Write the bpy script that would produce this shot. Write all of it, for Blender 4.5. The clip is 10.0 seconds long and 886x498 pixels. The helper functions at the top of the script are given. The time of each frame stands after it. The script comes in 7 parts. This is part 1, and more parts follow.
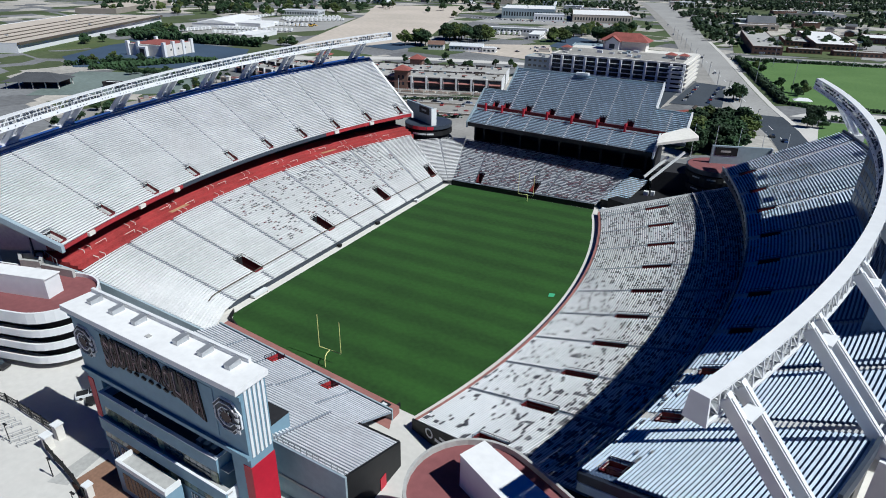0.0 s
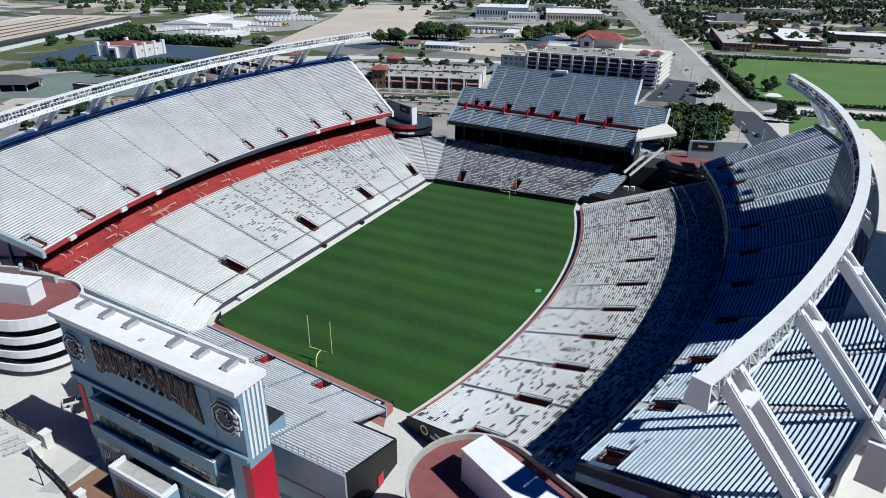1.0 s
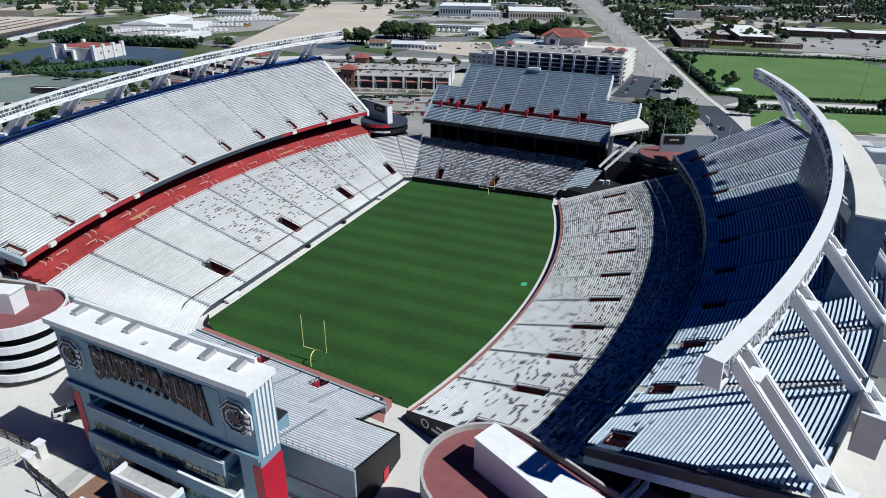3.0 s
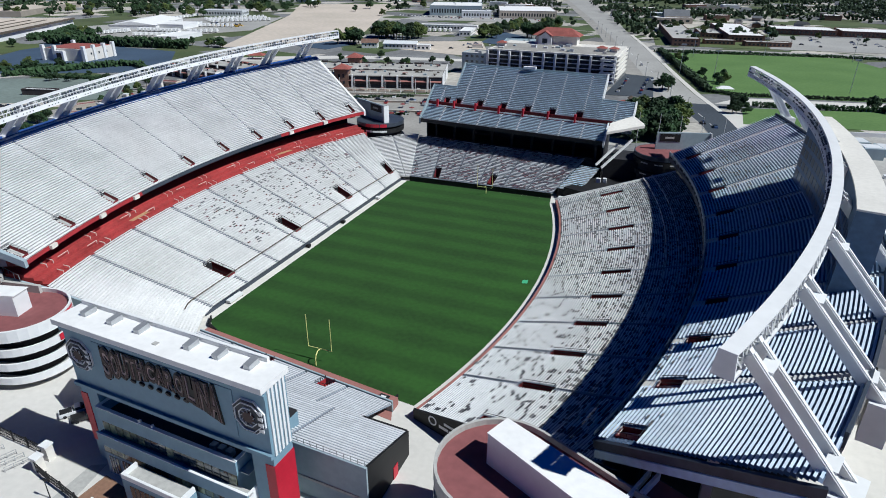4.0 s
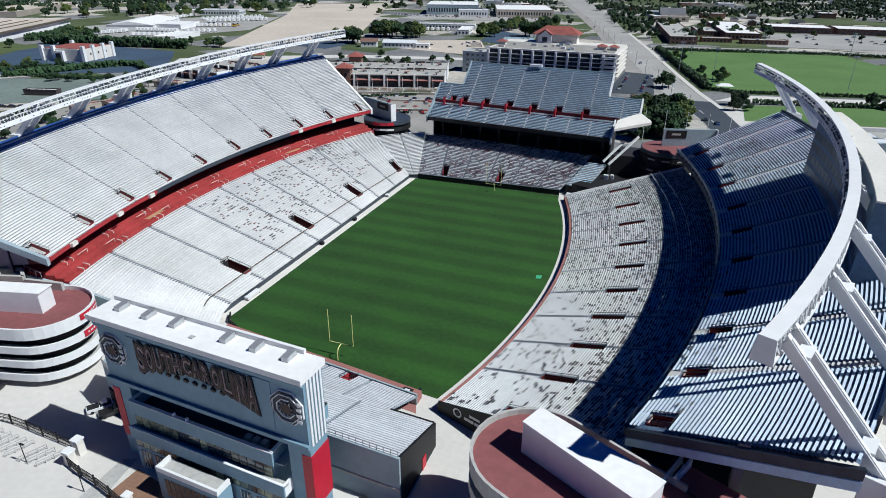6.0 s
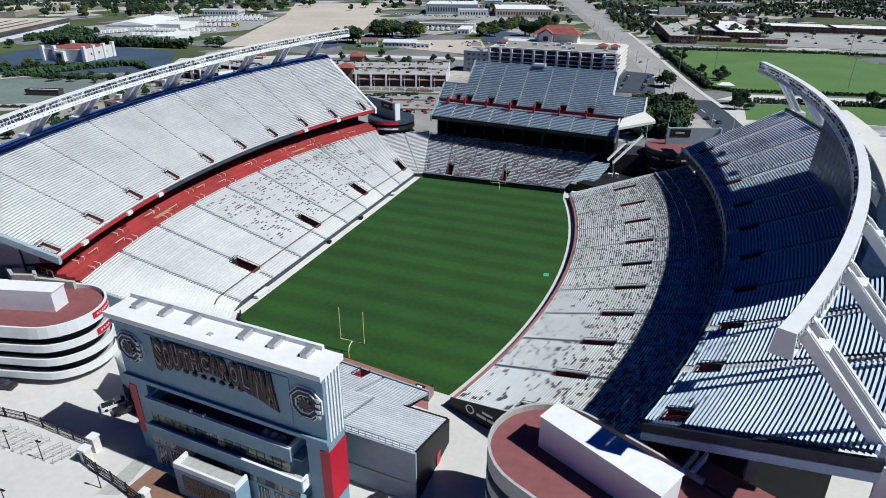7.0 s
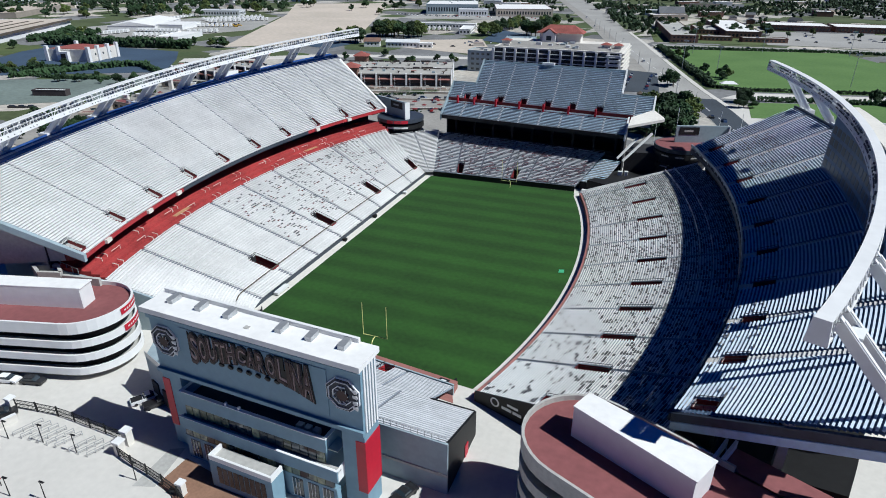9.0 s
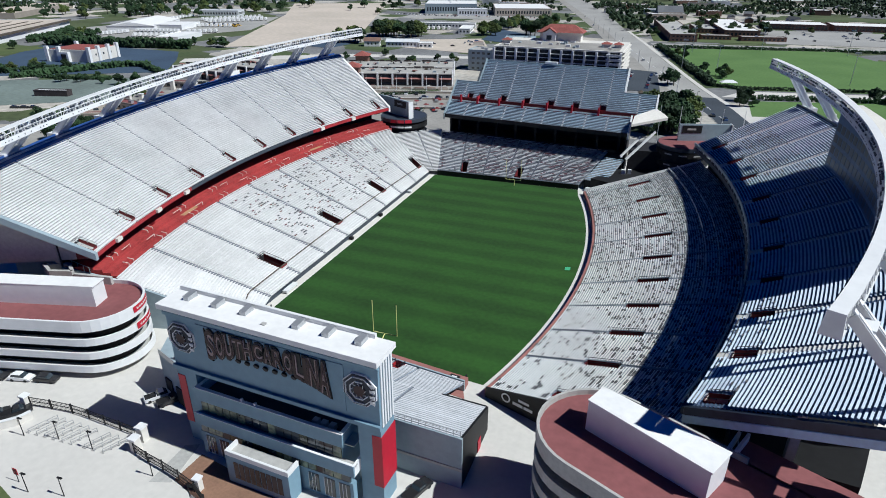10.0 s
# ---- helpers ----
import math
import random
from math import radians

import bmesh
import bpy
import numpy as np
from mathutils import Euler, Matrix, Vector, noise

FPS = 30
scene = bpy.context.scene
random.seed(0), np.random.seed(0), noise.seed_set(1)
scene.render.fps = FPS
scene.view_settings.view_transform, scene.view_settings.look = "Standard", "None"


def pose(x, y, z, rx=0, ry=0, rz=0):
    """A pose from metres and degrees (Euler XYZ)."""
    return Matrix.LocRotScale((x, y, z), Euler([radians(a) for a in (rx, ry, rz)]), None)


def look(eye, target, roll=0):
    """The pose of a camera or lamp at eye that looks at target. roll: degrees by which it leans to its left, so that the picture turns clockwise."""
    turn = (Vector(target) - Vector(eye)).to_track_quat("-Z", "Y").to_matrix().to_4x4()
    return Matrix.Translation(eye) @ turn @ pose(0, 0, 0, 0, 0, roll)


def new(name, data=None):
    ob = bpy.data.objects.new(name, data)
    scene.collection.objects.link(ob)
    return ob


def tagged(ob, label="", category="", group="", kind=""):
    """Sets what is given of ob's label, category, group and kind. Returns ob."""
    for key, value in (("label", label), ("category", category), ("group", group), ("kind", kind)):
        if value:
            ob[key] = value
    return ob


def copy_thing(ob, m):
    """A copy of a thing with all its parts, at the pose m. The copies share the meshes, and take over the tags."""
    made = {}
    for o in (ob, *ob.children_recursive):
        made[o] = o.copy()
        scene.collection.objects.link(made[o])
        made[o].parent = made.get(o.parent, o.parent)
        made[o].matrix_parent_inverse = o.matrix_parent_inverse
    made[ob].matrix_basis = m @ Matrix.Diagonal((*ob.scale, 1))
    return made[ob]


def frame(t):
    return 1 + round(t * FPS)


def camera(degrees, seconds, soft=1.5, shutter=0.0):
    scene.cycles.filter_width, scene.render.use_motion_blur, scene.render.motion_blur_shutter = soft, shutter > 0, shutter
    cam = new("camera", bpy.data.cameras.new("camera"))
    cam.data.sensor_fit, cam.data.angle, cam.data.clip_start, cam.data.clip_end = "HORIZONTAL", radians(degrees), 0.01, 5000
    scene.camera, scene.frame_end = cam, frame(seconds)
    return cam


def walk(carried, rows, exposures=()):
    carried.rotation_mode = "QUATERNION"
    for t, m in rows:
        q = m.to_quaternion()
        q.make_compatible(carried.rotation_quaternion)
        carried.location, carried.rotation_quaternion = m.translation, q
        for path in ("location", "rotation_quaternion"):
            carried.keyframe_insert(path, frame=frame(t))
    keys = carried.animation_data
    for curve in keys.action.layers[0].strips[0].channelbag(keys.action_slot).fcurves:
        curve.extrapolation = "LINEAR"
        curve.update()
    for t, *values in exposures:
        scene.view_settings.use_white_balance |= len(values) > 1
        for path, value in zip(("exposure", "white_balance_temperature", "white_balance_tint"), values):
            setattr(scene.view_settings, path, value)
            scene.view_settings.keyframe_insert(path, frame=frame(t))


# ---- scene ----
cam = camera(71.9, 10.0, soft=0.95)
PATH = [
    (0, (71.16, -137.595, 76.952), (70.3, -136.002, 76.101), 0.9),
    (0.5, (70.203, -138.479, 76.938), (69.377, -136.869, 76.086), 0.8),
    (1, (69.232, -139.411, 76.915), (68.44, -137.785, 76.063), 0.8),
    (1.5, (68.299, -140.309, 76.839), (67.536, -138.669, 75.987), 0.7),
    (2, (67.364, -141.195, 76.839), (66.629, -139.542, 75.987), 0.7),
    (2.5, (66.293, -142.134, 76.867), (65.581, -140.471, 76.014), 0.7),
    (4, (63.045, -144.705, 76.865), (62.38, -143.024, 76.011), 0.6),
    (4.5, (61.988, -145.559, 76.859), (61.328, -143.876, 76.004), 0.5),
    (5, (60.913, -146.449, 76.814), (60.258, -144.764, 75.958), 0.5),
    (5.5, (59.879, -147.351, 76.757), (59.227, -145.665, 75.901), 0.5),
    (7, (56.73, -149.96, 76.616), (56.086, -148.271, 75.759), 0.4),
    (7.5, (55.72, -150.825, 76.598), (55.079, -149.135, 75.741), 0.4),
    (8, (54.733, -151.705, 76.596), (54.093, -150.016, 75.739), 0.3),
    (8.5, (53.764, -152.589, 76.612), (53.125, -150.899, 75.755), 0.3),
    (9, (52.79, -153.578, 76.632), (52.152, -151.887, 75.775), 0.3),
    (9.5, (51.861, -154.563, 76.645), (51.227, -152.871, 75.787), 0.2),
    (10, (50.913, -155.502, 76.669), (50.281, -153.809, 75.811), 0.2),
]
walk(cam, [(t, look(eye, target, roll)) for t, eye, target, roll in PATH],
     exposures=[(0.0, 0.16, 4850, 10), (10.0, 0.19, 4850, 10)])

# ---- light ----
SUN_AZ, SUN_EL = radians(88.0), radians(50.0)   # from +x; measured clockwise from +y
sun_way = Vector((math.sin(SUN_AZ) * math.cos(SUN_EL), math.cos(SUN_AZ) * math.cos(SUN_EL), math.sin(SUN_EL)))
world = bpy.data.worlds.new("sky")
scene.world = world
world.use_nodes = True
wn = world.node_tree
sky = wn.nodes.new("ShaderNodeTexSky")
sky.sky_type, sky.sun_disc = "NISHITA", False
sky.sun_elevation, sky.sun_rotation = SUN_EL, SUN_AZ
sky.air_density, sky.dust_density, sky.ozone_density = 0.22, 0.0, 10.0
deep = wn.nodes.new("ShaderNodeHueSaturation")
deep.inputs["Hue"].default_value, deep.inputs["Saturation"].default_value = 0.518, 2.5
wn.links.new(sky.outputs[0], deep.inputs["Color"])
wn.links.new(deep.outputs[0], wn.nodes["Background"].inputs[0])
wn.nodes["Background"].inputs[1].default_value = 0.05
sun = new("sun", bpy.data.lights.new("sun", "SUN"))
sun.data.energy, sun.data.angle, sun.data.color = 5.0, radians(0.53), (1.0, 0.865, 0.635)
sun.matrix_world = look(sun_way * 500, (0, 0, 0))



# ---- materials ----
def material(name, color, rough=0.7, metal=0.0, grain=3.0, patch=0.15, vary=0.12, bump=0.0, second=None, rand=0.0, spec=0.4):
    """Noise at two scales (grain and patch are cycles per metre) between the colour and a second one."""
    m = bpy.data.materials.new(name)
    m.use_nodes = True
    nt = m.node_tree
    b = nt.nodes["Principled BSDF"]
    b.inputs["Roughness"].default_value, b.inputs["Metallic"].default_value = rough, metal
    b.inputs["Specular IOR Level"].default_value = spec
    geo = nt.nodes.new("ShaderNodeNewGeometry")
    n1, n2 = nt.nodes.new("ShaderNodeTexNoise"), nt.nodes.new("ShaderNodeTexNoise")
    for n, s, d in ((n1, grain, 4), (n2, patch, 3)):
        n.inputs["Scale"].default_value, n.inputs["Detail"].default_value = s, d
        nt.links.new(geo.outputs["Position"], n.inputs["Vector"])
    add = nt.nodes.new("ShaderNodeMath")
    add.operation = "ADD"
    nt.links.new(n1.outputs["Fac"], add.inputs[0])
    nt.links.new(n2.outputs["Fac"], add.inputs[1])
    ramp = nt.nodes.new("ShaderNodeMapRange")
    ramp.inputs["From Min"].default_value, ramp.inputs["From Max"].default_value = 0.72, 1.28
    nt.links.new(add.outputs[0], ramp.inputs["Value"])
    mix = nt.nodes.new("ShaderNodeMix")
    mix.data_type = "RGBA"
    lo = second or tuple(c * (1 - vary) for c in color)
    hi = color if second else tuple(min(1, c * (1 + vary * 0.6)) for c in color)
    mix.inputs["A"].default_value, mix.inputs["B"].default_value = (*lo, 1), (*hi, 1)
    nt.links.new(ramp.outputs[0], mix.inputs["Factor"])
    last = mix.outputs["Result"]
    if rand:
        info = nt.nodes.new("ShaderNodeObjectInfo")
        hsv = nt.nodes.new("ShaderNodeHueSaturation")
        mr = nt.nodes.new("ShaderNodeMapRange")
        mr.inputs["To Min"].default_value, mr.inputs["To Max"].default_value = 1 - rand, 1 + rand
        nt.links.new(info.outputs["Random"], mr.inputs["Value"])
        nt.links.new(mr.outputs[0], hsv.inputs["Value"])
        nt.links.new(last, hsv.inputs["Color"])
        last = hsv.outputs[0]
    nt.links.new(last, b.inputs["Base Color"])
    if bump:
        bn = nt.nodes.new("ShaderNodeBump")
        bn.inputs["Strength"].default_value, bn.inputs["Distance"].default_value = bump, 0.1
        nt.links.new(n1.outputs["Fac"], bn.inputs["Height"])
        nt.links.new(bn.outputs[0], b.inputs["Normal"])
    return m


CONCRETE = material("concrete", (0.42, 0.41, 0.385), 0.85, grain=1.5, patch=0.08, vary=0.18)
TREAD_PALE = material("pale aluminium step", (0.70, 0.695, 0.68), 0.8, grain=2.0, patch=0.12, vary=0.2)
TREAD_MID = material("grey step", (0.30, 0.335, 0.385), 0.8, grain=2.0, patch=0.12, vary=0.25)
TREAD = material("weathered aluminium step", (0.53, 0.525, 0.515), 0.8, grain=2.0, patch=0.12, vary=0.25)
AISLE = material("aisle step", (0.19, 0.20, 0.23), 0.8, grain=2.0, patch=0.3, vary=0.25)
ALU_DULL = material("dull aluminium bench", (0.60, 0.605, 0.62), 0.5, grain=0.8, patch=0.07, vary=0.16, rand=0.06)
ALU = material("aluminium bench", (0.76, 0.755, 0.745), 0.5, grain=0.8, patch=0.07, vary=0.14, rand=0.06)
# Bench colour holds the blue sky that the bare metal reflects.
ALU_SKY_PALE = material("aluminium bench with pale sky tint", (0.60, 0.69, 0.80), 0.4, grain=0.8, patch=0.07, vary=0.14, rand=0.06)
# Step colour is darkened and blued to stand for the deck's shade.
TREAD_SHADED = material("step darkened and blued for shade", (0.13, 0.175, 0.275), 0.8, grain=2.0, patch=0.12, vary=0.25)
# Aluminium with the sky's blue reflection painted into its colour.
ALU_SKY_TINT = material("aluminium bench with sky tint", (0.53, 0.68, 0.81), 0.45, grain=0.8, patch=0.07, vary=0.16, rand=0.06)
WHITE = material("white paint", (0.74, 0.74, 0.73), 0.5, grain=0.6, patch=0.06, vary=0.07)
WHITE_ROOF = material("white membrane roof", (0.78, 0.77, 0.75), 0.7, grain=0.9, patch=0.15, vary=0.08)
CREAM = material("cream stucco", (0.66, 0.63, 0.57), 0.85, grain=1.2, patch=0.1, vary=0.1)
GREY_PANEL = material("grey panel", (0.31, 0.375, 0.41), 0.6, grain=0.8, patch=0.08, vary=0.12)
PALE_BLUE = material("pale grey sign panel", (0.195, 0.295, 0.37), 0.6, grain=0.8, patch=0.08, vary=0.1)
BLUE = material("blue paint", (0.045, 0.10, 0.30), 0.5, grain=0.8, patch=0.1, vary=0.2)
GARNET = material("garnet paint", (0.33, 0.024, 0.03), 0.6, grain=1.5, patch=0.15, vary=0.25)
# Garnet darkened to carry the shade inside entrances and the cross aisle.
GARNET_SHADED = material("garnet paint darkened for shade", (0.15, 0.016, 0.02), 0.6, grain=1.5, patch=0.15, vary=0.3)
RED = material("bright garnet panel", (0.42, 0.012, 0.03), 0.5, grain=1.0, patch=0.2, vary=0.12)
ROOF_RED = material("faded garnet roof deck", (0.215, 0.078, 0.078), 0.85, grain=0.8, patch=0.08, vary=0.18)
CONCOURSE_RED = material("worn red concourse paint", (0.33, 0.045, 0.042), 0.7, grain=1.5, patch=0.12, vary=0.3)
TAN = material("tan rubber mat", (0.42, 0.25, 0.13), 0.85, vary=0.2)
TILE_RED = material("red tile roof", (0.28, 0.088, 0.07), 0.8, grain=2.0, patch=0.2, vary=0.3)
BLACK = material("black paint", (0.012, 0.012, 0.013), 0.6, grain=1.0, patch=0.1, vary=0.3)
# Near-black that puts the shade of recesses and undersides into the colour.
DARK = material("near-black recess shade", (0.02, 0.02, 0.023), 0.8, grain=1.0, patch=0.1, vary=0.3)
STEEL = material("galvanised steel", (0.50, 0.51, 0.52), 0.45, 0.6, grain=2.0, patch=0.2, vary=0.1)
SEAT_GREY = material("grey seat back", (0.075, 0.075, 0.085), 0.6, vary=0.3)
SEAT_DULL = material("dull seat back", (0.14, 0.135, 0.14), 0.6, vary=0.3)
SEAT_GARNET = material("garnet seat back", (0.11, 0.016, 0.024), 0.6, vary=0.3)
YELLOW = material("yellow post paint", (0.78, 0.76, 0.28), 0.45, vary=0.05)
ASPHALT = material("asphalt", (0.050, 0.060, 0.075), 0.9, grain=0.8, patch=0.02, vary=0.3)
ASPHALT_PALE = material("worn asphalt road", (0.34, 0.33, 0.31), 0.9, grain=0.6, patch=0.02, vary=0.2)
PLAZA = material("pale plaza paving", (0.58, 0.555, 0.51), 0.85, grain=0.8, patch=0.05, vary=0.08)
BRICK_PAVE = material("brown brick paving", (0.24, 0.14, 0.09), 0.85, grain=2.0, patch=0.2, vary=0.2)
DIRT = material("bare sandy lot", (0.58, 0.50, 0.42), 0.95, grain=0.2, patch=0.012, second=(0.44, 0.39, 0.32))
LAWN = material("lawn", (0.105, 0.125, 0.045), 0.95, grain=0.6, patch=0.03, second=(0.06, 0.09, 0.026))
FIELD_GRASS = material("sports lawn", (0.115, 0.195, 0.052), 0.95, grain=0.5, patch=0.03, second=(0.082, 0.15, 0.036))
LEAF = material("leaves", (0.034, 0.068, 0.022), 0.8, grain=1.2, patch=0.15, second=(0.014, 0.032, 0.010), rand=0.4)
LEAF_LIGHT = material("lighter leaves", (0.11, 0.14, 0.03), 0.8, grain=1.2, patch=0.15, second=(0.045, 0.07, 0.016), rand=0.3)
BARK = material("bark", (0.10, 0.08, 0.06), 0.9, vary=0.3)
SHINGLE = material("grey shingle roof", (0.13, 0.135, 0.145), 0.85, grain=1.0, patch=0.1, vary=0.25, rand=0.5)
BUFF = material("buff wall", (0.42, 0.37, 0.31), 0.85, grain=1.0, patch=0.1, vary=0.15, rand=0.3)
BRICK_WALL = material("brown brick wall", (0.19, 0.115, 0.085), 0.85, grain=2.5, patch=0.2, vary=0.3)
METAL_ROOF = material("pale metal roof", (0.68, 0.69, 0.70), 0.5, grain=0.5, patch=0.04, vary=0.12, rand=0.12)
TYRE = material("tyre rubber", (0.02, 0.02, 0.02), 0.8)
GLASS = material("dark window glass", (0.03, 0.04, 0.05), 0.08, grain=0.5, patch=0.1, vary=0.3, spec=0.6)
# Patchy green in the colour stands for reflections on dark glass.
GLASS_REFLECT = material("window glass with painted green reflection", (0.20, 0.22, 0.13), 0.1, grain=1.4, patch=0.45, second=(0.02, 0.03, 0.035), spec=0.6, rand=0.7)
GLASS_DARK = material("dull dark glass", (0.02, 0.028, 0.04), 0.3, grain=0.7, patch=0.3, vary=0.5, spec=0.25, rand=0.5)


def turf_material():
    """Mown lawn: soft light and dark bands across the field, finer grain within."""
    m = material("mown turf", (0.022, 0.067, 0.007), 0.95, grain=0.9, patch=0.05, vary=0.25)
    nt = m.node_tree
    b = nt.nodes["Principled BSDF"]
    col = b.inputs["Base Color"].links[0].from_socket
    geo = nt.nodes.new("ShaderNodeNewGeometry")
    sep = nt.nodes.new("ShaderNodeSeparateXYZ")
    nt.links.new(geo.outputs["Position"], sep.inputs[0])
    wob = nt.nodes.new("ShaderNodeTexNoise")
    wob.inputs["Scale"].default_value = 0.12
    nt.links.new(geo.outputs["Position"], wob.inputs["Vector"])
    s1 = nt.nodes.new("ShaderNodeMath")
    s1.operation = "MULTIPLY_ADD"
    s1.inputs[1].default_value = 2.4
    nt.links.new(wob.outputs["Fac"], s1.inputs[0])
    nt.links.new(sep.outputs["Y"], s1.inputs[2])
    s2 = nt.nodes.new("ShaderNodeMath")
    s2.operation = "MULTIPLY"
    s2.inputs[1].default_value = 2 * math.pi / 9.144
    nt.links.new(s1.outputs[0], s2.inputs[0])
    s3 = nt.nodes.new("ShaderNodeMath")
    s3.operation = "SINE"
    nt.links.new(s2.outputs[0], s3.inputs[0])
    mr = nt.nodes.new("ShaderNodeMapRange")
    mr.inputs["From Min"].default_value, mr.inputs["From Max"].default_value = -0.6, 0.6
    mr.inputs["To Min"].default_value, mr.inputs["To Max"].default_value = 0.84, 1.14
    nt.links.new(s3.outputs[0], mr.inputs["Value"])
    hsv = nt.nodes.new("ShaderNodeHueSaturation")
    nt.links.new(mr.outputs[0], hsv.inputs["Value"])
    nt.links.new(col, hsv.inputs["Color"])
    nt.links.new(hsv.outputs[0], b.inputs["Base Color"])
    return m


TURF = turf_material()


def town_ground():
    """Blocks of lawn, worn asphalt, gravel and bare soil, as large as building plots, roughened by noise."""
    m = material("town ground", (0.30, 0.285, 0.245), 0.95, grain=0.3, patch=0.02, vary=0.35)
    nt = m.node_tree
    b = nt.nodes["Principled BSDF"]
    col = b.inputs["Base Color"].links[0].from_socket
    geo = nt.nodes.new("ShaderNodeNewGeometry")
    vor = nt.nodes.new("ShaderNodeTexVoronoi")
    vor.distance = "CHEBYCHEV"
    vor.inputs["Scale"].default_value = 0.02
    turn = nt.nodes.new("ShaderNodeVectorRotate")
    turn.inputs["Angle"].default_value = radians(14)
    nt.links.new(geo.outputs["Position"], turn.inputs["Vector"])
    nt.links.new(turn.outputs[0], vor.inputs["Vector"])
    sep = nt.nodes.new("ShaderNodeSeparateColor")
    nt.links.new(vor.outputs["Color"], sep.inputs[0])
    ramp = nt.nodes.new("ShaderNodeValToRGB")
    ramp.color_ramp.interpolation = "CONSTANT"
    stops = ((0.0, (0.08, 0.10, 0.04)), (0.22, (0.16, 0.16, 0.16)), (0.36, (0.42, 0.395, 0.35)), (0.52, (0.07, 0.095, 0.035)), (0.70, (0.20, 0.20, 0.20)), (0.88, (0.48, 0.44, 0.38)))
    els = ramp.color_ramp.elements
    els[0].position, els[0].color = stops[0][0], (*stops[0][1], 1)
    els[1].position, els[1].color = stops[1][0], (*stops[1][1], 1)
    for p, c in stops[2:]:
        els.new(p).color = (*c, 1)
    nt.links.new(sep.outputs[0], ramp.inputs[0])
    mul = nt.nodes.new("ShaderNodeMix")
    mul.data_type, mul.blend_type = "RGBA", "MULTIPLY"
    mul.inputs["Factor"].default_value = 1.0
    boost = nt.nodes.new("ShaderNodeMix")
    boost.data_type, boost.blend_type = "RGBA", "DIVIDE"
    boost.inputs["Factor"].default_value = 1.0
    boost.inputs["B"].default_value = (0.30, 0.285, 0.245, 1)
    nt.links.new(col, boost.inputs["A"])
    nt.links.new(ramp.outputs[0], mul.inputs["A"])
    nt.links.new(boost.outputs["Result"], mul.inputs["B"])
    nt.links.new(mul.outputs["Result"], b.inputs["Base Color"])
    return m


GROUND = town_ground()
NAVY = material("dark press box panel", (0.045, 0.055, 0.075), 0.5, grain=1.0, patch=0.2, vary=0.25)
PRESS = material("blue-grey press box panel", (0.09, 0.15, 0.245), 0.5, grain=1.0, patch=0.2, vary=0.25)
SERVICE = material("service yard concrete", (0.30, 0.285, 0.26), 0.9, grain=0.6, patch=0.06, vary=0.2)


# ---- mesh helpers ----
class Shape:
    """Vertices and faces of one mesh, in world metres."""

    def __init__(self):
        self.v, self.f = [], []

    def face(self, *pts):
        k = len(self.v)
        self.v += [tuple(p) for p in pts]
        self.f.append(tuple(range(k, k + len(pts))))
        return self

    def box(self, x0, x1, y0, y1, z0, z1):
        return self.prism([(x0, y0), (x1, y0), (x1, y1), (x0, y1)], z0, z1)

    def prism(self, poly, z0, z1):
        """A counter-clockwise outline from z0 to z1; either may be a list of heights."""
        n, k = len(poly), len(self.v)
        lo = z0 if isinstance(z0, (list, tuple)) else [z0] * n
        hi = z1 if isinstance(z1, (list, tuple)) else [z1] * n
        self.v += [(p[0], p[1], z) for p, z in zip(poly, lo)] + [(p[0], p[1], z) for p, z in zip(poly, hi)]
        self.f += [tuple(range(k + n, k + 2 * n)), tuple(range(k + n - 1, k - 1, -1))]
        self.f += [(k + i, k + (i + 1) % n, k + n + (i + 1) % n, k + n + i) for i in range(n)]
        return self

    def beam(self, a, b, w, h, up=(0, 0, 1)):
        """A bar with a rectangular section, w across and h along up."""
        a, b = Vector(a), Vector(b)
        d = (b - a).normalized()
        s = d.cross(Vector(up))
        s = (s if s.length > 1e-4 else d.cross(Vector((1, 0, 0)))).normalized()
        t = s.cross(d).normalized()
        k = len(self.v)
        for p in (a, b):
            self.v += [tuple(p + s * (w / 2 * i) + t * (h / 2 * j)) for i, j in ((-1, -1), (1, -1), (1, 1), (-1, 1))]
        self.f += [(k, k + 1, k + 2, k + 3), (k + 7, k + 6, k + 5, k + 4)]
        self.f += [(k + i, k + 4 + i, k + 4 + (i + 1) % 4, k + (i + 1) % 4) for i in range(4)]
        return self

    def tube(self, a, b, r, r2=None, n=8):
        a, b = Vector(a), Vector(b)
        d = (b - a).normalized()
        s = d.cross(Vector((0.3, 0.9, 0.1))).normalized()
        t = d.cross(s)
        k = len(self.v)
        for p, q in ((a, r), (b, r if r2 is None else r2)):
            self.v += [tuple(p + s * (q * math.cos(6.2832 * i / n)) + t * (q * math.sin(6.2832 * i / n))) for i in range(n)]
        self.f += [(k + i, k + (i + 1) % n, k + n + (i + 1) % n, k + n + i) for i in range(n)]
        self.f += [tuple(range(k + n - 1, k - 1, -1)), tuple(range(k + n, k + 2 * n))]
        return self

    def ribbon(self, sections, close=True):
        """Sweeps a closed profile: a list of rings with the same number of points, with end caps."""
        n, k = len(sections[0]), len(self.v)
        for ring in sections:
            self.v += [tuple(p) for p in ring]
        for j in range(len(sections) - 1):
            for i in range(n):
                self.f.append((k + j * n + i, k + j * n + (i + 1) % n, k + (j + 1) * n + (i + 1) % n, k + (j + 1) * n + i))
        if close:
            self.f += [tuple(range(k + n - 1, k - 1, -1)), tuple(range(k + (len(sections) - 1) * n, k + len(sections) * n))]
        return self


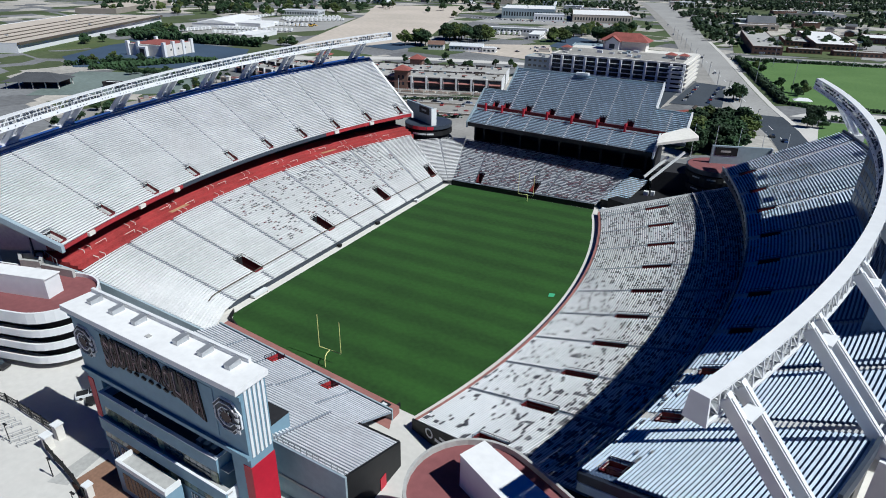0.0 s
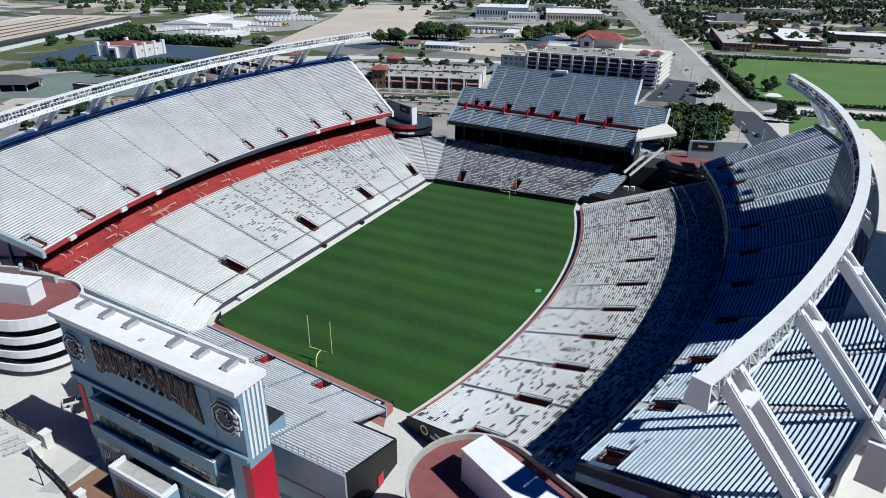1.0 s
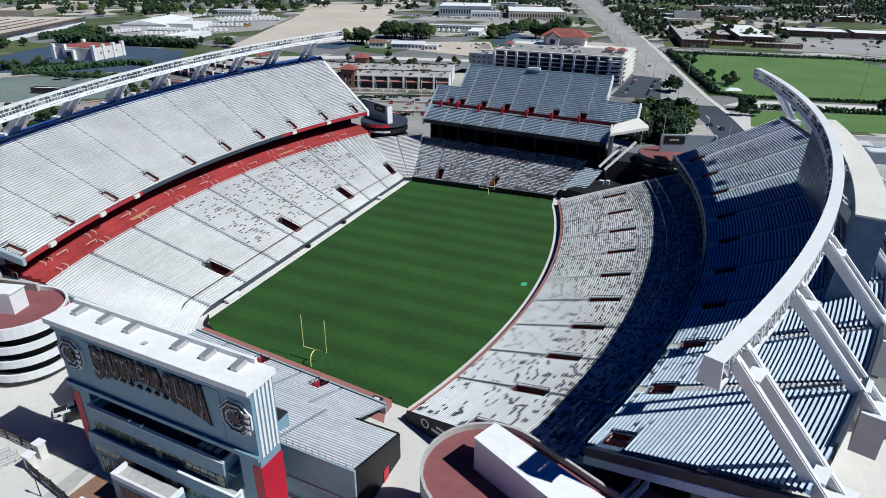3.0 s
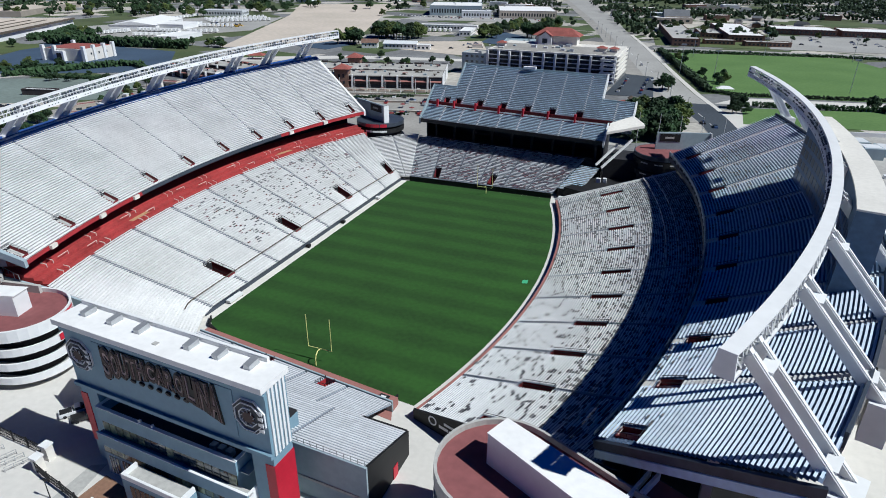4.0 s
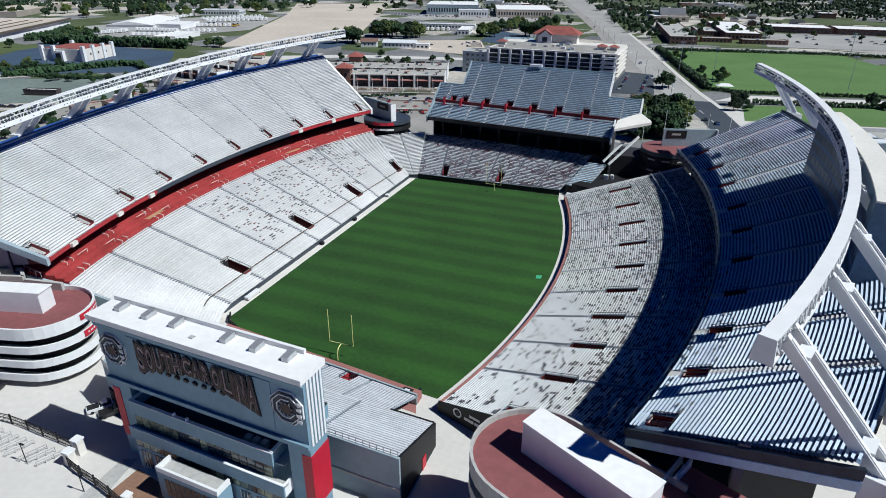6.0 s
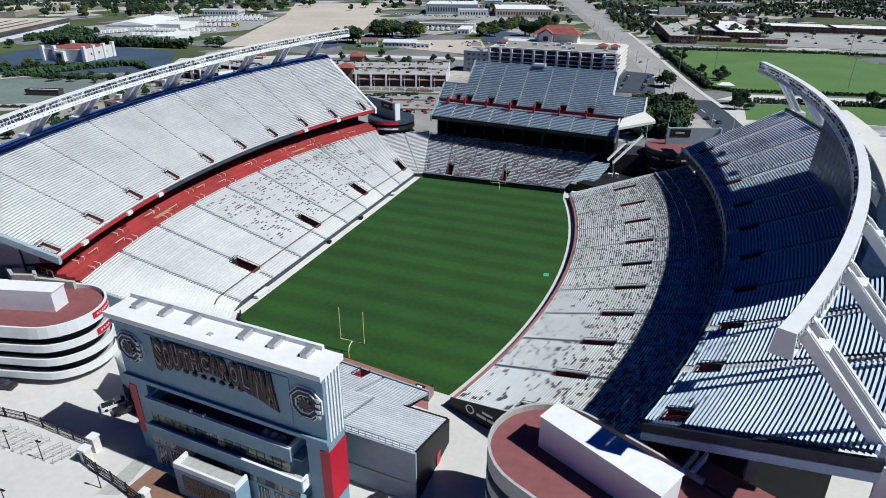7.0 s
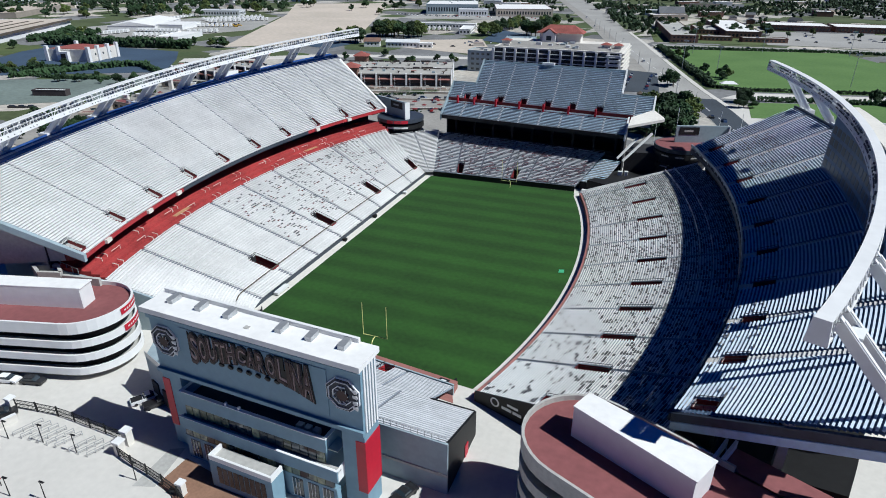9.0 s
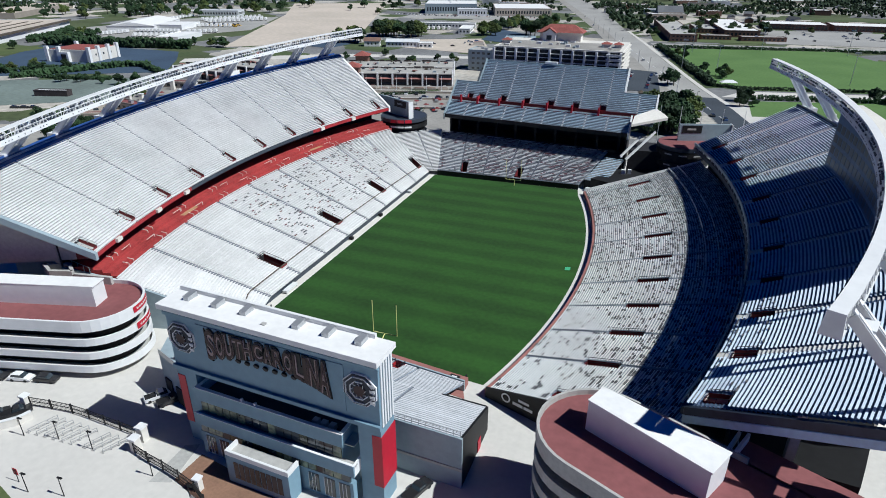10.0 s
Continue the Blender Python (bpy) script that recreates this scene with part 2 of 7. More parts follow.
def thing(name, at=(0, 0, 0), label="", category="", group="", kind=""):
    ob = new(name)
    ob.empty_display_size = 0.5
    ob.location = at
    return tagged(ob, label, category, group, kind)


def base_of(ob):
    p = Vector((0, 0, 0))
    while ob:
        p += ob.location
        ob = ob.parent
    return p


def part(name, shape, mat, parent=None, label="", smooth=False):
    """One mesh object from a shape in world metres, under a thing or a part."""
    me = bpy.data.meshes.new(name)
    o = base_of(parent) if parent else Vector((0, 0, 0))
    me.from_pydata([(x - o.x, y - o.y, z - o.z) for x, y, z in shape.v], [], shape.f)
    me.materials.append(mat)
    if smooth:
        me.polygons.foreach_set("use_smooth", [True] * len(me.polygons))
    ob = new(name, me)
    ob.parent = parent
    if label:
        ob["label"] = label
    return ob


def structure(name, shape, mat, label, category=""):
    return tagged(part(name, shape, mat), label, category or name.replace("_", " "), kind="structure")


# ---- ground ----
structure("ground", Shape().box(-4500, 4500, -2500, 4800, -1.0, -0.06), GROUND, "flat dry ground with patches of grass to the horizon", "ground")
structure("plaza", Shape().prism([(-140, -190), (104, -190), (104, 110), (-140, 110)], -0.5, 0.0), PLAZA, "pale concrete plaza round the stadium", "pavement")


structure("service_yard", Shape().prism([(104, -190), (190, -190), (190, 130), (104, 130)], -0.5, -0.01), PLAZA, "grey concrete service yard behind the deck", "pavement")


# ---- field ----
BRICK_STRIP = material("faded red paving", (0.30, 0.135, 0.115), 0.85, grain=1.2, patch=0.1, vary=0.15)
RC = (-147.0, -3.0)      # centre of the arcs of the sunward side
LC = (147.0, 2.0)        # centre of the arcs of the opposite side


def right(R, deg, z=0.0):
    return (RC[0] + R * math.cos(radians(deg)), RC[1] + R * math.sin(radians(deg)), z)


def left(R, deg, z=0.0):
    return (LC[0] - R * math.cos(radians(deg)), LC[1] + R * math.sin(radians(deg)), z)


arc = [right(180.6, -18.6 + 37.4 * i / 24)[:2] for i in range(25)]
outline = [(-32.4, -51.0), (-30.6, -52.8), (-24.6, -55.6), (-16.4, -57.0), (0.0, -58.8), (12.0, -60.0), (19.5, -60.2)] + arc + [(23.0, 60.9), (-32.4, 58.5)]
structure("field", Shape().prism(outline, -0.3, 0.03), TURF, "mown green football field with soft stripes", "field")
structure("sideline_walk", Shape().prism([(-34.6, -53), (-32.4, -51.0), (-32.4, 58.2), (-34.6, 58.2)], -0.3, 0.06), CREAM, "cream concrete walk beside the field", "pavement")
track = arc + [right(183, 18.8 - 37.4 * i / 24)[:2] for i in range(25)]
structure("warning_track", Shape().prism(track[::-1], -0.3, 0.05), PLAZA, "pale strip along the curved edge of the field", "pavement")
structure("end_strip", Shape().prism([(-29.5, -60.0), (22.0, -66.0), (19.5, -60.2), (12.0, -60.0), (0.0, -58.8), (-16.4, -57.0), (-24.6, -55.6), (-30.6, -52.8)], -0.3, 0.05), BRICK_STRIP, "faded red paved strip behind the end line", "pavement")


# ---- stands ----
def stand(name, label, at, P, rows, z0, dz, breaks, voms=(), bench=ALU, tread=TREAD, aisle=AISLE, seats=None, seg=5, group="stands", tuck=0.011, rise=None, vom_wall=None, loose=0.45, vom_rail=None, seat=(0.42, 0.86), aw=0.36, vom_deep=0.9, pad=None):
    """Stepped seating: P(u, v) gives the plan, u along the rows and v from the front row (0) to the back (1).
    breaks: the aisles' u. voms: (u, half width in u, first row, last row). seats: (share, materials, per row)."""
    top = thing(name, at, label, "grandstand", group)
    n = len(breaks) - 1
    if rise:
        before = set(bpy.data.meshes)
    steps = []
    for k in range(n):
        u0, u1 = breaks[k], breaks[k + 1]
        sec = Shape()
        cuts = []
        for c, w, i0, i1 in voms:
            if c - w < u1 and c + w > u0:
                cuts.append((max(u0, c - w), min(u1, c + w), i0, i1))
        for i in range(rows):
            z = z0 + dz * i
            us = [u0 + (u1 - u0) * j / seg for j in range(seg + 1)]
            for ca, cb, i0, i1 in cuts:
                if i0 <= i < i1:
                    us = [u for u in us if not ca - 1e-6 < u < cb + 1e-6] + [ca, cb]
            us = sorted(set(us))
            for a, b in zip(us, us[1:]):
                if any(i0 <= i < i1 and ca - 1e-6 <= a and b <= cb + 1e-6 for ca, cb, i0, i1 in cuts):
                    continue
                f0, f1 = P(a, i / rows), P(b, i / rows)
                r0, r1 = P(a, (i + 1) / rows), P(b, (i + 1) / rows)
                sec.face((*f0, z - dz), (*f1, z - dz), (*f1, z), (*f0, z))
                sec.face((*f0, z), (*f1, z), (*r1, z), (*r0, z))
        so = part("seating_section", sec, tread, top)
        steps.append(so)
        for i in range(rows):
            z = z0 + dz * i
            s0, s1 = u0 + (tuck * 0.5 if k else 0.0006), u1 - (tuck * 0.5 if k < n - 1 else 0.0006)
            spans = [(s0, s1)]
            for ca, cb, i0, i1 in cuts:
                if i0 - 1 <= i < i1:
                    nxt = []
                    for a, b in spans:
                        for q in ((a, min(b, ca - tuck * 0.3)), (max(a, cb + tuck * 0.3), b)):
                            if q[1] - q[0] > tuck * 0.4:
                                nxt.append(q)
                    spans = nxt
            for a, b in spans:
                sh = Shape()
                m = max(1, round(seg * (b - a) / (u1 - u0)))
                rings = []
                for j in range(m + 1):
                    u = a + (b - a) * j / m
                    p, q = P(u, (i + seat[0]) / rows), P(u, (i + seat[1]) / rows)
                    rings.append([(*p, z + 0.40), (*q, z + 0.40), (*q, z + 0.46), (*p, z + 0.46)])
                part("bench", sh.ribbon(rings), bench, so)
        # aisle steps
        if aisle and k:
            sh = Shape()
            for i in range(rows):
                if any(i0 - 1 <= i < i1 and abs(c - u0) < w + tuck * 0.4 for c, w, i0, i1 in voms):
                    continue
                z = z0 + dz * i
                p = [P(u0 - tuck * aw, i / rows), P(u0 + tuck * aw, i / rows), P(u0 + tuck * aw, (i + 0.9) / rows), P(u0 - tuck * aw, (i + 0.9) / rows)]
                sh.prism(p, z + 0.004, z + dz * 0.5)
            tagged(part("aisle_steps", sh, aisle, top, "grey aisle steps"), kind="stuff")
    if seats:
        share, mats, per = seats
        rng = random.Random(name)
        for k in range(n):
            shs = [Shape() for _ in mats]
            for i in range(rows):
                z = z0 + dz * i
                for j in range(per):
                    sh_k = share(k, i, (j + 0.5) / per)
                    if sh_k <= 0 or noise.noise(Vector((k * 7.3 + (j + 0.5) / per * 6.0, i * 0.55, 4.2))) + rng.uniform(-loose, loose) < 0.62 - 1.45 * sh_k + (loose - 0.45) * 0.6:
                        continue
                    ua = breaks[k] + tuck * 0.6 + (breaks[k + 1] - breaks[k] - tuck * 1.2) * (j + rng.uniform(0.05, 0.15)) / per
                    ub = ua + (breaks[k + 1] - breaks[k] - tuck * 1.2) / per * rng.uniform(0.6, 1.4)
                    if any(i0 - 1 <= i < i1 and ca - tuck < ub and cb + tuck > ua for ca, cb, i0, i1 in [(c - w, c + w, a, b) for c, w, a, b in voms]):
                        continue
                    s0_, s1_, zp = pad or (seat[0] + 0.04, seat[1] + 0.03, 0.462)
                    p = [P(ua, (i + s0_) / rows), P(ub, (i + s0_) / rows), P(ub, (i + s1_) / rows), P(ua, (i + s1_) / rows)]
                    rng.choice(shs).prism(p, z + zp, z + zp + 0.058)
            for sh, mt in zip(shs, mats):
                if sh.v:
                    tagged(part("seat_padding", sh, mt, steps[k]), kind="stuff")
    # entrances through the seating
    for c, w, i0, i1 in voms:
        fl = z0 + dz * (i0 - 1) - vom_deep
        zt = z0 + dz * (i1 - 1)
        vo = Shape()
        a, b = P(c - w, i0 / rows), P(c + w, i0 / rows)
        d, e = P(c + w, i1 / rows), P(c - w, i1 / rows)
        vo.face((*a, fl), (*b, fl), (*d, fl - 0.4), (*e, fl - 0.4))
        for p, q in ((a, e), (b, d)):
            vo.face((*p, fl), (*q, fl - 0.4), (*q, zt + 0.25), (*p, z0 + dz * i0 + 0.25))
        vo.face((*b, fl), (*a, fl), (*a, z0 + dz * (i0 - 1) + 0.5), (*b, z0 + dz * (i0 - 1) + 0.5))
        en = part("entrance", vo, vom_wall or GARNET, top, "garnet-walled entrance opening in the seats")
        part("doorway", Shape().face((*e, fl - 0.4), (*d, fl - 0.4), (*d, zt + 0.5), (*e, zt + 0.5)), DARK, en)
        rail = Shape()
        for p, q, zp, zq in ((a, e, z0 + dz * i0 + 0.9, zt + 1.0), (e, d, zt + 1.0, zt + 1.0), (d, b, zt + 1.0, z0 + dz * i0 + 0.9)):
            rail.beam((*p, zp), (*q, zq), 0.08, 0.08)
            for g in (0.0, 0.5, 1.0):
                x, y = p[0] + (q[0] - p[0]) * g, p[1] + (q[1] - p[1]) * g
                rail.beam((x, y, zp + (zq - zp) * g - 1.0), (x, y, zp + (zq - zp) * g), 0.07, 0.07)
        part("guard_rail", rail, vom_rail or BLACK, en, "metal guard rail")
    if rise:
        o = base_of(top)
        for me in set(bpy.data.meshes) - before:
            lift(me, o, rise)
    return top


def lift(me, o, rise):
    """Raises a mesh by rise(x, y, z), in world metres."""
    co = np.empty(len(me.vertices) * 3)
    me.vertices.foreach_get("co", co)
    co = co.reshape(-1, 3)
    co[:, 2] += rise(co[:, 0] + o[0], co[:, 1] + o[1], co[:, 2] + o[2])
    me.vertices.foreach_set("co", co.ravel())


def left_rise(x, y, z):
    """The straight side's deck climbs a little towards the far end."""
    return (y - 2) / 3.85 * np.clip(0.045 + 0.0065 * (z - 18.5), 0.0, 0.19)


def arc_plan(side, R0, R1, a0, a1):
    return lambda u, v: side(R0 + (R1 - R0) * v, a0 + (a1 - a0) * u)[:2]


def arc_wall(shape, side, a0, a1, profile, n=30):
    """Sweeps a closed (R, z) profile along an arc."""
    return shape.ribbon([[side(R, a0 + (a1 - a0) * j / n, z) for R, z in profile] for j in range(n + 1)])


def even(n):
    return [i / n for i in range(n + 1)]


# opposite side, upper deck
LA0, LA1 = -18.9, 19.9
LV = [18.75 - 4.13 * k for k in range(10)]


def lu(a):
    return (a - LA0) / (LA1 - LA0)


lbreaks = [0.0] + sorted(lu(a) for a in LV if 0.02 < lu(a) < 0.97) + [1.0]
deck_l = stand("upper_deck", "upper deck of white aluminium benches over a garnet concourse", left(221, 0, 0)[:3],
               arc_plan(left, 221.0, 249.0, LA0, LA1), 44, 18.9, 0.367, lbreaks,
               [(lu(a) if lu(a) < 0.98 else 0.985, 0.0072, 2, 8) for a in LV], tread=TREAD_PALE, vom_rail=STEEL, aisle=AISLE, seg=4, rise=left_rise, tuck=0.0042, vom_wall=GARNET_SHADED, seat=(0.32, 0.90), aw=0.2, vom_deep=1.8)
lifted = set(bpy.data.meshes)
for a, b, m, lab in ((LA0, -8.0, GARNET, "garnet front fascia"), (-8.0, 8.6, NAVY, "dark front fascia"), (8.6, LA1, GARNET, "garnet front fascia")):
    part("fascia", arc_wall(Shape(), left, a, b, [(220.7, 18.2), (221.0, 18.2), (221.0, 19.2), (220.7, 19.2)], 14), m, deck_l, lab)
for a in (-17.0, -12.4, -9.0, 9.6, 14.2):
    part("speaker_box", arc_wall(Shape(), left, a, a + 0.5, [(220.0, 18.3), (220.69, 18.3), (220.69, 19.3), (220.0, 19.3)], 1), CREAM, deck_l, "cream box on the fascia")
part("soffit", arc_wall(Shape(), left, LA0, LA1, [(222.5, 18.0), (249.5, 32.6), (249.5, 33.6), (222.5, 18.8)]), CONCRETE, deck_l, "concrete underside slab")
part("back_wall", arc_wall(Shape(), left, LA0, LA1, [(249.0, 33.0), (249.5, 33.0), (249.5, 35.5), (249.0, 35.5)]), BLUE, deck_l, "blue back rail wall")
part("back_walk", arc_wall(Shape(), left, LA0, LA1, [(249.5, 33.6), (253.5, 33.6), (253.5, 35.48), (249.5, 35.48)]), BLUE, deck_l, "blue back walkway")
part("back_rail", arc_wall(Shape(), left, LA0, LA1, [(253.2, 35.48), (253.5, 35.48), (253.5, 35.8), (253.2, 35.8)]), BLUE, deck_l, "blue outer rail")
part("rail_cap", arc_wall(Shape(), left, LA0, LA1, [(250.6, 35.48), (251.6, 35.48), (251.6, 35.6), (250.6, 35.6)]), METAL_ROOF, deck_l, "pale strip along the walkway")
for a in LV:
    sh = Shape()
    sh.prism([left(224, a - 0.16)[:2], left(224, a + 0.16)[:2], left(247, a + 0.16)[:2], left(247, a - 0.16)[:2]][::-1], [17.0, 17.0, 15.0, 15.0][::-1], [31.4, 31.4, 19.0, 19.0])
    sh.beam(left(247, a, 0), left(247, a, 31.5), 1.2, 1.2)
    sh.beam(left(231, a, 0), left(231, a, 21.5), 1.2, 1.2)
    part("raker_frame", sh, CONCRETE, deck_l, "concrete raker frame and columns")

for me in set(bpy.data.meshes) - lifted:
    lift(me, deck_l.location, left_rise)

# opposite side, lower bowl
def left_low(u, v):
    y = -61.0 + 118.5 * u
    f = (-34.6 + 0.55 * max(0.0, -50.0 - y), y)
    b = left(218.0, -18.9 + 38.1 * u)[:2]
    return (f[0] + (b[0] - f[0]) * v, f[1] + (b[1] - f[1]) * v)


def left_share(k, i, w):
    return 0.20 if (3 <= k <= 6 and 9 < i < 40) else 0.12 if k == 7 and i > 14 else 0.0


low_l = stand("lower_bowl", "lower seating bowl of white benches beside the straight sideline", (-48, 0, 0), left_low, 44, 1.5, 0.242, even(9),
              [(2.0 / 9, 0.012, 6, 15), (4.3 / 9, 0.012, 6, 15), (6.55 / 9, 0.012, 6, 15), (8.75 / 9, 0.012, 6, 15)],
              seats=(left_share, (SEAT_GREY, SEAT_GARNET, SEAT_GREY), 15), seg=3, tread=TREAD_PALE, tuck=0.009, seat=(0.34, 0.90), vom_wall=GARNET_SHADED, vom_deep=1.6, loose=0.75)
part("front_wall", Shape().box(-34.9, -34.6, -50, 57.5, 0.0, 1.4), NAVY, low_l, "dark padded front wall")
for ra, rb, z in ([(218.0, 219.6, 12.2), (219.6, 221.4, 12.9), (221.4, 223.4, 13.6), (223.4, 230.0, 14.3)]):
    part("concourse_step", arc_wall(Shape(), left, -18.6, 19.6, [(ra, 10.5), (rb - 0.002, 10.5), (rb - 0.002, z), (ra, z)]), CONCOURSE_RED, low_l, "worn red painted concourse step")
sh = Shape()
for j in range(60):
    p, q = left_low(0.07 + 0.93 * j / 60, 6.0 / 44), left_low(0.07 + 0.93 * (j + 1) / 60, 6.0 / 44)
    sh.beam((*p, 3.45), (*q, 3.45), 0.3, 0.1)
tagged(part("cross_aisle_rail", sh, BARK, low_l, "brown rail along the low cross aisle"), kind="stuff")
# Rear wall is coloured near-black for the shade below the deck.
part("rear_wall", arc_wall(Shape(), left, -18.6, 19.6, [(230, 0), (230.4, 0), (230.4, 21.0), (230, 21.0)]), DARK, low_l, "rear wall under the deck with shade in its colour")
MAT1, MAT2 = -8.8, 8.7
sh = Shape()
for a in range(-17, 19, 4):
    for R, z in ((218.8, 12.2), (222.4, 13.6)):
        for g in (-0.28, 0.28):
            sh.beam(left(R - 0.7, a + g, z + 0.7), left(R + 0.7, a + g, z + 1.0), 0.14, 0.14)
            sh.beam(left(R - 0.7, a + g, z), left(R - 0.7, a + g, z + 0.7), 0.12, 0.12)
for a in range(-17, 19, 2):
    for R, z in ((219.5, 12.95), (221.3, 13.65)):
        if (a * 7 + int(R)) % 3 == 0:
            sh.beam(left(R, a + 0.6, z + 0.9), left(R, a + 1.5, z + 0.9), 0.1, 0.1)
            sh.beam(left(R, a + 1.5, z), left(R, a + 1.5, z + 0.9), 0.1, 0.1)
for a0, a1 in ((MAT1 - 0.9, MAT1 + 0.9), (MAT2 - 0.9, MAT2 + 0.9)):
    part("floor_mat", arc_wall(Shape(), left, a0, a1, [(219.8, 12.9), (221.2, 12.9), (221.2, 12.93), (219.8, 12.93)], 4), TAN, low_l, "tan mat on the concourse")
tagged(part("hand_rail", sh, CREAM, low_l, "cream hand rails on the concourse steps"), kind="stuff")
sh = Shape()
sh.prism([left_low(0, 0), left_low(0, 1), left(230, -18.6)[:2], (left(230, -18.6)[0], left(230, -18.6)[1] - 0.5), (left_low(0, 1)[0], left_low(0, 1)[1] - 0.5), (left_low(0, 0)[0], -61.5)][::-1],
         0.0, [1.6, 12.2, 14.3, 14.3, 12.2, 1.6][::-1])
part("end_wall", sh, GREY_PANEL, low_l, "grey end wall")

# sunward side, lower bowl
RA0, RA1 = -19.3, 18.9
RV = [17.3, 13.05, 8.85, 4.55, 0.35, -3.55, -7.4, -11.15, -14.9, -18.5]


def ru(a):
    return (a - RA0) / (RA1 - RA0)


def low_plan(u, v):
    """The rows bow a little towards the field at the near end."""
    a = RA0 + (RA1 - RA0) * u
    return right(183.2 + 38.8 * v - 0.011 * max(0.0, -a - 3.0) ** 2 * v * 0.9, a)[:2]


rbreaks = [0.0] + sorted(ru(a) for a in RV if 0.03 < ru(a) < 0.96) + [1.0]
# The grey treads put part of the deck's shade into their colour.
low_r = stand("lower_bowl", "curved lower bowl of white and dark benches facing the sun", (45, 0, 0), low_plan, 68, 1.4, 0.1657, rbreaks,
              [(min(max(ru(a), 0.012), 0.985), 0.0068, 24, 36) for a in RV], bench=ALU, tread=TREAD_MID, aisle=AISLE, pad=(-0.10, 0.62, 0.42), seat=(0.36, 0.86), aw=0.3, vom_wall=GARNET_SHADED, vom_deep=1.9,
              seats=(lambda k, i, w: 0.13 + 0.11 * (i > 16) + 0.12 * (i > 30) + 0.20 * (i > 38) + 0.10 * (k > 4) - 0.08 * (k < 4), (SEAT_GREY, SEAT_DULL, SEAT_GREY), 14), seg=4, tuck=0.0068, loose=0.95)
part("front_wall", arc_wall(Shape(), right, RA0, RA1, [(182.5, 0), (183.2, 0), (183.2, 1.5), (182.5, 1.5)]), BRICK_STRIP, low_r, "faded red front wall")
# Broken white boards imitate thin strips of sun inside the deck's shadow.
sh = Shape()
for R, z in ((211.3, 9.4), (214.2, 10.3)):
    for j in range(60):
        a, b = RA0 + (RA1 - RA0) * j / 60, RA0 + (RA1 - RA0) * (j + 1) / 60
        if j % 6 == 0:
            continue
        sh.beam(right(R, a, z + 1.15), right(R, a + (b - a) * (0.55 + 0.09 * (j % 5)), z + 1.15), 0.12, 0.42)
        sh.beam(right(R, a, z - 0.3), right(R, a, z + 1.3), 0.08, 0.08)
tagged(part("cross_aisle_rail", sh, WHITE, low_r, "broken white boards standing in for slivers of sunlight in the shade"), kind="stuff")
for a, lab in ((RA0, "dark end wall with a sign"), (RA1, "pale end wall")):
    s = -1 if a < 0 else 1
    p0, p1 = right(182.8, a), right(222, a)
    q = [(p0[0], p0[1]), (p1[0], p1[1]), (p1[0], p1[1] + 0.4 * s), (p0[0], p0[1] + 0.4 * s)]
    part("end_wall", Shape().prism(q if s > 0 else q[::-1], 0, [2.2, 13.2, 13.2, 2.2] if s > 0 else [2.2, 13.2, 13.2, 2.2]), BLACK if s < 0 else WHITE, low_r, lab)
wa, wb = Vector(right(182.8, RA0)), Vector(right(222, RA0))
wn_ = Vector((0, -0.43, 0))
ring = Shape()
for k in range(14):
    a, b = 6.2832 * k / 14, 6.2832 * (k + 1) / 14
    c = wa.lerp(wb, 0.12) + wn_ + Vector((0, 0, 2.2))
    d = (wb - wa).normalized()
    ring.beam(c + d * (0.85 * math.cos(a)) + Vector((0, 0, 0.85 * math.sin(a))), c + d * (0.85 * math.cos(b)) + Vector((0, 0, 0.85 * math.sin(b))), 0.06, 0.3)
part("wall_emblem", ring, WHITE, low_r, "white ring emblem on the dark wall")
for f0, f1, z, h in ((0.19, 0.25, 3.0, 0.5), (0.16, 0.215, 1.9, 0.6), (0.222, 0.27, 1.9, 0.6)):
    part("wall_lettering", Shape().beam(wa.lerp(wb, f0) + wn_ + Vector((0, 0, z)), wa.lerp(wb, f1) + wn_ + Vector((0, 0, z)), 0.06, h), WHITE, low_r, "white bar of lettering")
# Shade beneath the deck is painted into this wall as well.
part("rear_wall", arc_wall(Shape(), right, RA0, RA1, [(225, 0), (225.4, 0), (225.4, 18.0), (225, 18.0)]), DARK, low_r, "rear wall under the deck with shade in its colour")

# sunward side, upper deck: its back edge swings out a little towards the far end, and the end row runs askew
def right_back(R, deg, z=0.0):
    return right(R + 0.15 * deg, deg, z)


def deck_plan(u, v):
    a = RA0 + (RA1 - RA0) * u
    askew = (0.65 + 1.25 * v) * max(0.0, 1.0 - u / 0.09)
    return right(219.3 + (28.0 + 0.15 * a) * v, a - askew)[:2]


DV = [16.6, 12.45, 8.45, 3.95, -0.1, -4.35, -8.45, -12.3, -15.98, -19.3]
dbreaks = [0.0] + sorted(ru(a) for a in DV if 0.03 < ru(a) < 0.98) + [1.0]
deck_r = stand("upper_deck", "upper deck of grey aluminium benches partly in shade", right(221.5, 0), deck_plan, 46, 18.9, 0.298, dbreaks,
               [(min(max(ru(a), 0.012), 0.985), 0.0066, 4, 10) for a in DV], bench=ALU_SKY_PALE, tread=TREAD_SHADED, aisle=TREAD, seat=(0.30, 0.84), vom_wall=GARNET_SHADED, vom_deep=1.8,
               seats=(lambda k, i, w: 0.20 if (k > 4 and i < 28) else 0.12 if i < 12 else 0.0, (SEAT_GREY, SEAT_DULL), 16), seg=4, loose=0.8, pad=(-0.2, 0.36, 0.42))
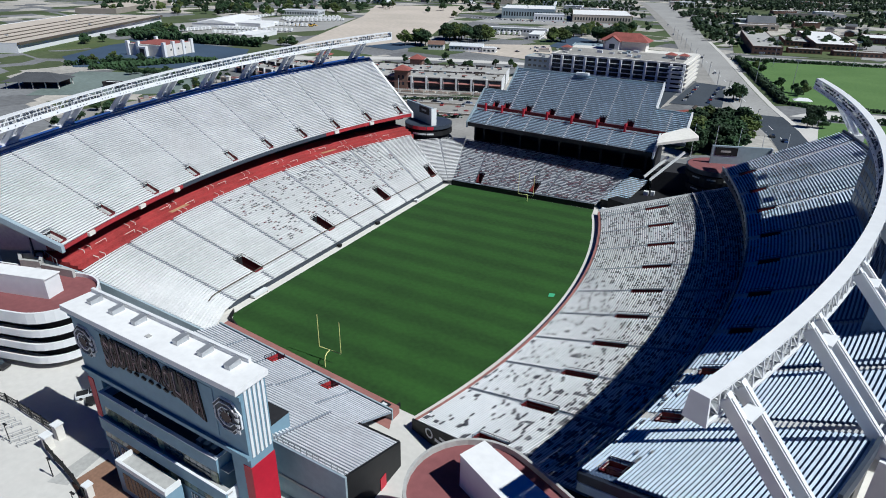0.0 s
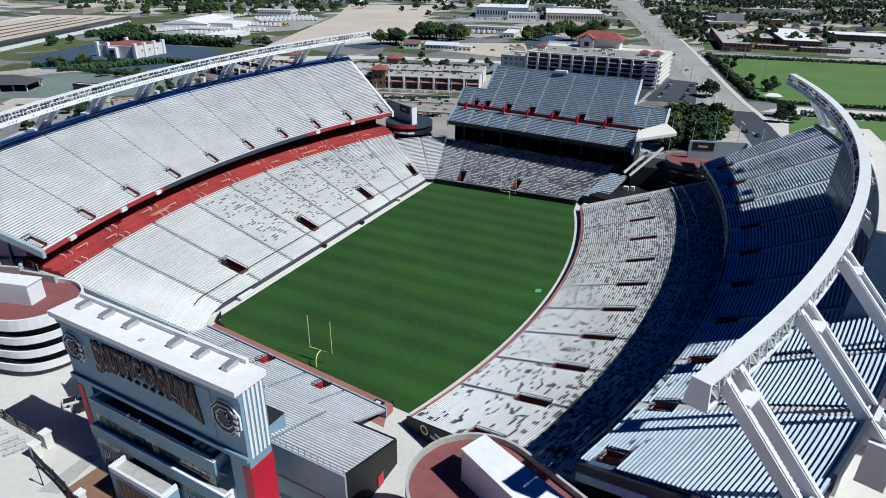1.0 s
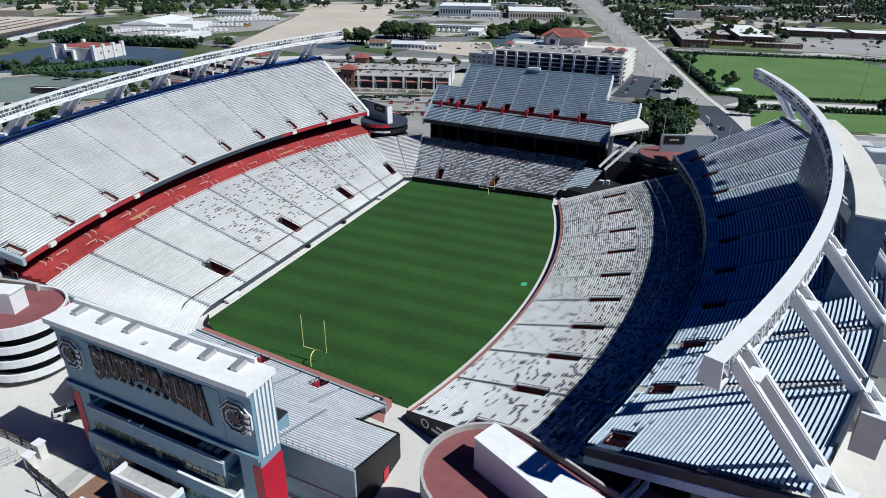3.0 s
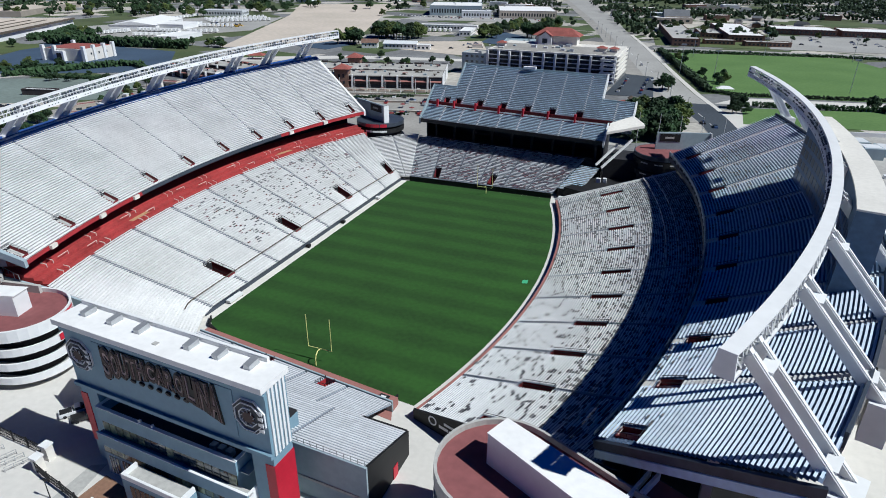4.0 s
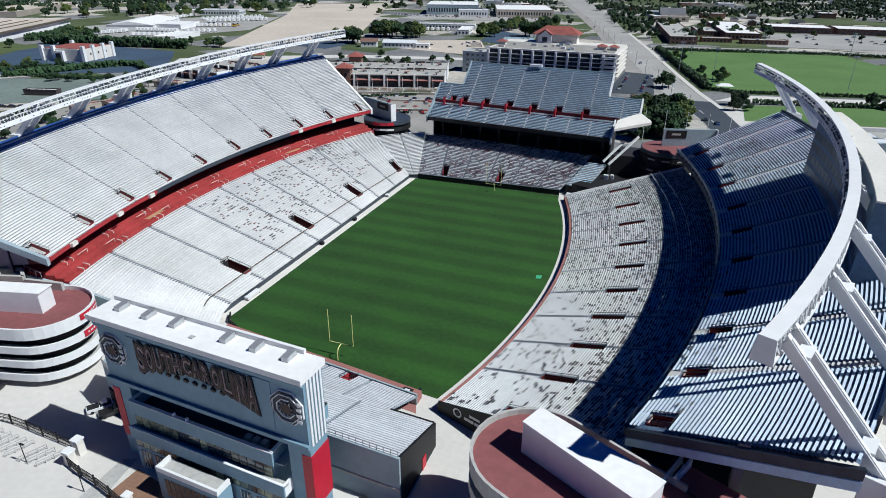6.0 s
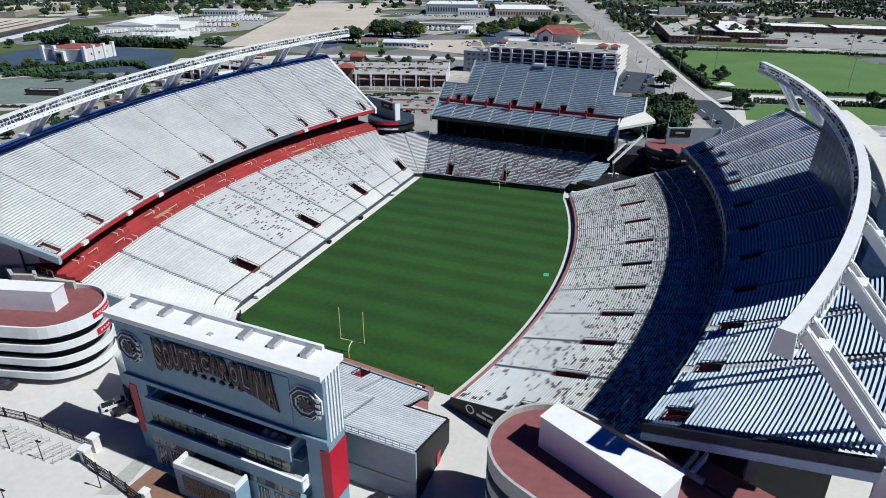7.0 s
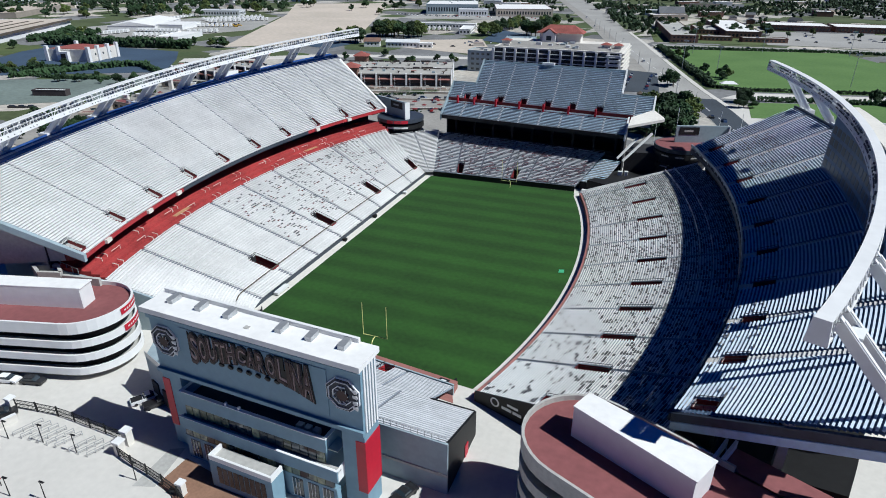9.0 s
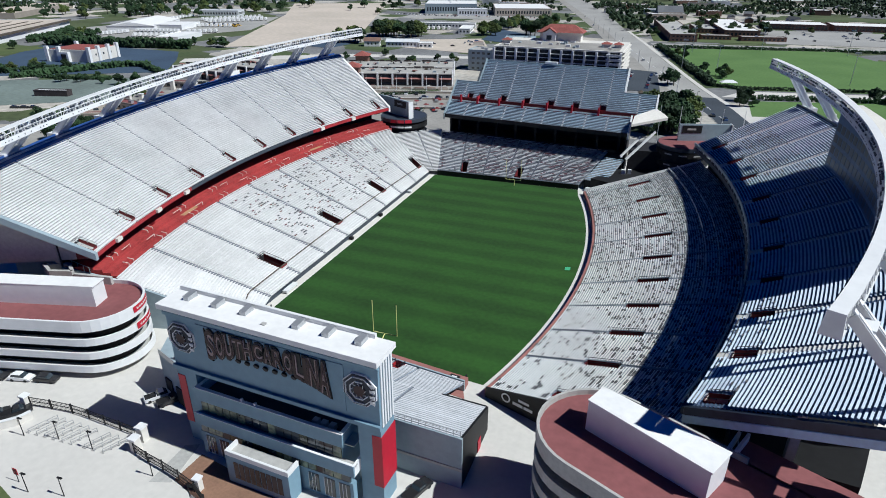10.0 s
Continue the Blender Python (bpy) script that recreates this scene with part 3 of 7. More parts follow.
part("fascia", arc_wall(Shape(), right, RA0 - 0.6, RA1, [(218.8, 16.9), (219.28, 16.9), (219.28, 18.2), (218.8, 18.2)]), NAVY, deck_r, "dark front fascia")
part("front_panel", arc_wall(Shape(), right, RA0 - 0.6, RA1, [(218.8, 19.0), (218.9, 19.0), (218.9, 19.8), (218.8, 19.8)]), GREY_PANEL, deck_r, "grey rail panel above an open gap")
rail = Shape()
for j in range(120):
    a, b = RA0 + (RA1 - RA0) * j / 120, RA0 + (RA1 - RA0) * (j + 1) / 120
    rail.beam(right(219.0, a, 19.9), right(219.0, b, 19.9), 0.06, 0.06)
    rail.beam(right(219.0, a, 18.3), right(219.0, a, 19.9), 0.05, 0.05)
    # Added blocks in the gap break up the sun streak on the bowl.
    if (j * j + 3 * j) % 7 < 3:
        rail.beam(right(218.9, a, 18.6), right(218.9, a + (b - a) * (0.3 + 0.1 * (j % 6)), 18.6), 0.1, 0.8)
part("front_rail", rail, STEEL, deck_r, "thin steel front rail")
for a in DV:
    part("entrance_slab", arc_wall(Shape(), right, max(a - 0.30, RA0 - 0.5), a + 0.30, [(219.3, 19.0), (221.6, 19.9), (221.6, 20.0), (219.3, 19.1)], 3), CREAM, deck_r, "pale concrete slab before the entrance")
part("soffit", arc_wall(Shape(), right_back, RA0, RA1, [(222.5, 17.4), (247.7, 30.4), (247.7, 31.4), (222.5, 18.4)]), CONCRETE, deck_r, "concrete underside slab")
part("outer_wall", arc_wall(Shape(), right_back, RA0 + 9.0, RA1, [(246.6, 0), (247.1, 0), (247.1, 30.5), (246.6, 30.5)]), CREAM, deck_r, "cream outer wall")
part("back_wall", arc_wall(Shape(), right_back, RA0, RA1, [(247.35, 31.0), (247.75, 31.0), (247.75, 33.4), (247.35, 33.4)]), NAVY, deck_r, "dark back rail wall")
for u, sy in ((0.0, -1.0), (1.0, 1.0)):
    p, q = Vector((*deck_plan(u, 0.0), 0)), Vector((*deck_plan(u, 1.02), 0))
    n = Vector((0, 0.5 * sy, 0))
    # The lower beam's blue tint is shade put into white steel.
    for name, z, h, o, m, lab in (("end_beam", 18.8, 1.4, 0.0, NAVY if u < 0.5 else WHITE, "sloping end beam"), ("lower_beam", 17.35, 1.3, 0.25, ALU_SKY_TINT, "white raking beam tinted blue for shade below the deck edge")):
        quad = [(p + n * o)[:2], (q + n * o)[:2], (q + n * (o + 1))[:2], (p + n * (o + 1))[:2]]
        if sy < 0:
            quad = [quad[0], quad[3], quad[2], quad[1]]
            zs = [0, 0, 13.6, 13.6]
        else:
            zs = [0, 13.6, 13.6, 0]
        part(name, Shape().prism(quad, [z - h + k for k in zs], [z + k for k in zs]), m, deck_r, lab)
for a in (LA0 - 0.12, LA1 + 0.12):
    sh = Shape()
    q = [left(220.6, a - 0.12), left(251, a - 0.12), left(251, a + 0.12), left(220.6, a + 0.12)]
    sh.prism([p[:2] for p in q][::-1], [17.7, 33.8, 33.8, 17.7][::-1], [19.6, 35.7, 35.7, 19.6][::-1])
    lift(part("end_beam", sh, GREY_PANEL if a < 0 else WHITE, deck_l, "sloping end beam").data, deck_l.location, left_rise)
for k in range(10):
    a = 18.3 - 4.14 * k
    sh = Shape()
    if k < 8:
        sh.beam(right_back(244.8, a, 0), right_back(244.8, a, 29.0), 1.2, 1.2)
    sh.beam(right(233, a, 0), right(233, a, 23.0), 1.2, 1.2)
    part("raker_frame", sh, CONCRETE, deck_r, "grey concrete columns")


# ---- light arches over the decks ----
def light_arch(side, a0, a1, angles, curve, base, low=2.6):
    """curve(a) gives the truss axis as (R, z), base(a) the foot of the column at that angle."""
    top = thing("light_arch", side(240, 0, 0), "white steel lighting arch on inclined twin columns above the deck", "light arch", "light arches")
    N = 84

    def spine(j, dr, dz):
        a = a0 + (a1 - a0) * j / N
        R, z = curve(a)
        return side(R + dr, a, z + dz)

    def sweep(lo, hi, z_lo, z_hi):
        return Shape().ribbon([[spine(j, lo, z_lo), spine(j, hi, z_lo), spine(j, hi, z_hi), spine(j, lo, z_hi)] for j in range(N + 1)])
    part("roof_plate", sweep(-1.0, 0.75, 0.8, 1.1), WHITE, top)
    part("catwalk_floor", sweep(-1.1, 0.69, -1.95, -1.85), STEEL, top, "steel catwalk floor")
    part("light_panel", Shape().ribbon([[spine(j, -1.32, -1.95), spine(j, -1.2, -1.95), spine(j, -1.08, -0.85), spine(j, -1.2, -0.85)] for j in range(N + 1)]), WHITE, top, "white panel carrying the floodlights")
    part("outer_chord", sweep(0.7, 1.0, -1.95, -1.6), WHITE, top)
    part("middle_chord", sweep(-1.1, -0.9, -0.1, 0.08), WHITE, top)
    sh = Shape()
    for j in range(N):
        for r, q in ((-1.15, -0.9), (0.85, 0.5)):
            sh.beam(spine(j, r, -1.6), spine(j, q, 0.85), 0.14, 0.14)
            sh.beam(spine(j, r if j % 2 else q, -1.6 if j % 2 else 0.85), spine(j + 1, q if j % 2 else r, 0.85 if j % 2 else -1.6), 0.12, 0.12)
        sh.beam(spine(j, -1.15, -1.75), spine(j, 0.85, -1.75), 0.14, 0.14)
    tagged(part("lattice", sh, WHITE, top, "white lattice web"), kind="stuff")
    sh = Shape()
    rnd = random.Random(9)
    for j in range(1, N):
        for f in (0.15, 0.65):
            if rnd.random() < 0.55:
                sh.beam(spine(j + f, -1.36, -1.4), spine(j + f + 0.10, -1.36, -1.4), 0.1, 0.22)
            if j % 8 not in (0, 1):
                for dz in (-0.5, 0.35):
                    if rnd.random() < 0.72:
                        sh.beam(spine(j + f, -1.12, dz), spine(j + f + rnd.uniform(0.14, 0.30), -1.12, dz + rnd.uniform(-0.1, 0.1)), 0.35, rnd.uniform(0.24, 0.42))
    tagged(part("floodlight_bank", sh, NAVY, top, "dark floodlight fronts between white lattice"), kind="stuff")
    for j in (0, N):
        part("end_plate", Shape().ribbon([[spine(j + d, r, z) for r, z in ((-1.35, -2.0), (1.05, -2.0), (0.8, 1.15), (-1.05, 1.15))] for d in (-0.06, 0.06)]), WHITE, top)
    for a in angles:
        R1, zt = curve(a)
        R0, zb = base(a)
        zt -= 0.2
        for g in (-0.34, 0.34):
            col = part("inclined_column", Shape().beam(side(R0, a + g, zb), side(R1 + 0.9, a + g, zt), 0.5, 1.5), WHITE, top, "white box column")
            sh = Shape().beam(side(R0, a + g, zb + 0.8), side(R1 + 0.9, a + g, zt + 0.8), 0.8, 0.12)
            part("flange", sh, WHITE, col)
        for h in (0.16, 0.84):
            R, z = R0 + (R1 + 0.9 - R0) * h, zb + (zt - zb) * h
            part("cross_plate", Shape().beam(side(R, a - 0.34, z + 0.7), side(R, a + 0.34, z + 0.7), 1.4, 0.3), WHITE, top)
        q = [side(R0 + r, a + g)[:2] for r, g in ((-1.3, -0.58), (1.5, -0.58), (1.5, 0.58), (-1.3, 0.58))]
        part("base_block", Shape().prism(q, max(0.0, zb - low), zb + 0.5), WHITE, top)
    return top


light_arch(left, -19.9, 21.3, [18.55 - 3.98 * k for k in range(10)], lambda a: (244.2 - 0.004 * max(0, a) ** 2, 44.4 + 0.21 * a), lambda a: (254.3, 35.2 + 0.16 * a))
light_arch(right, -21.44, 20.2, [17.9 - 4.26 * k for k in range(10)], lambda a: (238.4 + 0.205 * a, 43.9 + 0.10 * a), lambda a: (249.4 + 0.15 * a, 31.6 + 0.07 * a), 5.0)

# press box at the top of the sunward deck
press = thing("press_box", right(246, -1, 30), "dark press box with window bands at the top of the deck", "press box")
part("body", arc_wall(Shape(), right, -9.6, 6.3, [(238.8, 27.0), (243.6, 27.0), (243.6, 43.8), (239.4, 43.8)], 16), PRESS, press)
for z, h in ((29.4, 1.9), (32.2, 1.9), (35.0, 1.9), (37.8, 1.9)):
    f = (z - 27.0) * 0.0357 + 238.8
    for k in range(20):
        a = -9.4 + k * 0.785
        part("window", arc_wall(Shape(), right, a, a + 0.6, [(f - 0.04, z), (f + 0.3, z), (f + 0.3 + h * 0.0357, z + h), (f - 0.04 + h * 0.0357, z + h)], 1), GLASS_DARK, press)
part("roof", arc_wall(Shape(), right, -9.7, 6.4, [(239.35, 43.8), (243.8, 43.8), (243.8, 44.1), (239.35, 44.1)], 16), CREAM, press, "pale narrow roof")

# press tower behind the deck
TOWER_ROOF = material("grey gravel roof", (0.40, 0.385, 0.355), 0.9, grain=0.8, patch=0.08, vary=0.22)
tower = thing("press_tower", right(260, 3, 0), "white press tower with a gravel roof behind the upper deck", "building")
part("body", arc_wall(Shape(), right_back, -6.4, 13.4, [(247.9, 0), (274, 0), (274, 32.6), (247.9, 32.6)], 18), WHITE, tower)
part("roof", arc_wall(Shape(), right_back, -6.3, 13.3, [(248.3, 32.6), (273.6, 32.6), (273.6, 32.72), (248.3, 32.72)], 18), TOWER_ROOF, tower, "gravel roof")
for ra, rb, a0, a1 in ((247.9, 248.3, -6.4, 13.4), (273.6, 274.0, -6.4, 13.4), (248.3, 273.6, -6.4, -6.3), (248.3, 273.6, 13.3, 13.4)):
    part("parapet", arc_wall(Shape(), right_back, a0, a1, [(ra, 32.6), (rb, 32.6), (rb, 33.9), (ra, 33.9)], 12), WHITE, tower)
for ra, rb, a0, a1, h in ((254.5, 259.5, 9.6, 10.8, 2.4), (255.0, 260.0, 7.9, 9.0, 2.8), (261.5, 264.5, 8.6, 10.4, 1.6), (252.2, 254.2, 4.4, 4.8, 0.7), (255.0, 268.0, 4.3, 4.55, 0.8), (256.0, 262.0, -0.6, 1.0, 3.0), (264.0, 268.0, 0.2, 1.6, 2.4), (256.0, 268.0, 2.6, 2.8, 0.7), (252.0, 262.0, -4.6, -4.4, 0.8), (258.0, 263.0, -3.4, -2.2, 2.2)):
    u = part("roof_unit", arc_wall(Shape(), right, a0, a1, [(ra, 32.72), (rb, 32.72), (rb, 32.72 + h), (ra, 32.72 + h)], 2), GREY_PANEL if h > 1 else WHITE, tower, "grey air handling unit" if h > 1 else "white pipe duct")
    if h > 1.5:
        part("unit_top", arc_wall(Shape(), right, a0 + 0.1, a1 - 0.1, [(ra + 0.4, 32.72 + h), (rb - 0.4, 32.72 + h), (rb - 0.4, 32.85 + h), (ra + 0.4, 32.85 + h)], 1), METAL_ROOF, u)
part("tan_shed", arc_wall(Shape(), right, 0.2, 1.4, [(252.4, 32.72), (255.2, 32.72), (255.2, 34.2), (252.4, 34.2)], 2), BUFF, tower, "tan roof shed")
for f in range(6):
    z = 6.0 + 4.4 * f
    for R in (248.5, 253.5, 258.5, 263.5, 268.5):
        part("window", arc_wall(Shape(), right, -6.44, -6.39, [(R, z), (R + 3.0, z), (R + 3.0, z + 2.2), (R, z + 2.2)], 1), GLASS, tower)

# Black block added to stand for the unlit void under the deck end.
store = thing("store_block", right(234, -15, 0), "black block standing in for the shaded void beneath the deck end", "building")
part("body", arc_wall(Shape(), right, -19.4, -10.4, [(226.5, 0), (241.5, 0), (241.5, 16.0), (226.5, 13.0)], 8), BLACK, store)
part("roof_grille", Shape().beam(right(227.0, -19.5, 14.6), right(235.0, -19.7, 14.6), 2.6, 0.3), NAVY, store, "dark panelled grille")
for f in (0.0, 0.33, 0.66, 1.0):
    p = Vector(right(227.0 + 8.0 * f, -19.5 - 0.2 * f, 14.8))
    part("grille_bar", Shape().beam(p + Vector((0, -1.3, 0)), p + Vector((0, 1.3, 0)), 0.15, 0.12), GREY_PANEL, store)

# buildings under the decks
for side, a0, a1, nm in ((right, RA0 + 9.0, RA1 - 0.4, "sunward"), (left, LA0 + 1.2, LA1 - 0.6, "opposite")):
    cb = thing("concourse_building", side(238, 0, 0), "shaded grey concourse building beneath the upper deck", "building", "concourse buildings")
    part("body", arc_wall(Shape(), side, a0, a1, [(231, 0), (244, 0), (244, 15.5), (231, 15.5)]), GREY_PANEL, cb)
    part("floor_band", arc_wall(Shape(), side, a0, a1, [(243.9, 7.2), (244.4, 7.2), (244.4, 8.6), (243.9, 8.6)]), WHITE, cb)
    part("top_band", arc_wall(Shape(), side, a0, a1, [(243.9, 14.4), (244.4, 14.4), (244.4, 15.8), (243.9, 15.8)]), WHITE, cb)


# ---- far end stand ----
def far_plan(x0, x1, d0, d1, lean=0.083, y0=79.6):
    return lambda u, v: (x0 + (x1 - x0) * u, y0 - lean * (x0 + (x1 - x0) * u) + d0 + (d1 - d0) * v)


def slab(x0, x1, d0, d1, lo, hi):
    """A slab across the far end; lo and hi are heights at its front and back."""
    p = far_plan(x0, x1, d0, d1)
    return Shape().prism([p(0, 0), p(1, 0), p(1, 1), p(0, 1)], [lo[0], lo[0], lo[1], lo[1]], [hi[0], hi[0], hi[1], hi[1]])


def far_low(u, v):
    f = (-31.5 + 54.5 * u, 59.2 + 2.4 * u)
    b = (-40.5 + 71.0 * u, 88.0 - 6.0 * u)
    return (f[0] + (b[0] - f[0]) * v, f[1] + (b[1] - f[1]) * v)


far_bowl = stand("end_bowl", "end zone seats in mixed garnet and white beneath the far deck", (0, 70, 0), far_low, 28, 1.8, 0.285, even(6),
                 [(1.15 / 6, 0.02, 1, 7), (3.45 / 6, 0.02, 1, 7)], bench=ALU_DULL, tread=TREAD_MID, vom_wall=GARNET_SHADED, vom_deep=1.6, seat=(0.3, 0.88),
                 seats=(lambda k, i, w: 0.14 if k == 0 else 0.34, (SEAT_GARNET, SEAT_GREY, SEAT_GARNET), 11), seg=2, loose=0.6)
part("front_wall", Shape().prism([(-31.5, 58.6), (23, 61.0), (23, 61.4), (-31.5, 59.0)], 0, 1.9), BLACK, far_bowl, "black padded front wall")
# Concourse surfaces are near-black to hold the shade under the far deck.
part("rear_wall", slab(-37, 36, 21, 22, (0, 0), (20, 20)), DARK, far_bowl, "wall behind the concourse darkened for shade")
part("concourse_floor", slab(-37, 36, 6.21, 21, (8.6, 8.6), (9.2, 9.2)), DARK, far_bowl, "concourse floor with shade in its colour")
part("concourse_front", slab(-37, 36, 4.7, 5.4, (0, 0), (8.8, 8.8)), DARK, far_bowl, "wall below the concourse darkened for shade")
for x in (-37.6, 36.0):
    part("concourse_end_wall", slab(x, x + 0.6, 7.0, 22, (0, 0), (18, 19.5)), DARK, far_bowl, "end wall of the concourse darkened for shade")
side_bowl = stand("corner_block", "small corner block of bare aluminium benches", (29, 70, 0), lambda u, v: (24.5 + 7.5 * u + 5.0 * v, 64.0 - 1.0 * u + 13.5 * v), 15, 3.0, 0.36, even(1), bench=ALU_SKY_TINT, seg=1)
part("side_wall", Shape().prism([(24.5, 63.6), (32.0, 62.6), (32.0, 63.0), (24.5, 64.0)], 0, 3.2), BLACK, side_bowl)

corner = stand("corner_block", "corner block of white benches joining the side and end stands", (-40, 68, 0),
               lambda u, v: (-34.6 + 3.1 * u + (-22.0 + 13.0 * u) * v, 57.8 + 1.4 * u + (13.5 + 15.3 * u) * v), 30, 1.8, 0.30, even(2), bench=ALU, tread=TREAD_PALE, seg=3, tuck=0.05)
far_deck = stand("end_deck", "far end upper deck of aluminium benches with a painted sky tint", (0, 80, 18), far_plan(-37.2, 36.8, 0.0, 7.5), 10, 18.6, 0.40, even(9), bench=ALU_SKY_TINT, tread=TREAD_MID, aisle=WHITE, seg=1)
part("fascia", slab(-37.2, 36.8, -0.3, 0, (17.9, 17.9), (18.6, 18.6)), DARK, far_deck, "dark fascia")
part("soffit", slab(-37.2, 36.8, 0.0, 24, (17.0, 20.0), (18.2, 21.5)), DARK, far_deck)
part("suite_level", slab(-36, 33, 5.6, 6.2, (7.0, 7.0), (10.2, 10.2)), BLACK, far_deck, "dark ledge of the suite level")
for x in (-20, -6, 12, 20):
    part("ledge_sign", slab(x, x + 5.5, 5.5, 5.596, (9.2, 9.2), (9.7, 9.7)), WHITE, far_deck, "pale line of lettering")
# Columns carry the same painted shade as the concourse.
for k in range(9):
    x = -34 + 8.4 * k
    part("column", slab(x, x + 0.9, 8, 8.9, (8.0, 8.0), (18.0, 18.4)), DARK, far_deck, "column darkened for shade")
# Floor and wall use the darkened garnet for the aisle's shaded void.
part("cross_aisle_floor", slab(-37.2, 36.8, 7.5, 8.1, (21.4, 21.4), (22.1, 22.1)), GARNET_SHADED, far_deck)
part("cross_aisle_wall", slab(-37.2, 38.8, 8.1, 8.3, (21.0, 21.0), (24.2, 24.2)), GARNET_SHADED, far_deck, "cross aisle wall in garnet darkened for shade")
for x in (-33.0, -25.6, -16.1, -6.1, 3.9, 13.9, 24.4):
    part("aisle_stub", slab(x, x + 0.7, 6.6, 7.49, (22.4, 22.4), (25.4, 25.4)), RED, far_deck, "bright garnet stub wall")
part("tier_rail", slab(-37.2, 36.8, 7.2, 7.4, (22.75, 22.75), (23.15, 23.15)), WHITE, far_deck, "white rail behind the lower rows")
FV = [-29.0, -24.0, -14.5, -4.5, 5.5, 15.5, 26.0]
up = stand("end_upper_tier", "steep upper tier of sky-tinted benches above a garnet aisle", (0, 90, 24), far_plan(-27.0, 32.5, 8.3, 25.5), 23, 24.4, 0.55, [0, 0.08, 0.24, 0.405, 0.575, 0.74, 0.91, 1.0],
           [((x + 27.0) / 59.5, 0.02, 0, 3) for x in FV[1:]], bench=ALU_SKY_TINT, tread=TREAD_MID, aisle=WHITE, seg=2)
wing_l = stand("end_upper_wing", "low side wing of pale benches", (-32, 90, 24), far_plan(-37.2, -27.0, 8.3, 15.0), 9, 24.4, 0.55, even(2), [(0.8, 0.11, 0, 3)], bench=ALU_SKY_TINT, tread=TREAD_MID, aisle=WHITE, seg=1, tuck=0.06)
wing_r = stand("end_upper_wing", "low side wing of pale benches", (38, 90, 24), far_plan(32.5, 45.0, 8.3, 17.0), 11, 24.0, 0.5, even(2), bench=ALU_SKY_TINT, tread=TREAD_MID, aisle=WHITE, seg=1, tuck=0.06)
for o, x0, x1, d, zt in ((up, -27.0, 32.5, 25.5, 37.6), (wing_l, -37.2, -27.0, 15.0, 29.8), (wing_r, 32.5, 45.0, 17.0, 30.0)):
    part("back_wall", slab(x0, x1, d, d + 0.5, (18.0, 18.0), (zt, zt)), GREY_PANEL, o)
for o, x, d0, d1, z0_, z1_ in ((far_deck, 36.9, -0.4, 8.0, 17.6, 22.2), (up, 32.6, 17.0, 26.0, 29.2, 36.6), (up, -27.6, 15.0, 26.0, 28.0, 36.6), (wing_r, 45.1, 8.0, 17.5, 22.6, 29.0), (far_deck, -37.9, -0.4, 15.5, 17.6, 28.4)):
    part("end_beam", slab(x, x + 0.6, d0, d1, (z0_ - 1.2, z1_ - 1.2), (z0_ + 1.2, z1_ + 1.4)), WHITE if x > 0 else GREY_PANEL, o, "sloping end beam")
part("corner_canopy", Shape().prism([(38.0, 74.8), (50.0, 84.0), (49.5, 86.5), (45.5, 88.0), (38.4, 80.0)], [21.6, 23.0, 23.0, 25.0, 23.6], [22.5, 24.0, 24.0, 26.2, 24.6]), CREAM, far_deck, "cream corner canopy slab")
for p, q in (((35.5, 76.0, 9.8), (41.5, 82.4, 16.4)), ((37.6, 75.2, 9.2), (46.4, 83.6, 18.4))):
    part("stair_beam", Shape().beam(p, q, 0.5, 0.8), WHITE, far_deck, "white raking stair beam")
under = thing("corner_tunnel", (42, 72, 0), "dark service tunnel block between the end and side stands", "building")
part("body", Shape().prism([(27, 62.5), (35, 59.5), (50, 66), (60, 73), (50, 80), (36, 78)], 0, 4.5), BLACK, under)
part("upper_body", Shape().prism([(38, 78), (50, 80), (52, 92), (40, 92)], 0, 12), DARK, under)
for x, y, w in ((37.5, 72.5, 1.6), (39.6, 73.4, 1.2), (34.5, 62.2, 2.0), (27.0, 61.0, 2.6)):
    cr = thing("equipment_case", (x, y, 4.5 if x > 35 else 0), "white equipment case by the tunnel", "case", "equipment cases")
    part("body", Shape().box(x - w / 2, x + w / 2, y - 0.6, y + 0.6, 4.5 if x > 35 else 0, 6.0 if x > 35 else 1.3), WHITE, cr)
part("camera_platform", Shape().box(-1.0, 4.0, 103.4, 105.2, 37.6, 38.5), WHITE, up, "small white camera platform")


# ---- near end stand ----
def near_low(u, v):
    x = -29.0 + 50.2 * u
    return (x - 1.5 * u * v, -60.9 - 0.115 * (x + 4) - (10.1 - 0.07 * (x + 4)) * v)


def near_high(u, v):
    x = -29.0 + 57.2 * u
    return (x, -71.0 - 0.045 * (x + 4) - 14.2 * v)


near_bowl = stand("near_end_stand", "low end stand of white benches behind the goal", (0, -70, 0), near_low, 15, 1.9, 0.19, even(5),
                  [(0.41, 0.022, 0, 5), (0.715, 0.022, 0, 5)], bench=ALU_DULL, tread=TREAD_MID, seg=1)
near_top = stand("near_end_stand", "upper block of the end stand with white benches", (0, -80, 0), near_high, 20, 4.8, 0.25, even(4), bench=ALU_DULL, tread=TREAD_MID, seg=1)
p0, p1 = near_low(0, 0), near_low(1, 0)
part("front_walk", Shape().prism([(p0[0], p0[1] + 0.36), (p1[0], p1[1] + 0.36), (p1[0], p1[1] + 2.5), (p0[0], p0[1] + 2.5)], 0, 1.6), BRICK_STRIP, near_bowl, "faded red walk before the front row")
part("front_wall", Shape().prism([p0, (p0[0], p0[1] + 0.35), (p1[0], p1[1] + 0.35), p1][::-1], 0, 2.5), GREY_PANEL, near_bowl, "grey front wall")
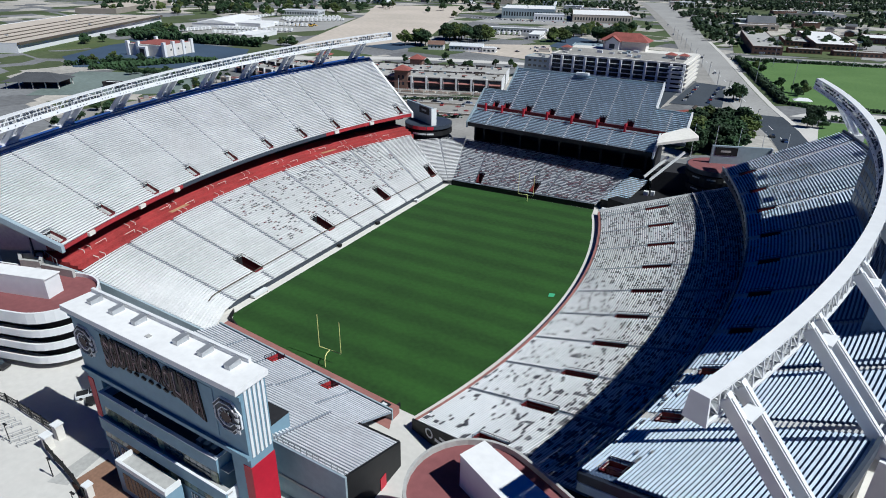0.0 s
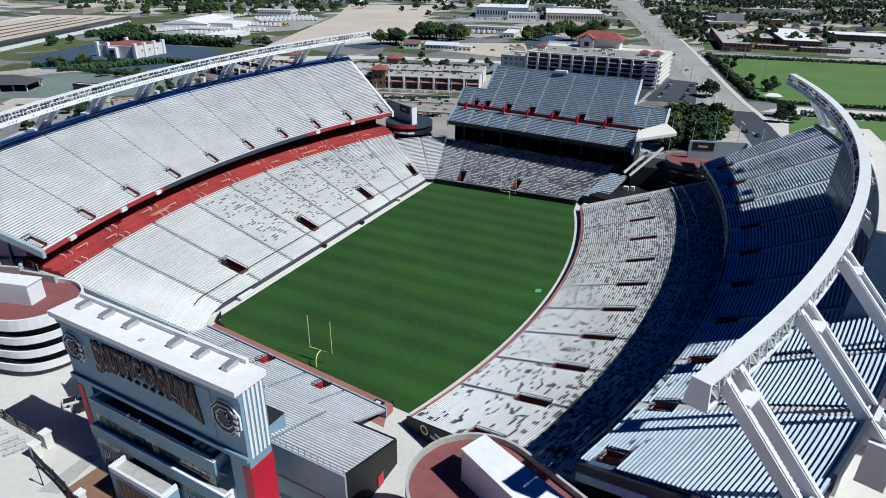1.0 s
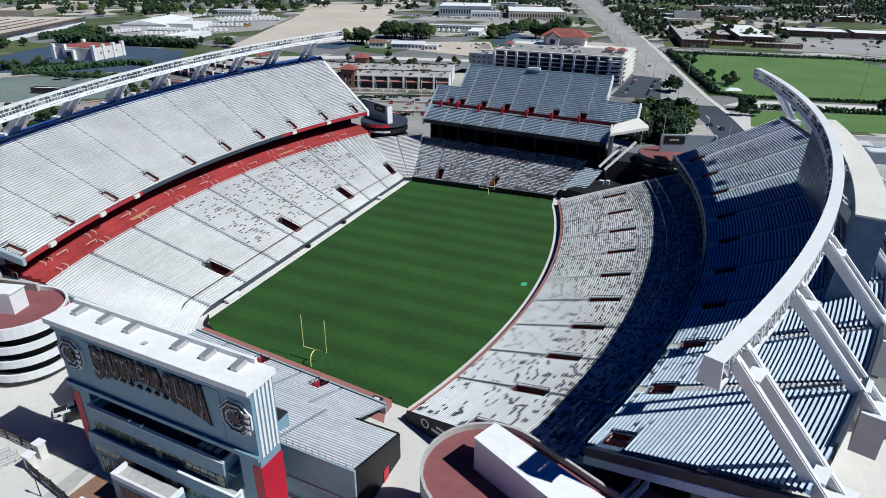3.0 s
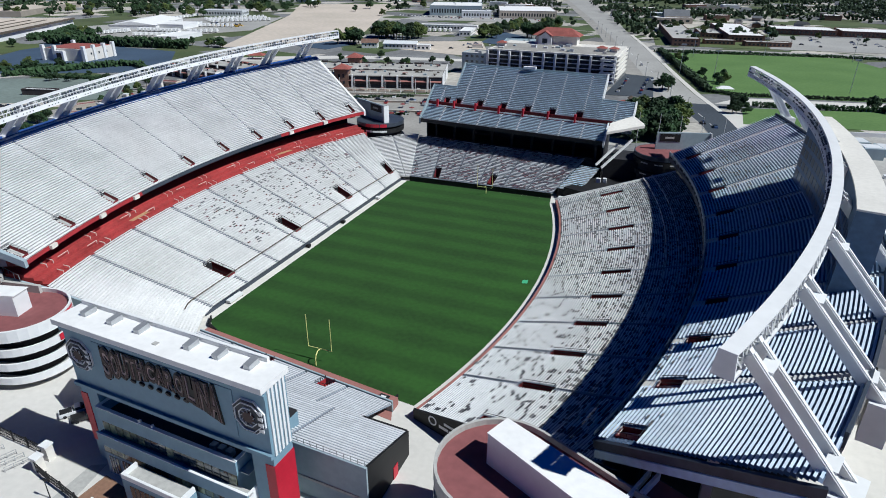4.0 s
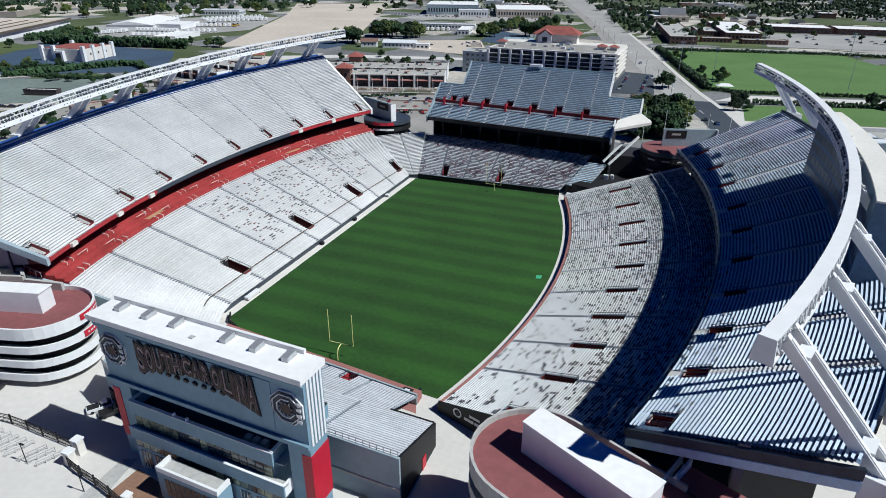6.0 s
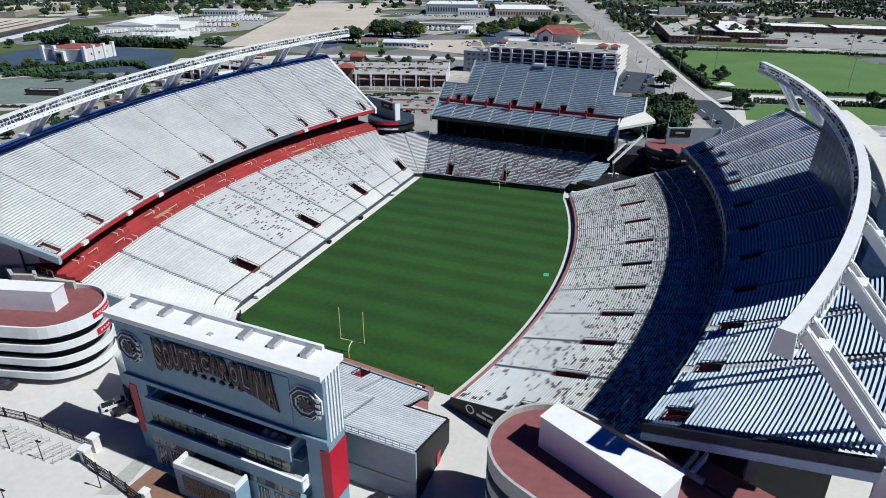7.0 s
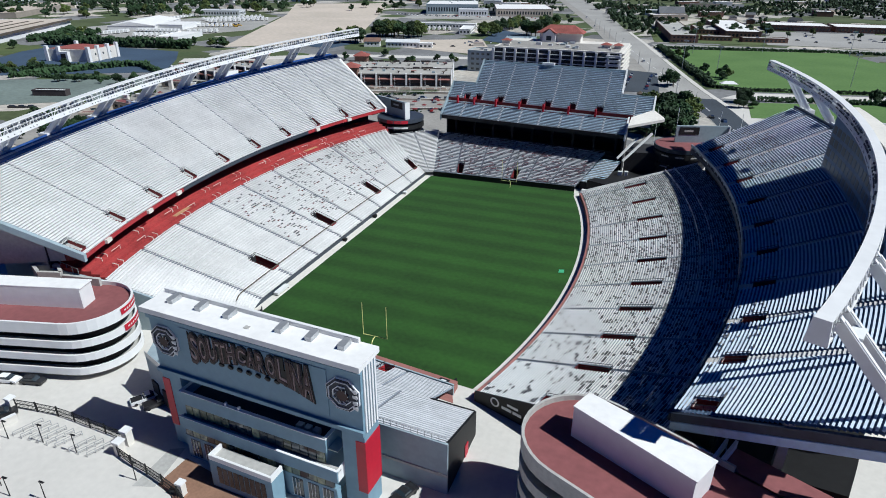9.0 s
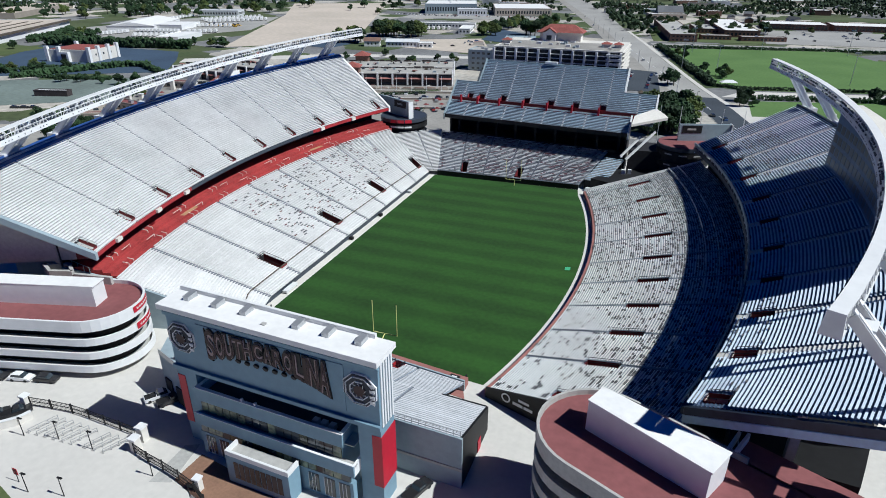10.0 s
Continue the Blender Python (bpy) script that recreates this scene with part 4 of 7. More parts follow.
q0, q1 = near_high(1, 0), near_high(1, 1)
part("side_wall", Shape().prism([q1, (q1[0] + 0.4, q1[1]), (q0[0] + 0.4, q0[1]), q0], 0, [10.2, 10.2, 5.2, 5.2]), BLACK, near_top, "dark side wall")
r0, r1 = near_high(0, 1), near_high(1, 1)
rear = part("rear_wall", Shape().prism([(r0[0], r0[1] - 0.4), (r1[0] + 0.4, r1[1] - 0.4), (r1[0] + 0.4, r1[1]), r0], 0, 10.2), GREY_PANEL, near_top, "grey rear wall")
part("wall_band", Shape().prism([(r0[0], r0[1] - 0.55), (r1[0] + 0.5, r1[1] - 0.55), (r1[0] + 0.5, r1[1] - 0.405), (r0[0], r0[1] - 0.405)], 3.6, 4.1), CONCRETE, rear)
part("low_front_wall", Shape().prism([near_high(0.84, 0), q0, (q0[0], q0[1] + 0.4), (near_high(0.84, 0)[0], near_high(0.84, 0)[1] + 0.4)], 0, 5.0), BLACK, near_top)
rail = Shape()
for k in range(25):
    u = 0.5 + 0.5 * k / 24
    a = near_high(u, 1.0)
    rail.beam((*a, 9.6), (*a, 11.2), 0.08, 0.08)
for z in (10.6, 11.2):
    rail.beam((*near_high(0.5, 1.0), z), (*near_high(1, 1.0), z), 0.08, 0.08)
part("guard_rail", rail, STEEL, near_top, "steel guard rail")
part("side_doorway", Shape().box(28.58, 28.72, -78.6, -77.0, 0, 2.4), RED, near_top, "garnet doorway panel")

# pads and rails round the field
fence = thing("field_fence", (0, -60, 0), "low black fence along the near end of the field", "fence")
line = [(-32.6, -50.5), (-31.0, -53.2), (-24.8, -56.0), (-16.5, -57.5), (0.0, -59.3), (12.0, -60.5), (20.2, -60.9), (20.4, -59.8)]
for a, b in zip(line, line[1:]):
    part("fence_panel", Shape().beam((*a, 0.55), (*b, 0.55), 0.25, 1.1), BLACK, fence)
sign = thing("field_sign", (19.0, -62.0, 0), "black square sign board with a pale mark beside the field", "sign")
part("board", Shape().beam((17.6, -62.4, 1.0), (19.6, -62.6, 1.0), 1.8, 1.6), BLACK, sign)
part("mark", Shape().beam((18.1, -62.45, 1.86), (19.1, -62.55, 1.86), 0.8, 0.12), WHITE, sign)
mat_ = thing("green_mat", (31.0, -3.8, 0.0), "small bright green mat lying on the turf", "mat")
MINT = material("mint vinyl", (0.10, 0.42, 0.20), 0.6)
part("sheet", Shape().prism([(30.2, -5.0), (31.6, -4.6), (31.4, -2.8), (30.0, -3.2)], 0.03, 0.09), MINT, mat_)


def goal(y, s):
    g = thing("goal_post", (0, y - 1.9 * s, 0), "yellow football goal post on a curved gooseneck", "goal post", "goal posts")
    pts = [(0, y - 1.9 * s, 0.0), (0, y - 1.9 * s, 1.6), (0, y - 1.6 * s, 2.5), (0, y - 0.9 * s, 3.0), (0, y, 3.05)]
    sh = Shape()
    for a, b in zip(pts, pts[1:]):
        sh.tube(a, b, 0.11)
    part("gooseneck", sh, YELLOW, g)
    part("crossbar", Shape().tube((-2.82, y, 3.05), (2.82, y, 3.05), 0.085), YELLOW, g)
    for x in (-2.82, 2.82):
        part("upright", Shape().tube((x, y, 3.05), (x, y, 10.8), 0.075), YELLOW, g)


goal(-54.86, 1)
goal(54.86, -1)

# ---- sideline things ----
bench_list = [(-33.5, -41, 5.0, WHITE, "white equipment bench beside the field"), (-33.6, 12, 1.2, BLACK, "small dark cart beside the field"), (-33.6, -8, 1.0, BLACK, "small dark cart beside the field"), (-33.5, 36, 1.4, WHITE, "small white cart beside the field")]
for x, y, l, m, lab in bench_list:
    t = thing("sideline_bench" if l > 3 else "equipment_cart", (x, y, 0), lab, "bench" if l > 3 else "cart")
    part("body", Shape().box(x - 0.6, x + 0.6, y - l / 2, y + l / 2, 0.35, 1.0), m, t)
    for sy in (-1, 1):
        part("leg", Shape().box(x - 0.5, x + 0.5, y + sy * (l / 2 - 0.25) - 0.08, y + sy * (l / 2 - 0.25) + 0.08, 0.0, 0.35), BLACK, t)

# ---- scoreboard ----
TURN = radians(-2.7)
SX0, SX1, SY0, SY1 = -20.2, 19.2, -94.8, -89.2
FY = SY0 + 1.0
sb = thing("scoreboard", (0, -94, 0), "large pale scoreboard sign box on two garnet-clad piers", "scoreboard")
sb.rotation_euler[2] = TURN
box = part("sign_box", Shape().box(SX0 + 0.5, SX1 - 0.5, FY, SY1 - 0.3, 15.4, 26.9), PALE_BLUE, sb, "pale grey panelled sign box")
part("roof", Shape().box(SX0, SX1, SY0, SY1, 26.9, 27.8), WHITE_ROOF, sb, "white roof with overhang")
part("roof_curb", Shape().box(SX0 + 0.3, SX1 - 3, SY1 - 0.5, SY1, 27.8, 28.5), WHITE, sb)
part("cornice", Shape().box(SX0 + 0.25, SX1 - 0.25, FY - 0.35, FY - 0.002, 25.6, 26.2), PALE_BLUE, box)
part("lower_ledge", Shape().box(SX0 + 0.3, SX1 - 0.3, FY - 0.5, FY - 0.002, 15.4, 16.1), PALE_BLUE, box)
part("face_panel", Shape().box(-13.6, 13.2, FY - 0.12, FY - 0.002, 17.0, 25.2), PALE_BLUE, box, "raised centre panel")
for k in range(5):
    y = FY + 0.5 + 0.75 * k
    part("flute", Shape().box(SX1 - 0.5, SX1 - 0.3, y, y + 0.4, 15.4, 26.6), WHITE, box)
for x in (-16.4, -10.8, -5.3, 4.2, 9.4, 14.8):
    part("roof_vent", Shape().prism([(x - 0.55, SY1 - 3.0), (x + 0.55, SY1 - 3.0), (x + 0.55, SY1 - 1.0), (x - 0.55, SY1 - 1.0)], 27.8, [28.5, 28.5, 28.7, 28.7]), STEEL, sb, "grey roof vent hood")
part("roof_hatch", Shape().box(-1.2, -0.4, SY0 + 1.6, SY0 + 2.3, 27.8, 27.95), CONCRETE, sb)
for x0, x1 in ((SX0 + 0.5, SX0 + 4.3), (SX1 - 4.3, SX1 - 0.5)):
    pier = part("pier", Shape().box(x0, x1, FY + 0.1, SY1 - 0.4, 0, 15.4), PALE_BLUE, sb, "pale pier")
    part("garnet_cladding", Shape().box(x1 - 1.5 if x1 > 0 else x0 - 0.12, x1 + 0.12 if x1 > 0 else x0 + 1.4, FY + 0.0, SY1 - 0.3, 4.0, 13.8), RED, pier, "bright garnet cladding")


def glyph(ch, offset, x0, x1, low, high, y, depth, mat, name, parent, label=""):
    """One letter as a mesh, fitted between x0 and x1 and the curves low(x) and high(x), facing -y."""
    cu = bpy.data.curves.new("letter", "FONT")
    cu.body, cu.extrude, cu.offset, cu.resolution_u = ch, 0.5, offset, 3
    tmp = bpy.data.objects.new("letter", cu)
    scene.collection.objects.link(tmp)
    me = bpy.data.meshes.new_from_object(tmp.evaluated_get(bpy.context.evaluated_depsgraph_get()))
    bpy.data.objects.remove(tmp)
    co = np.empty(len(me.vertices) * 3)
    me.vertices.foreach_get("co", co)
    co = co.reshape(-1, 3)
    grow = offset * 0.8
    fx = (co[:, 0] - co[:, 0].min()) / np.ptp(co[:, 0])
    fy = (co[:, 1] - co[:, 1].min()) / np.ptp(co[:, 1])
    X = x0 - grow + fx * (x1 - x0 + 2 * grow)
    Z = (low(X) - grow) + fy * (high(X) - low(X) + 2 * grow)
    Y = np.where(co[:, 2] > 0, y - depth, y)
    o = base_of(parent)
    me.vertices.foreach_set("co", np.stack([X - o.x, Y - o.y, Z - o.z], 1).ravel())
    me.materials.clear()
    me.materials.append(mat)
    ob = new(name, me)
    ob.parent = parent
    if label:
        ob["label"] = label
    return ob


LETTER = material("dark garnet letter face", (0.035, 0.012, 0.014), 0.55, vary=0.3)
TRIM = material("dull pink letter trim", (0.36, 0.27, 0.26), 0.5, vary=0.1)
word = "SOUTH CAROLINA"
wide = [0.92 if c != "I" else 0.4 for c in word]
wide = [0.12 if c == " " else w for c, w in zip(word, wide)]
x = -11.7
unit = 22.6 / sum(wide)
low = lambda X: 21.9 - 3.0 * (abs(X + 0.6) / 11.6) ** 1.5
high = lambda X: 24.9 + 0.0 * X
for c, w in zip(word, wide):
    if c != " ":
        a, b = x + 0.09, x + w * unit - 0.09
        # The wider black backing paints the shadow behind each letter.
        back = glyph(c, 0.34, a, b, low, high, FY - 0.122, 0.2, BLACK, "letter", sb, "garnet letter with pale trim on a black backing for its shadow")
        glyph(c, 0.05, a, b, low, high, FY - 0.325, 0.1, TRIM, "letter_trim", back)
        glyph(c, 0.0, a, b, low, high, FY - 0.43, 0.08, LETTER, "letter_face", back)
    x += w * unit
for k in range(9):
    X = -7.5 + 1.72 * k
    part("round_light", Shape().tube((X, FY - 0.12, 20.6), (X, FY - 0.4, 20.5), 0.46, n=12), BLACK, sb, "dark round light housing")


def octagon(cx, cz, r, y0, y1):
    """An eight-sided plate facing -y."""
    pts = [(cx + r * math.cos(math.pi / 8 + math.pi / 4 * i), cz + r * math.sin(math.pi / 8 + math.pi / 4 * i)) for i in range(8)]
    return Shape().ribbon([[(px, y0, pz) for px, pz in pts], [(px, y1, pz) for px, pz in pts]])


EMBLEM_BLUE = material("dark blue emblem plate", (0.012, 0.018, 0.035), 0.5, vary=0.3)
for cx in (-17.0, 15.8):
    em = thing("emblem", (cx, -94, 21.8))
    em.parent = sb
    em.location = (cx, 0, 21.8)
    part("rim", octagon(cx, 21.8, 2.9, FY - 0.002, FY - 0.25), METAL_ROOF, em, "pale rim")
    part("plate", octagon(cx, 21.8, 2.75, FY - 0.252, FY - 0.35), EMBLEM_BLUE, em)
    for r0, r1, m in ((2.35, 2.2, METAL_ROOF), (1.55, 1.42, METAL_ROOF)):
        ring = Shape()
        for i in range(8):
            if i == 7 or (i == 0 and r0 < 2):
                continue
            t0, t1 = math.pi / 8 + math.pi / 4 * i, math.pi / 8 + math.pi / 4 * (i + 1)
            ring.beam((cx + r0 * math.cos(t0), FY - 0.42, 21.8 + r0 * math.sin(t0)), (cx + r0 * math.cos(t1), FY - 0.42, 21.8 + r0 * math.sin(t1)), 0.14, 0.16, (0, 1, 0))
        part("letter_outline", ring, m, em, "white outline of a block letter")
    for z in (-1.5, -0.55, 0.45, 1.4):
        part("notch_bar", Shape().prism([(cx + 1.75, FY - 0.5), (cx + 2.5, FY - 0.5), (cx + 2.5, FY - 0.352), (cx + 1.75, FY - 0.352)], [21.8 + z - 0.2, 21.8 + z - 0.45] * 2, [21.8 + z + 0.25, 21.8 + z] * 2), WHITE, em)
    part("centre_shape", octagon(cx + 0.1, 21.8, 0.95, FY - 0.352, FY - 0.5), LETTER, em)
    for k in range(9):
        t = 0.7 * k
        part("feather_line", Shape().beam((cx + 0.9 * math.cos(t), FY - 0.52, 21.8 + 0.9 * math.sin(t)), (cx + 1.3 * math.cos(t + 0.3), FY - 0.52, 21.8 + 1.3 * math.sin(t + 0.3)), 0.05, 0.1, (0, 1, 0)), METAL_ROOF, em)
    em["label"] = "octagonal black and white emblem of plain shapes"

terr = thing("terrace_building", (0, -94, 0), "terraced grey building with balconies and glass bands below the sign", "building")
terr.rotation_euler[2] = TURN
bx0, bx1 = -15.0, 12.4
part("body", Shape().box(bx0, bx1, -94.58, -80.5, 0, 11.18), PALE_BLUE, terr)
part("terrace_floor", Shape().box(bx0, bx1, -94.4, -80.5, 11.2, 11.4), DARK, terr, "dark roof terrace floor")
for q in ((bx0 - 0.3, bx1 + 0.3, -94.9, -94.4, 10.6, 13.1), (bx1 - 0.2, bx1 + 0.3, -94.4, -90.5, 10.6, 13.1), (bx0 - 0.3, bx0 + 0.2, -94.4, -88.5, 10.6, 13.1)):
    part("parapet", Shape().box(*q), PALE_BLUE, terr)
for q in ((bx0 - 0.35, bx1 + 0.35, -94.95, -94.35, 13.1, 13.2), (bx1 - 0.25, bx1 + 0.35, -94.35, -90.5, 13.1, 13.2), (bx0 - 0.35, bx0 + 0.25, -94.35, -88.5, 13.1, 13.2)):
    part("coping", Shape().box(*q), WHITE, terr)
for k in range(18):
    X = bx0 + 0.4 + k * 1.5
    part("window", Shape().box(X, X + 1.36, -94.86, -94.6, 8.5, 10.58), GLASS_REFLECT if k < 6 or k % 4 == 1 else GLASS, terr)
part("balcony_slab", Shape().box(bx0 - 0.4, 14.9, -95.5, -94.6, 8.0, 8.3), CONCRETE, terr)
part("balcony_front", Shape().box(bx0 - 0.4, 14.9, -95.8, -95.5, 6.3, 8.6), PALE_BLUE, terr)
part("balcony_side", Shape().box(14.6, 14.9, -95.5, -91.5, 6.3, 8.6), WHITE, terr)
part("balcony_coping", Shape().box(bx0 - 0.45, 14.95, -95.84, -95.46, 8.6, 8.68), METAL_ROOF, terr)
part("lower_wall", Shape().box(bx0, 14.5, -95.6, -94.58, 0.0, 4.7), PALE_BLUE, terr)
for k in range(19):
    X = bx0 + 0.3 + k * 1.52
    part("window", Shape().box(X, X + 1.42, -95.66, -95.3, 4.9, 6.28), GLASS_REFLECT if k % 3 else GLASS, terr)
part("sill", Shape().box(bx0, 14.5, -95.72, -95.3, 4.7, 4.9), PALE_BLUE, terr)
for X in (-14.0, -11.2, 6.4, 9.3, 12.0):
    win = part("tall_window", Shape().box(X, X + 1.9, -95.68, -95.602, 0.6, 4.2), GLASS, terr, "tall window with white frame")
    for j in range(3):
        part("mullion", Shape().box(X + 0.62 * j - 0.04 + 0.03, X + 0.62 * j + 0.07, -95.75, -95.682, 0.6, 4.2), WHITE, win)
for k in range(3):
    part("terrace_unit", Shape().box(6.2 + 1.5 * k, 7.2 + 1.5 * k, -93.2, -92.2, 11.4, 12.4), STEEL, terr, "small grey unit on the terrace")
for X in (-6.0, -3.4):
    part("flood_fitting", Shape().box(X, X + 0.3, -94.8, -94.4, 13.2, 13.7), WHITE, terr)
part("glass_canopy", Shape().box(12.6, 14.4, -94.4, -91.6, 11.0, 11.1), STEEL, terr)
ent = thing("entrance_block", (0, -94, 0), "small entrance block with white parapet and window wall", "building")
ent.rotation_euler[2] = TURN
part("body", Shape().box(-6.9, 5.2, -99.0, -96.2, 0, 5.5), PALE_BLUE, ent)
part("roof", Shape().box(-6.5, 4.8, -98.6, -96.25, 5.5, 5.6), CONCRETE, ent)
for q in ((-6.9, 5.2, -99.0, -98.6), (-6.9, -6.5, -98.6, -96.25), (4.8, 5.2, -98.6, -96.25)):
    part("parapet", Shape().box(*q, 5.5, 6.4), WHITE, ent)
for k in range(9):
    X = -5.4 + 1.05 * k
    part("window", Shape().box(X, X + 0.9, -99.06, -98.95, 1.2, 4.6), GLASS, ent)
link = thing("link_building", (-25, -84, 0), "low grey gate building with dark openings beside the tower", "building")
part("body", Shape().prism([(-36, -79), (-33.5, -84.0), (-27, -86.5), (-18.5, -87.5), (-18.5, -78)], 0, 8.6), GREY_PANEL, link)
for p, q in (((-32.6, -84.5), (-30.4, -85.3)), ((-28.6, -86.1), (-26.4, -86.8)), ((-24.4, -87.0), (-22.4, -87.3))):
    part("doorway", Shape().beam((*p, 1.9), (*q, 1.9), 0.3, 3.8), DARK, link)
part("roof_rail", Shape().beam((-33.5, -84.0, 9.2), (-27, -86.5, 9.2), 0.1, 1.1), STEEL, link)


# ---- ramp towers ----
def ramp_tower(label, outline, floors, z_roof, pent, band, bare=0):
    mid = np.mean(np.array(outline), axis=0)
    top = thing("ramp_tower", (mid[0], mid[1], 0), label, "ramp tower", "ramp towers")
    step = z_roof / floors
    n = len(outline)

    def grown(d):
        res = []
        for i in range(n):
            a, b = Vector(outline[i - 1]), Vector(outline[(i + 1) % n])
            t = (b - a).normalized()
            res.append((outline[i][0] + t.y * d, outline[i][1] - t.x * d))
        return res
    part("core", Shape().prism(grown(-2.6), 0, z_roof - 0.3), BLACK, top, "dark ramp interior")
    for k in range(floors):
        z = step * (k + 1)
        part("ramp_floor", Shape().prism(grown(-0.45), z - step * 0.46, z - step * 0.36), CONCRETE, top)
        sh = Shape()
        o, i = grown(0), grown(-0.4)
        for j in range(n):
            long_side = math.dist(o[j], o[(j + 1) % n]) > 20 and o[j][1] + o[(j + 1) % n][1] > bare
            hi = z + (0.9 if k == floors - 1 and not (bare and long_side) else -0.02 if bare and k == floors - 1 else 0.0)
            sh.prism([o[j], o[(j + 1) % n], i[(j + 1) % n], i[j]], z - step * 0.5, hi)
        part("ramp_band", sh, band, top, "ramp parapet band")
    part("roof_deck", Shape().prism(grown(-0.4), z_roof - 0.3, z_roof), ROOF_RED, top, "faded garnet roof deck")
    ph = part("penthouse", Shape().prism(pent[0], z_roof, pent[1]), WHITE, top, "white stair penthouse")
    o = pent[0]
    c = np.mean(np.array(o), axis=0)
    part("penthouse_roof", Shape().prism([(c[0] + (x - c[0]) * 1.015, c[1] + (y - c[1]) * 1.03) for x, y in o], [h for h in pent[1]], [h + 0.2 for h in pent[1]]), WHITE_ROOF, ph)
    return top


def capsule(p, q, r, n=16):
    """Outline round two points, counter-clockwise."""
    p, q = Vector(p), Vector(q)
    d = (q - p).normalized()
    a0 = math.atan2(d.y, d.x)
    pts = [(q.x + r * math.cos(a0 - math.pi / 2 + math.pi * i / n), q.y + r * math.sin(a0 - math.pi / 2 + math.pi * i / n)) for i in range(n + 1)]
    pts += [(p.x + r * math.cos(a0 + math.pi / 2 + math.pi * i / n), p.y + r * math.sin(a0 + math.pi / 2 + math.pi * i / n)) for i in range(n + 1)]
    return pts


tower_l = ramp_tower("banded white and black ramp tower with a faded garnet roof", capsule((-95, -90), (-53.2, -78.6), 8.8), 4, 12.6,
                     ([(-85, -89.0), (-52.4, -79.9), (-53.4, -76.2), (-85, -85.0)], [17.0, 17.0, 17.0, 17.0]), WHITE)
for z0_, z1_ in ((12.0, 13.3), (8.2, 9.6)):
    pts = [(-53.2 + 8.9 * math.cos(a), -78.6 + 8.9 * math.sin(a)) for a in [radians(2 + 5 * i) for i in range(9)]]
    sh = Shape().ribbon([[(*p, z0_), (*p, z1_), (p[0] * 1.0 + 0.06, p[1], z1_), (p[0] + 0.06, p[1], z0_)] for p in pts])
    ban = part("banner", sh, RED, tower_l, "garnet banner on the ramp parapet")
    sh = Shape()
    for i in range(1, 8):
        a, b = pts[i], pts[i + 1]
        for f in (0.1, 0.45):
            sh.beam((a[0] + (b[0] - a[0]) * f + 0.08, a[1] + (b[1] - a[1]) * f, (z0_ + z1_) / 2), (a[0] + (b[0] - a[0]) * (f + 0.25) + 0.08, a[1] + (b[1] - a[1]) * (f + 0.25), (z0_ + z1_) / 2), 0.05, 0.35)
    part("lettering", sh, WHITE, ban, "pale bars of lettering")
tower_r = ramp_tower("banded white and black ramp tower with a garnet roof", capsule((86, -103.5), (48.6, -86.6), 8.9), 5, 17.4,
                     ([(61.9, -94.0), (64.2, -89.6), (48.0, -82.8), (46.4, -86.4)], [21.9, 21.9, 22.3, 22.3]), CONCRETE, bare=-190)

d_, n_ = Vector((0.911, -0.412)), Vector((0.412, 0.911))
wing = [Vector((48.6, -86.6)) + d_ * a + n_ * b for a, b in ((15, 8.2), (41, 8.2), (41, 13.2), (15, 13.2))]
part("roof_wing", Shape().prism([tuple(p) for p in wing], 14.0, 17.38), ROOF_RED, tower_r, "garnet roof wing beside the ramp")
part("wing_parapet", Shape().prism([tuple(wing[0] + n_ * 0.5), tuple(wing[3] - n_ * 0.02), tuple(wing[3] - n_ * 0.02 - d_ * 0.4), tuple(wing[0] + n_ * 0.5 - d_ * 0.4)], 14.0, 18.6), WHITE, tower_r)
side_a, side_b = [Vector((48.6, -86.6)) + d_ * a + n_ * 8.7 for a in (0.0, 16.5)]
part("side_parapet", Shape().beam((*side_a, 17.85), (*side_b, 17.85), 0.4, 0.9), CONCRETE, tower_r)
part("end_parapet", Shape().beam((66.4, -80.4, 17.85), (61.5, -92.4, 17.85), 0.4, 0.94), WHITE, tower_r, "white end parapet")
part("wing_wall", Shape().prism([tuple(p) for p in wing], 0.0, 13.99), NAVY, tower_r, "dark wall below the wing")

# stair head beside the opposite ramp tower
head = thing("stair_head", (-74, -70, 0), "pale grey open stair head behind the ramp tower", "stairwell")
ring_ = [(-75.0, -72.7), (-71.0, -74.6), (-66.2, -73.0), (-70.2, -70.5)]
for a, b in zip(ring_, ring_[1:] + ring_[:1]):
    part("wall", Shape().beam((*a, 7.5), (*b, 7.5), 0.7, 15.0), CONCRETE, head)
part("stair_floor", Shape().prism(ring_, 0, 11.0), BLACK, head, "dark stair well")
part("arm_wall", Shape().beam((-65.8, -73.0, 7.2), (-57.0, -71.4, 7.2), 0.7, 14.4), CONCRETE, head)
for k in range(5):
    p = (-72.5 + 2.2 * k, -69.3 - 0.4 * k)
    part("rail_post", Shape().beam((*p, 13.0), (*p, 15.2), 0.1, 0.1), STEEL, head)
part("roof_rail", Shape().beam((-72.5, -69.3, 15.2), (-63.7, -70.9, 15.2), 0.1, 0.1), STEEL, head)
part("rail_ledge", Shape().beam((-72.5, -69.3, 6.5), (-63.7, -70.9, 6.5), 0.6, 13.0), GREY_PANEL, head)

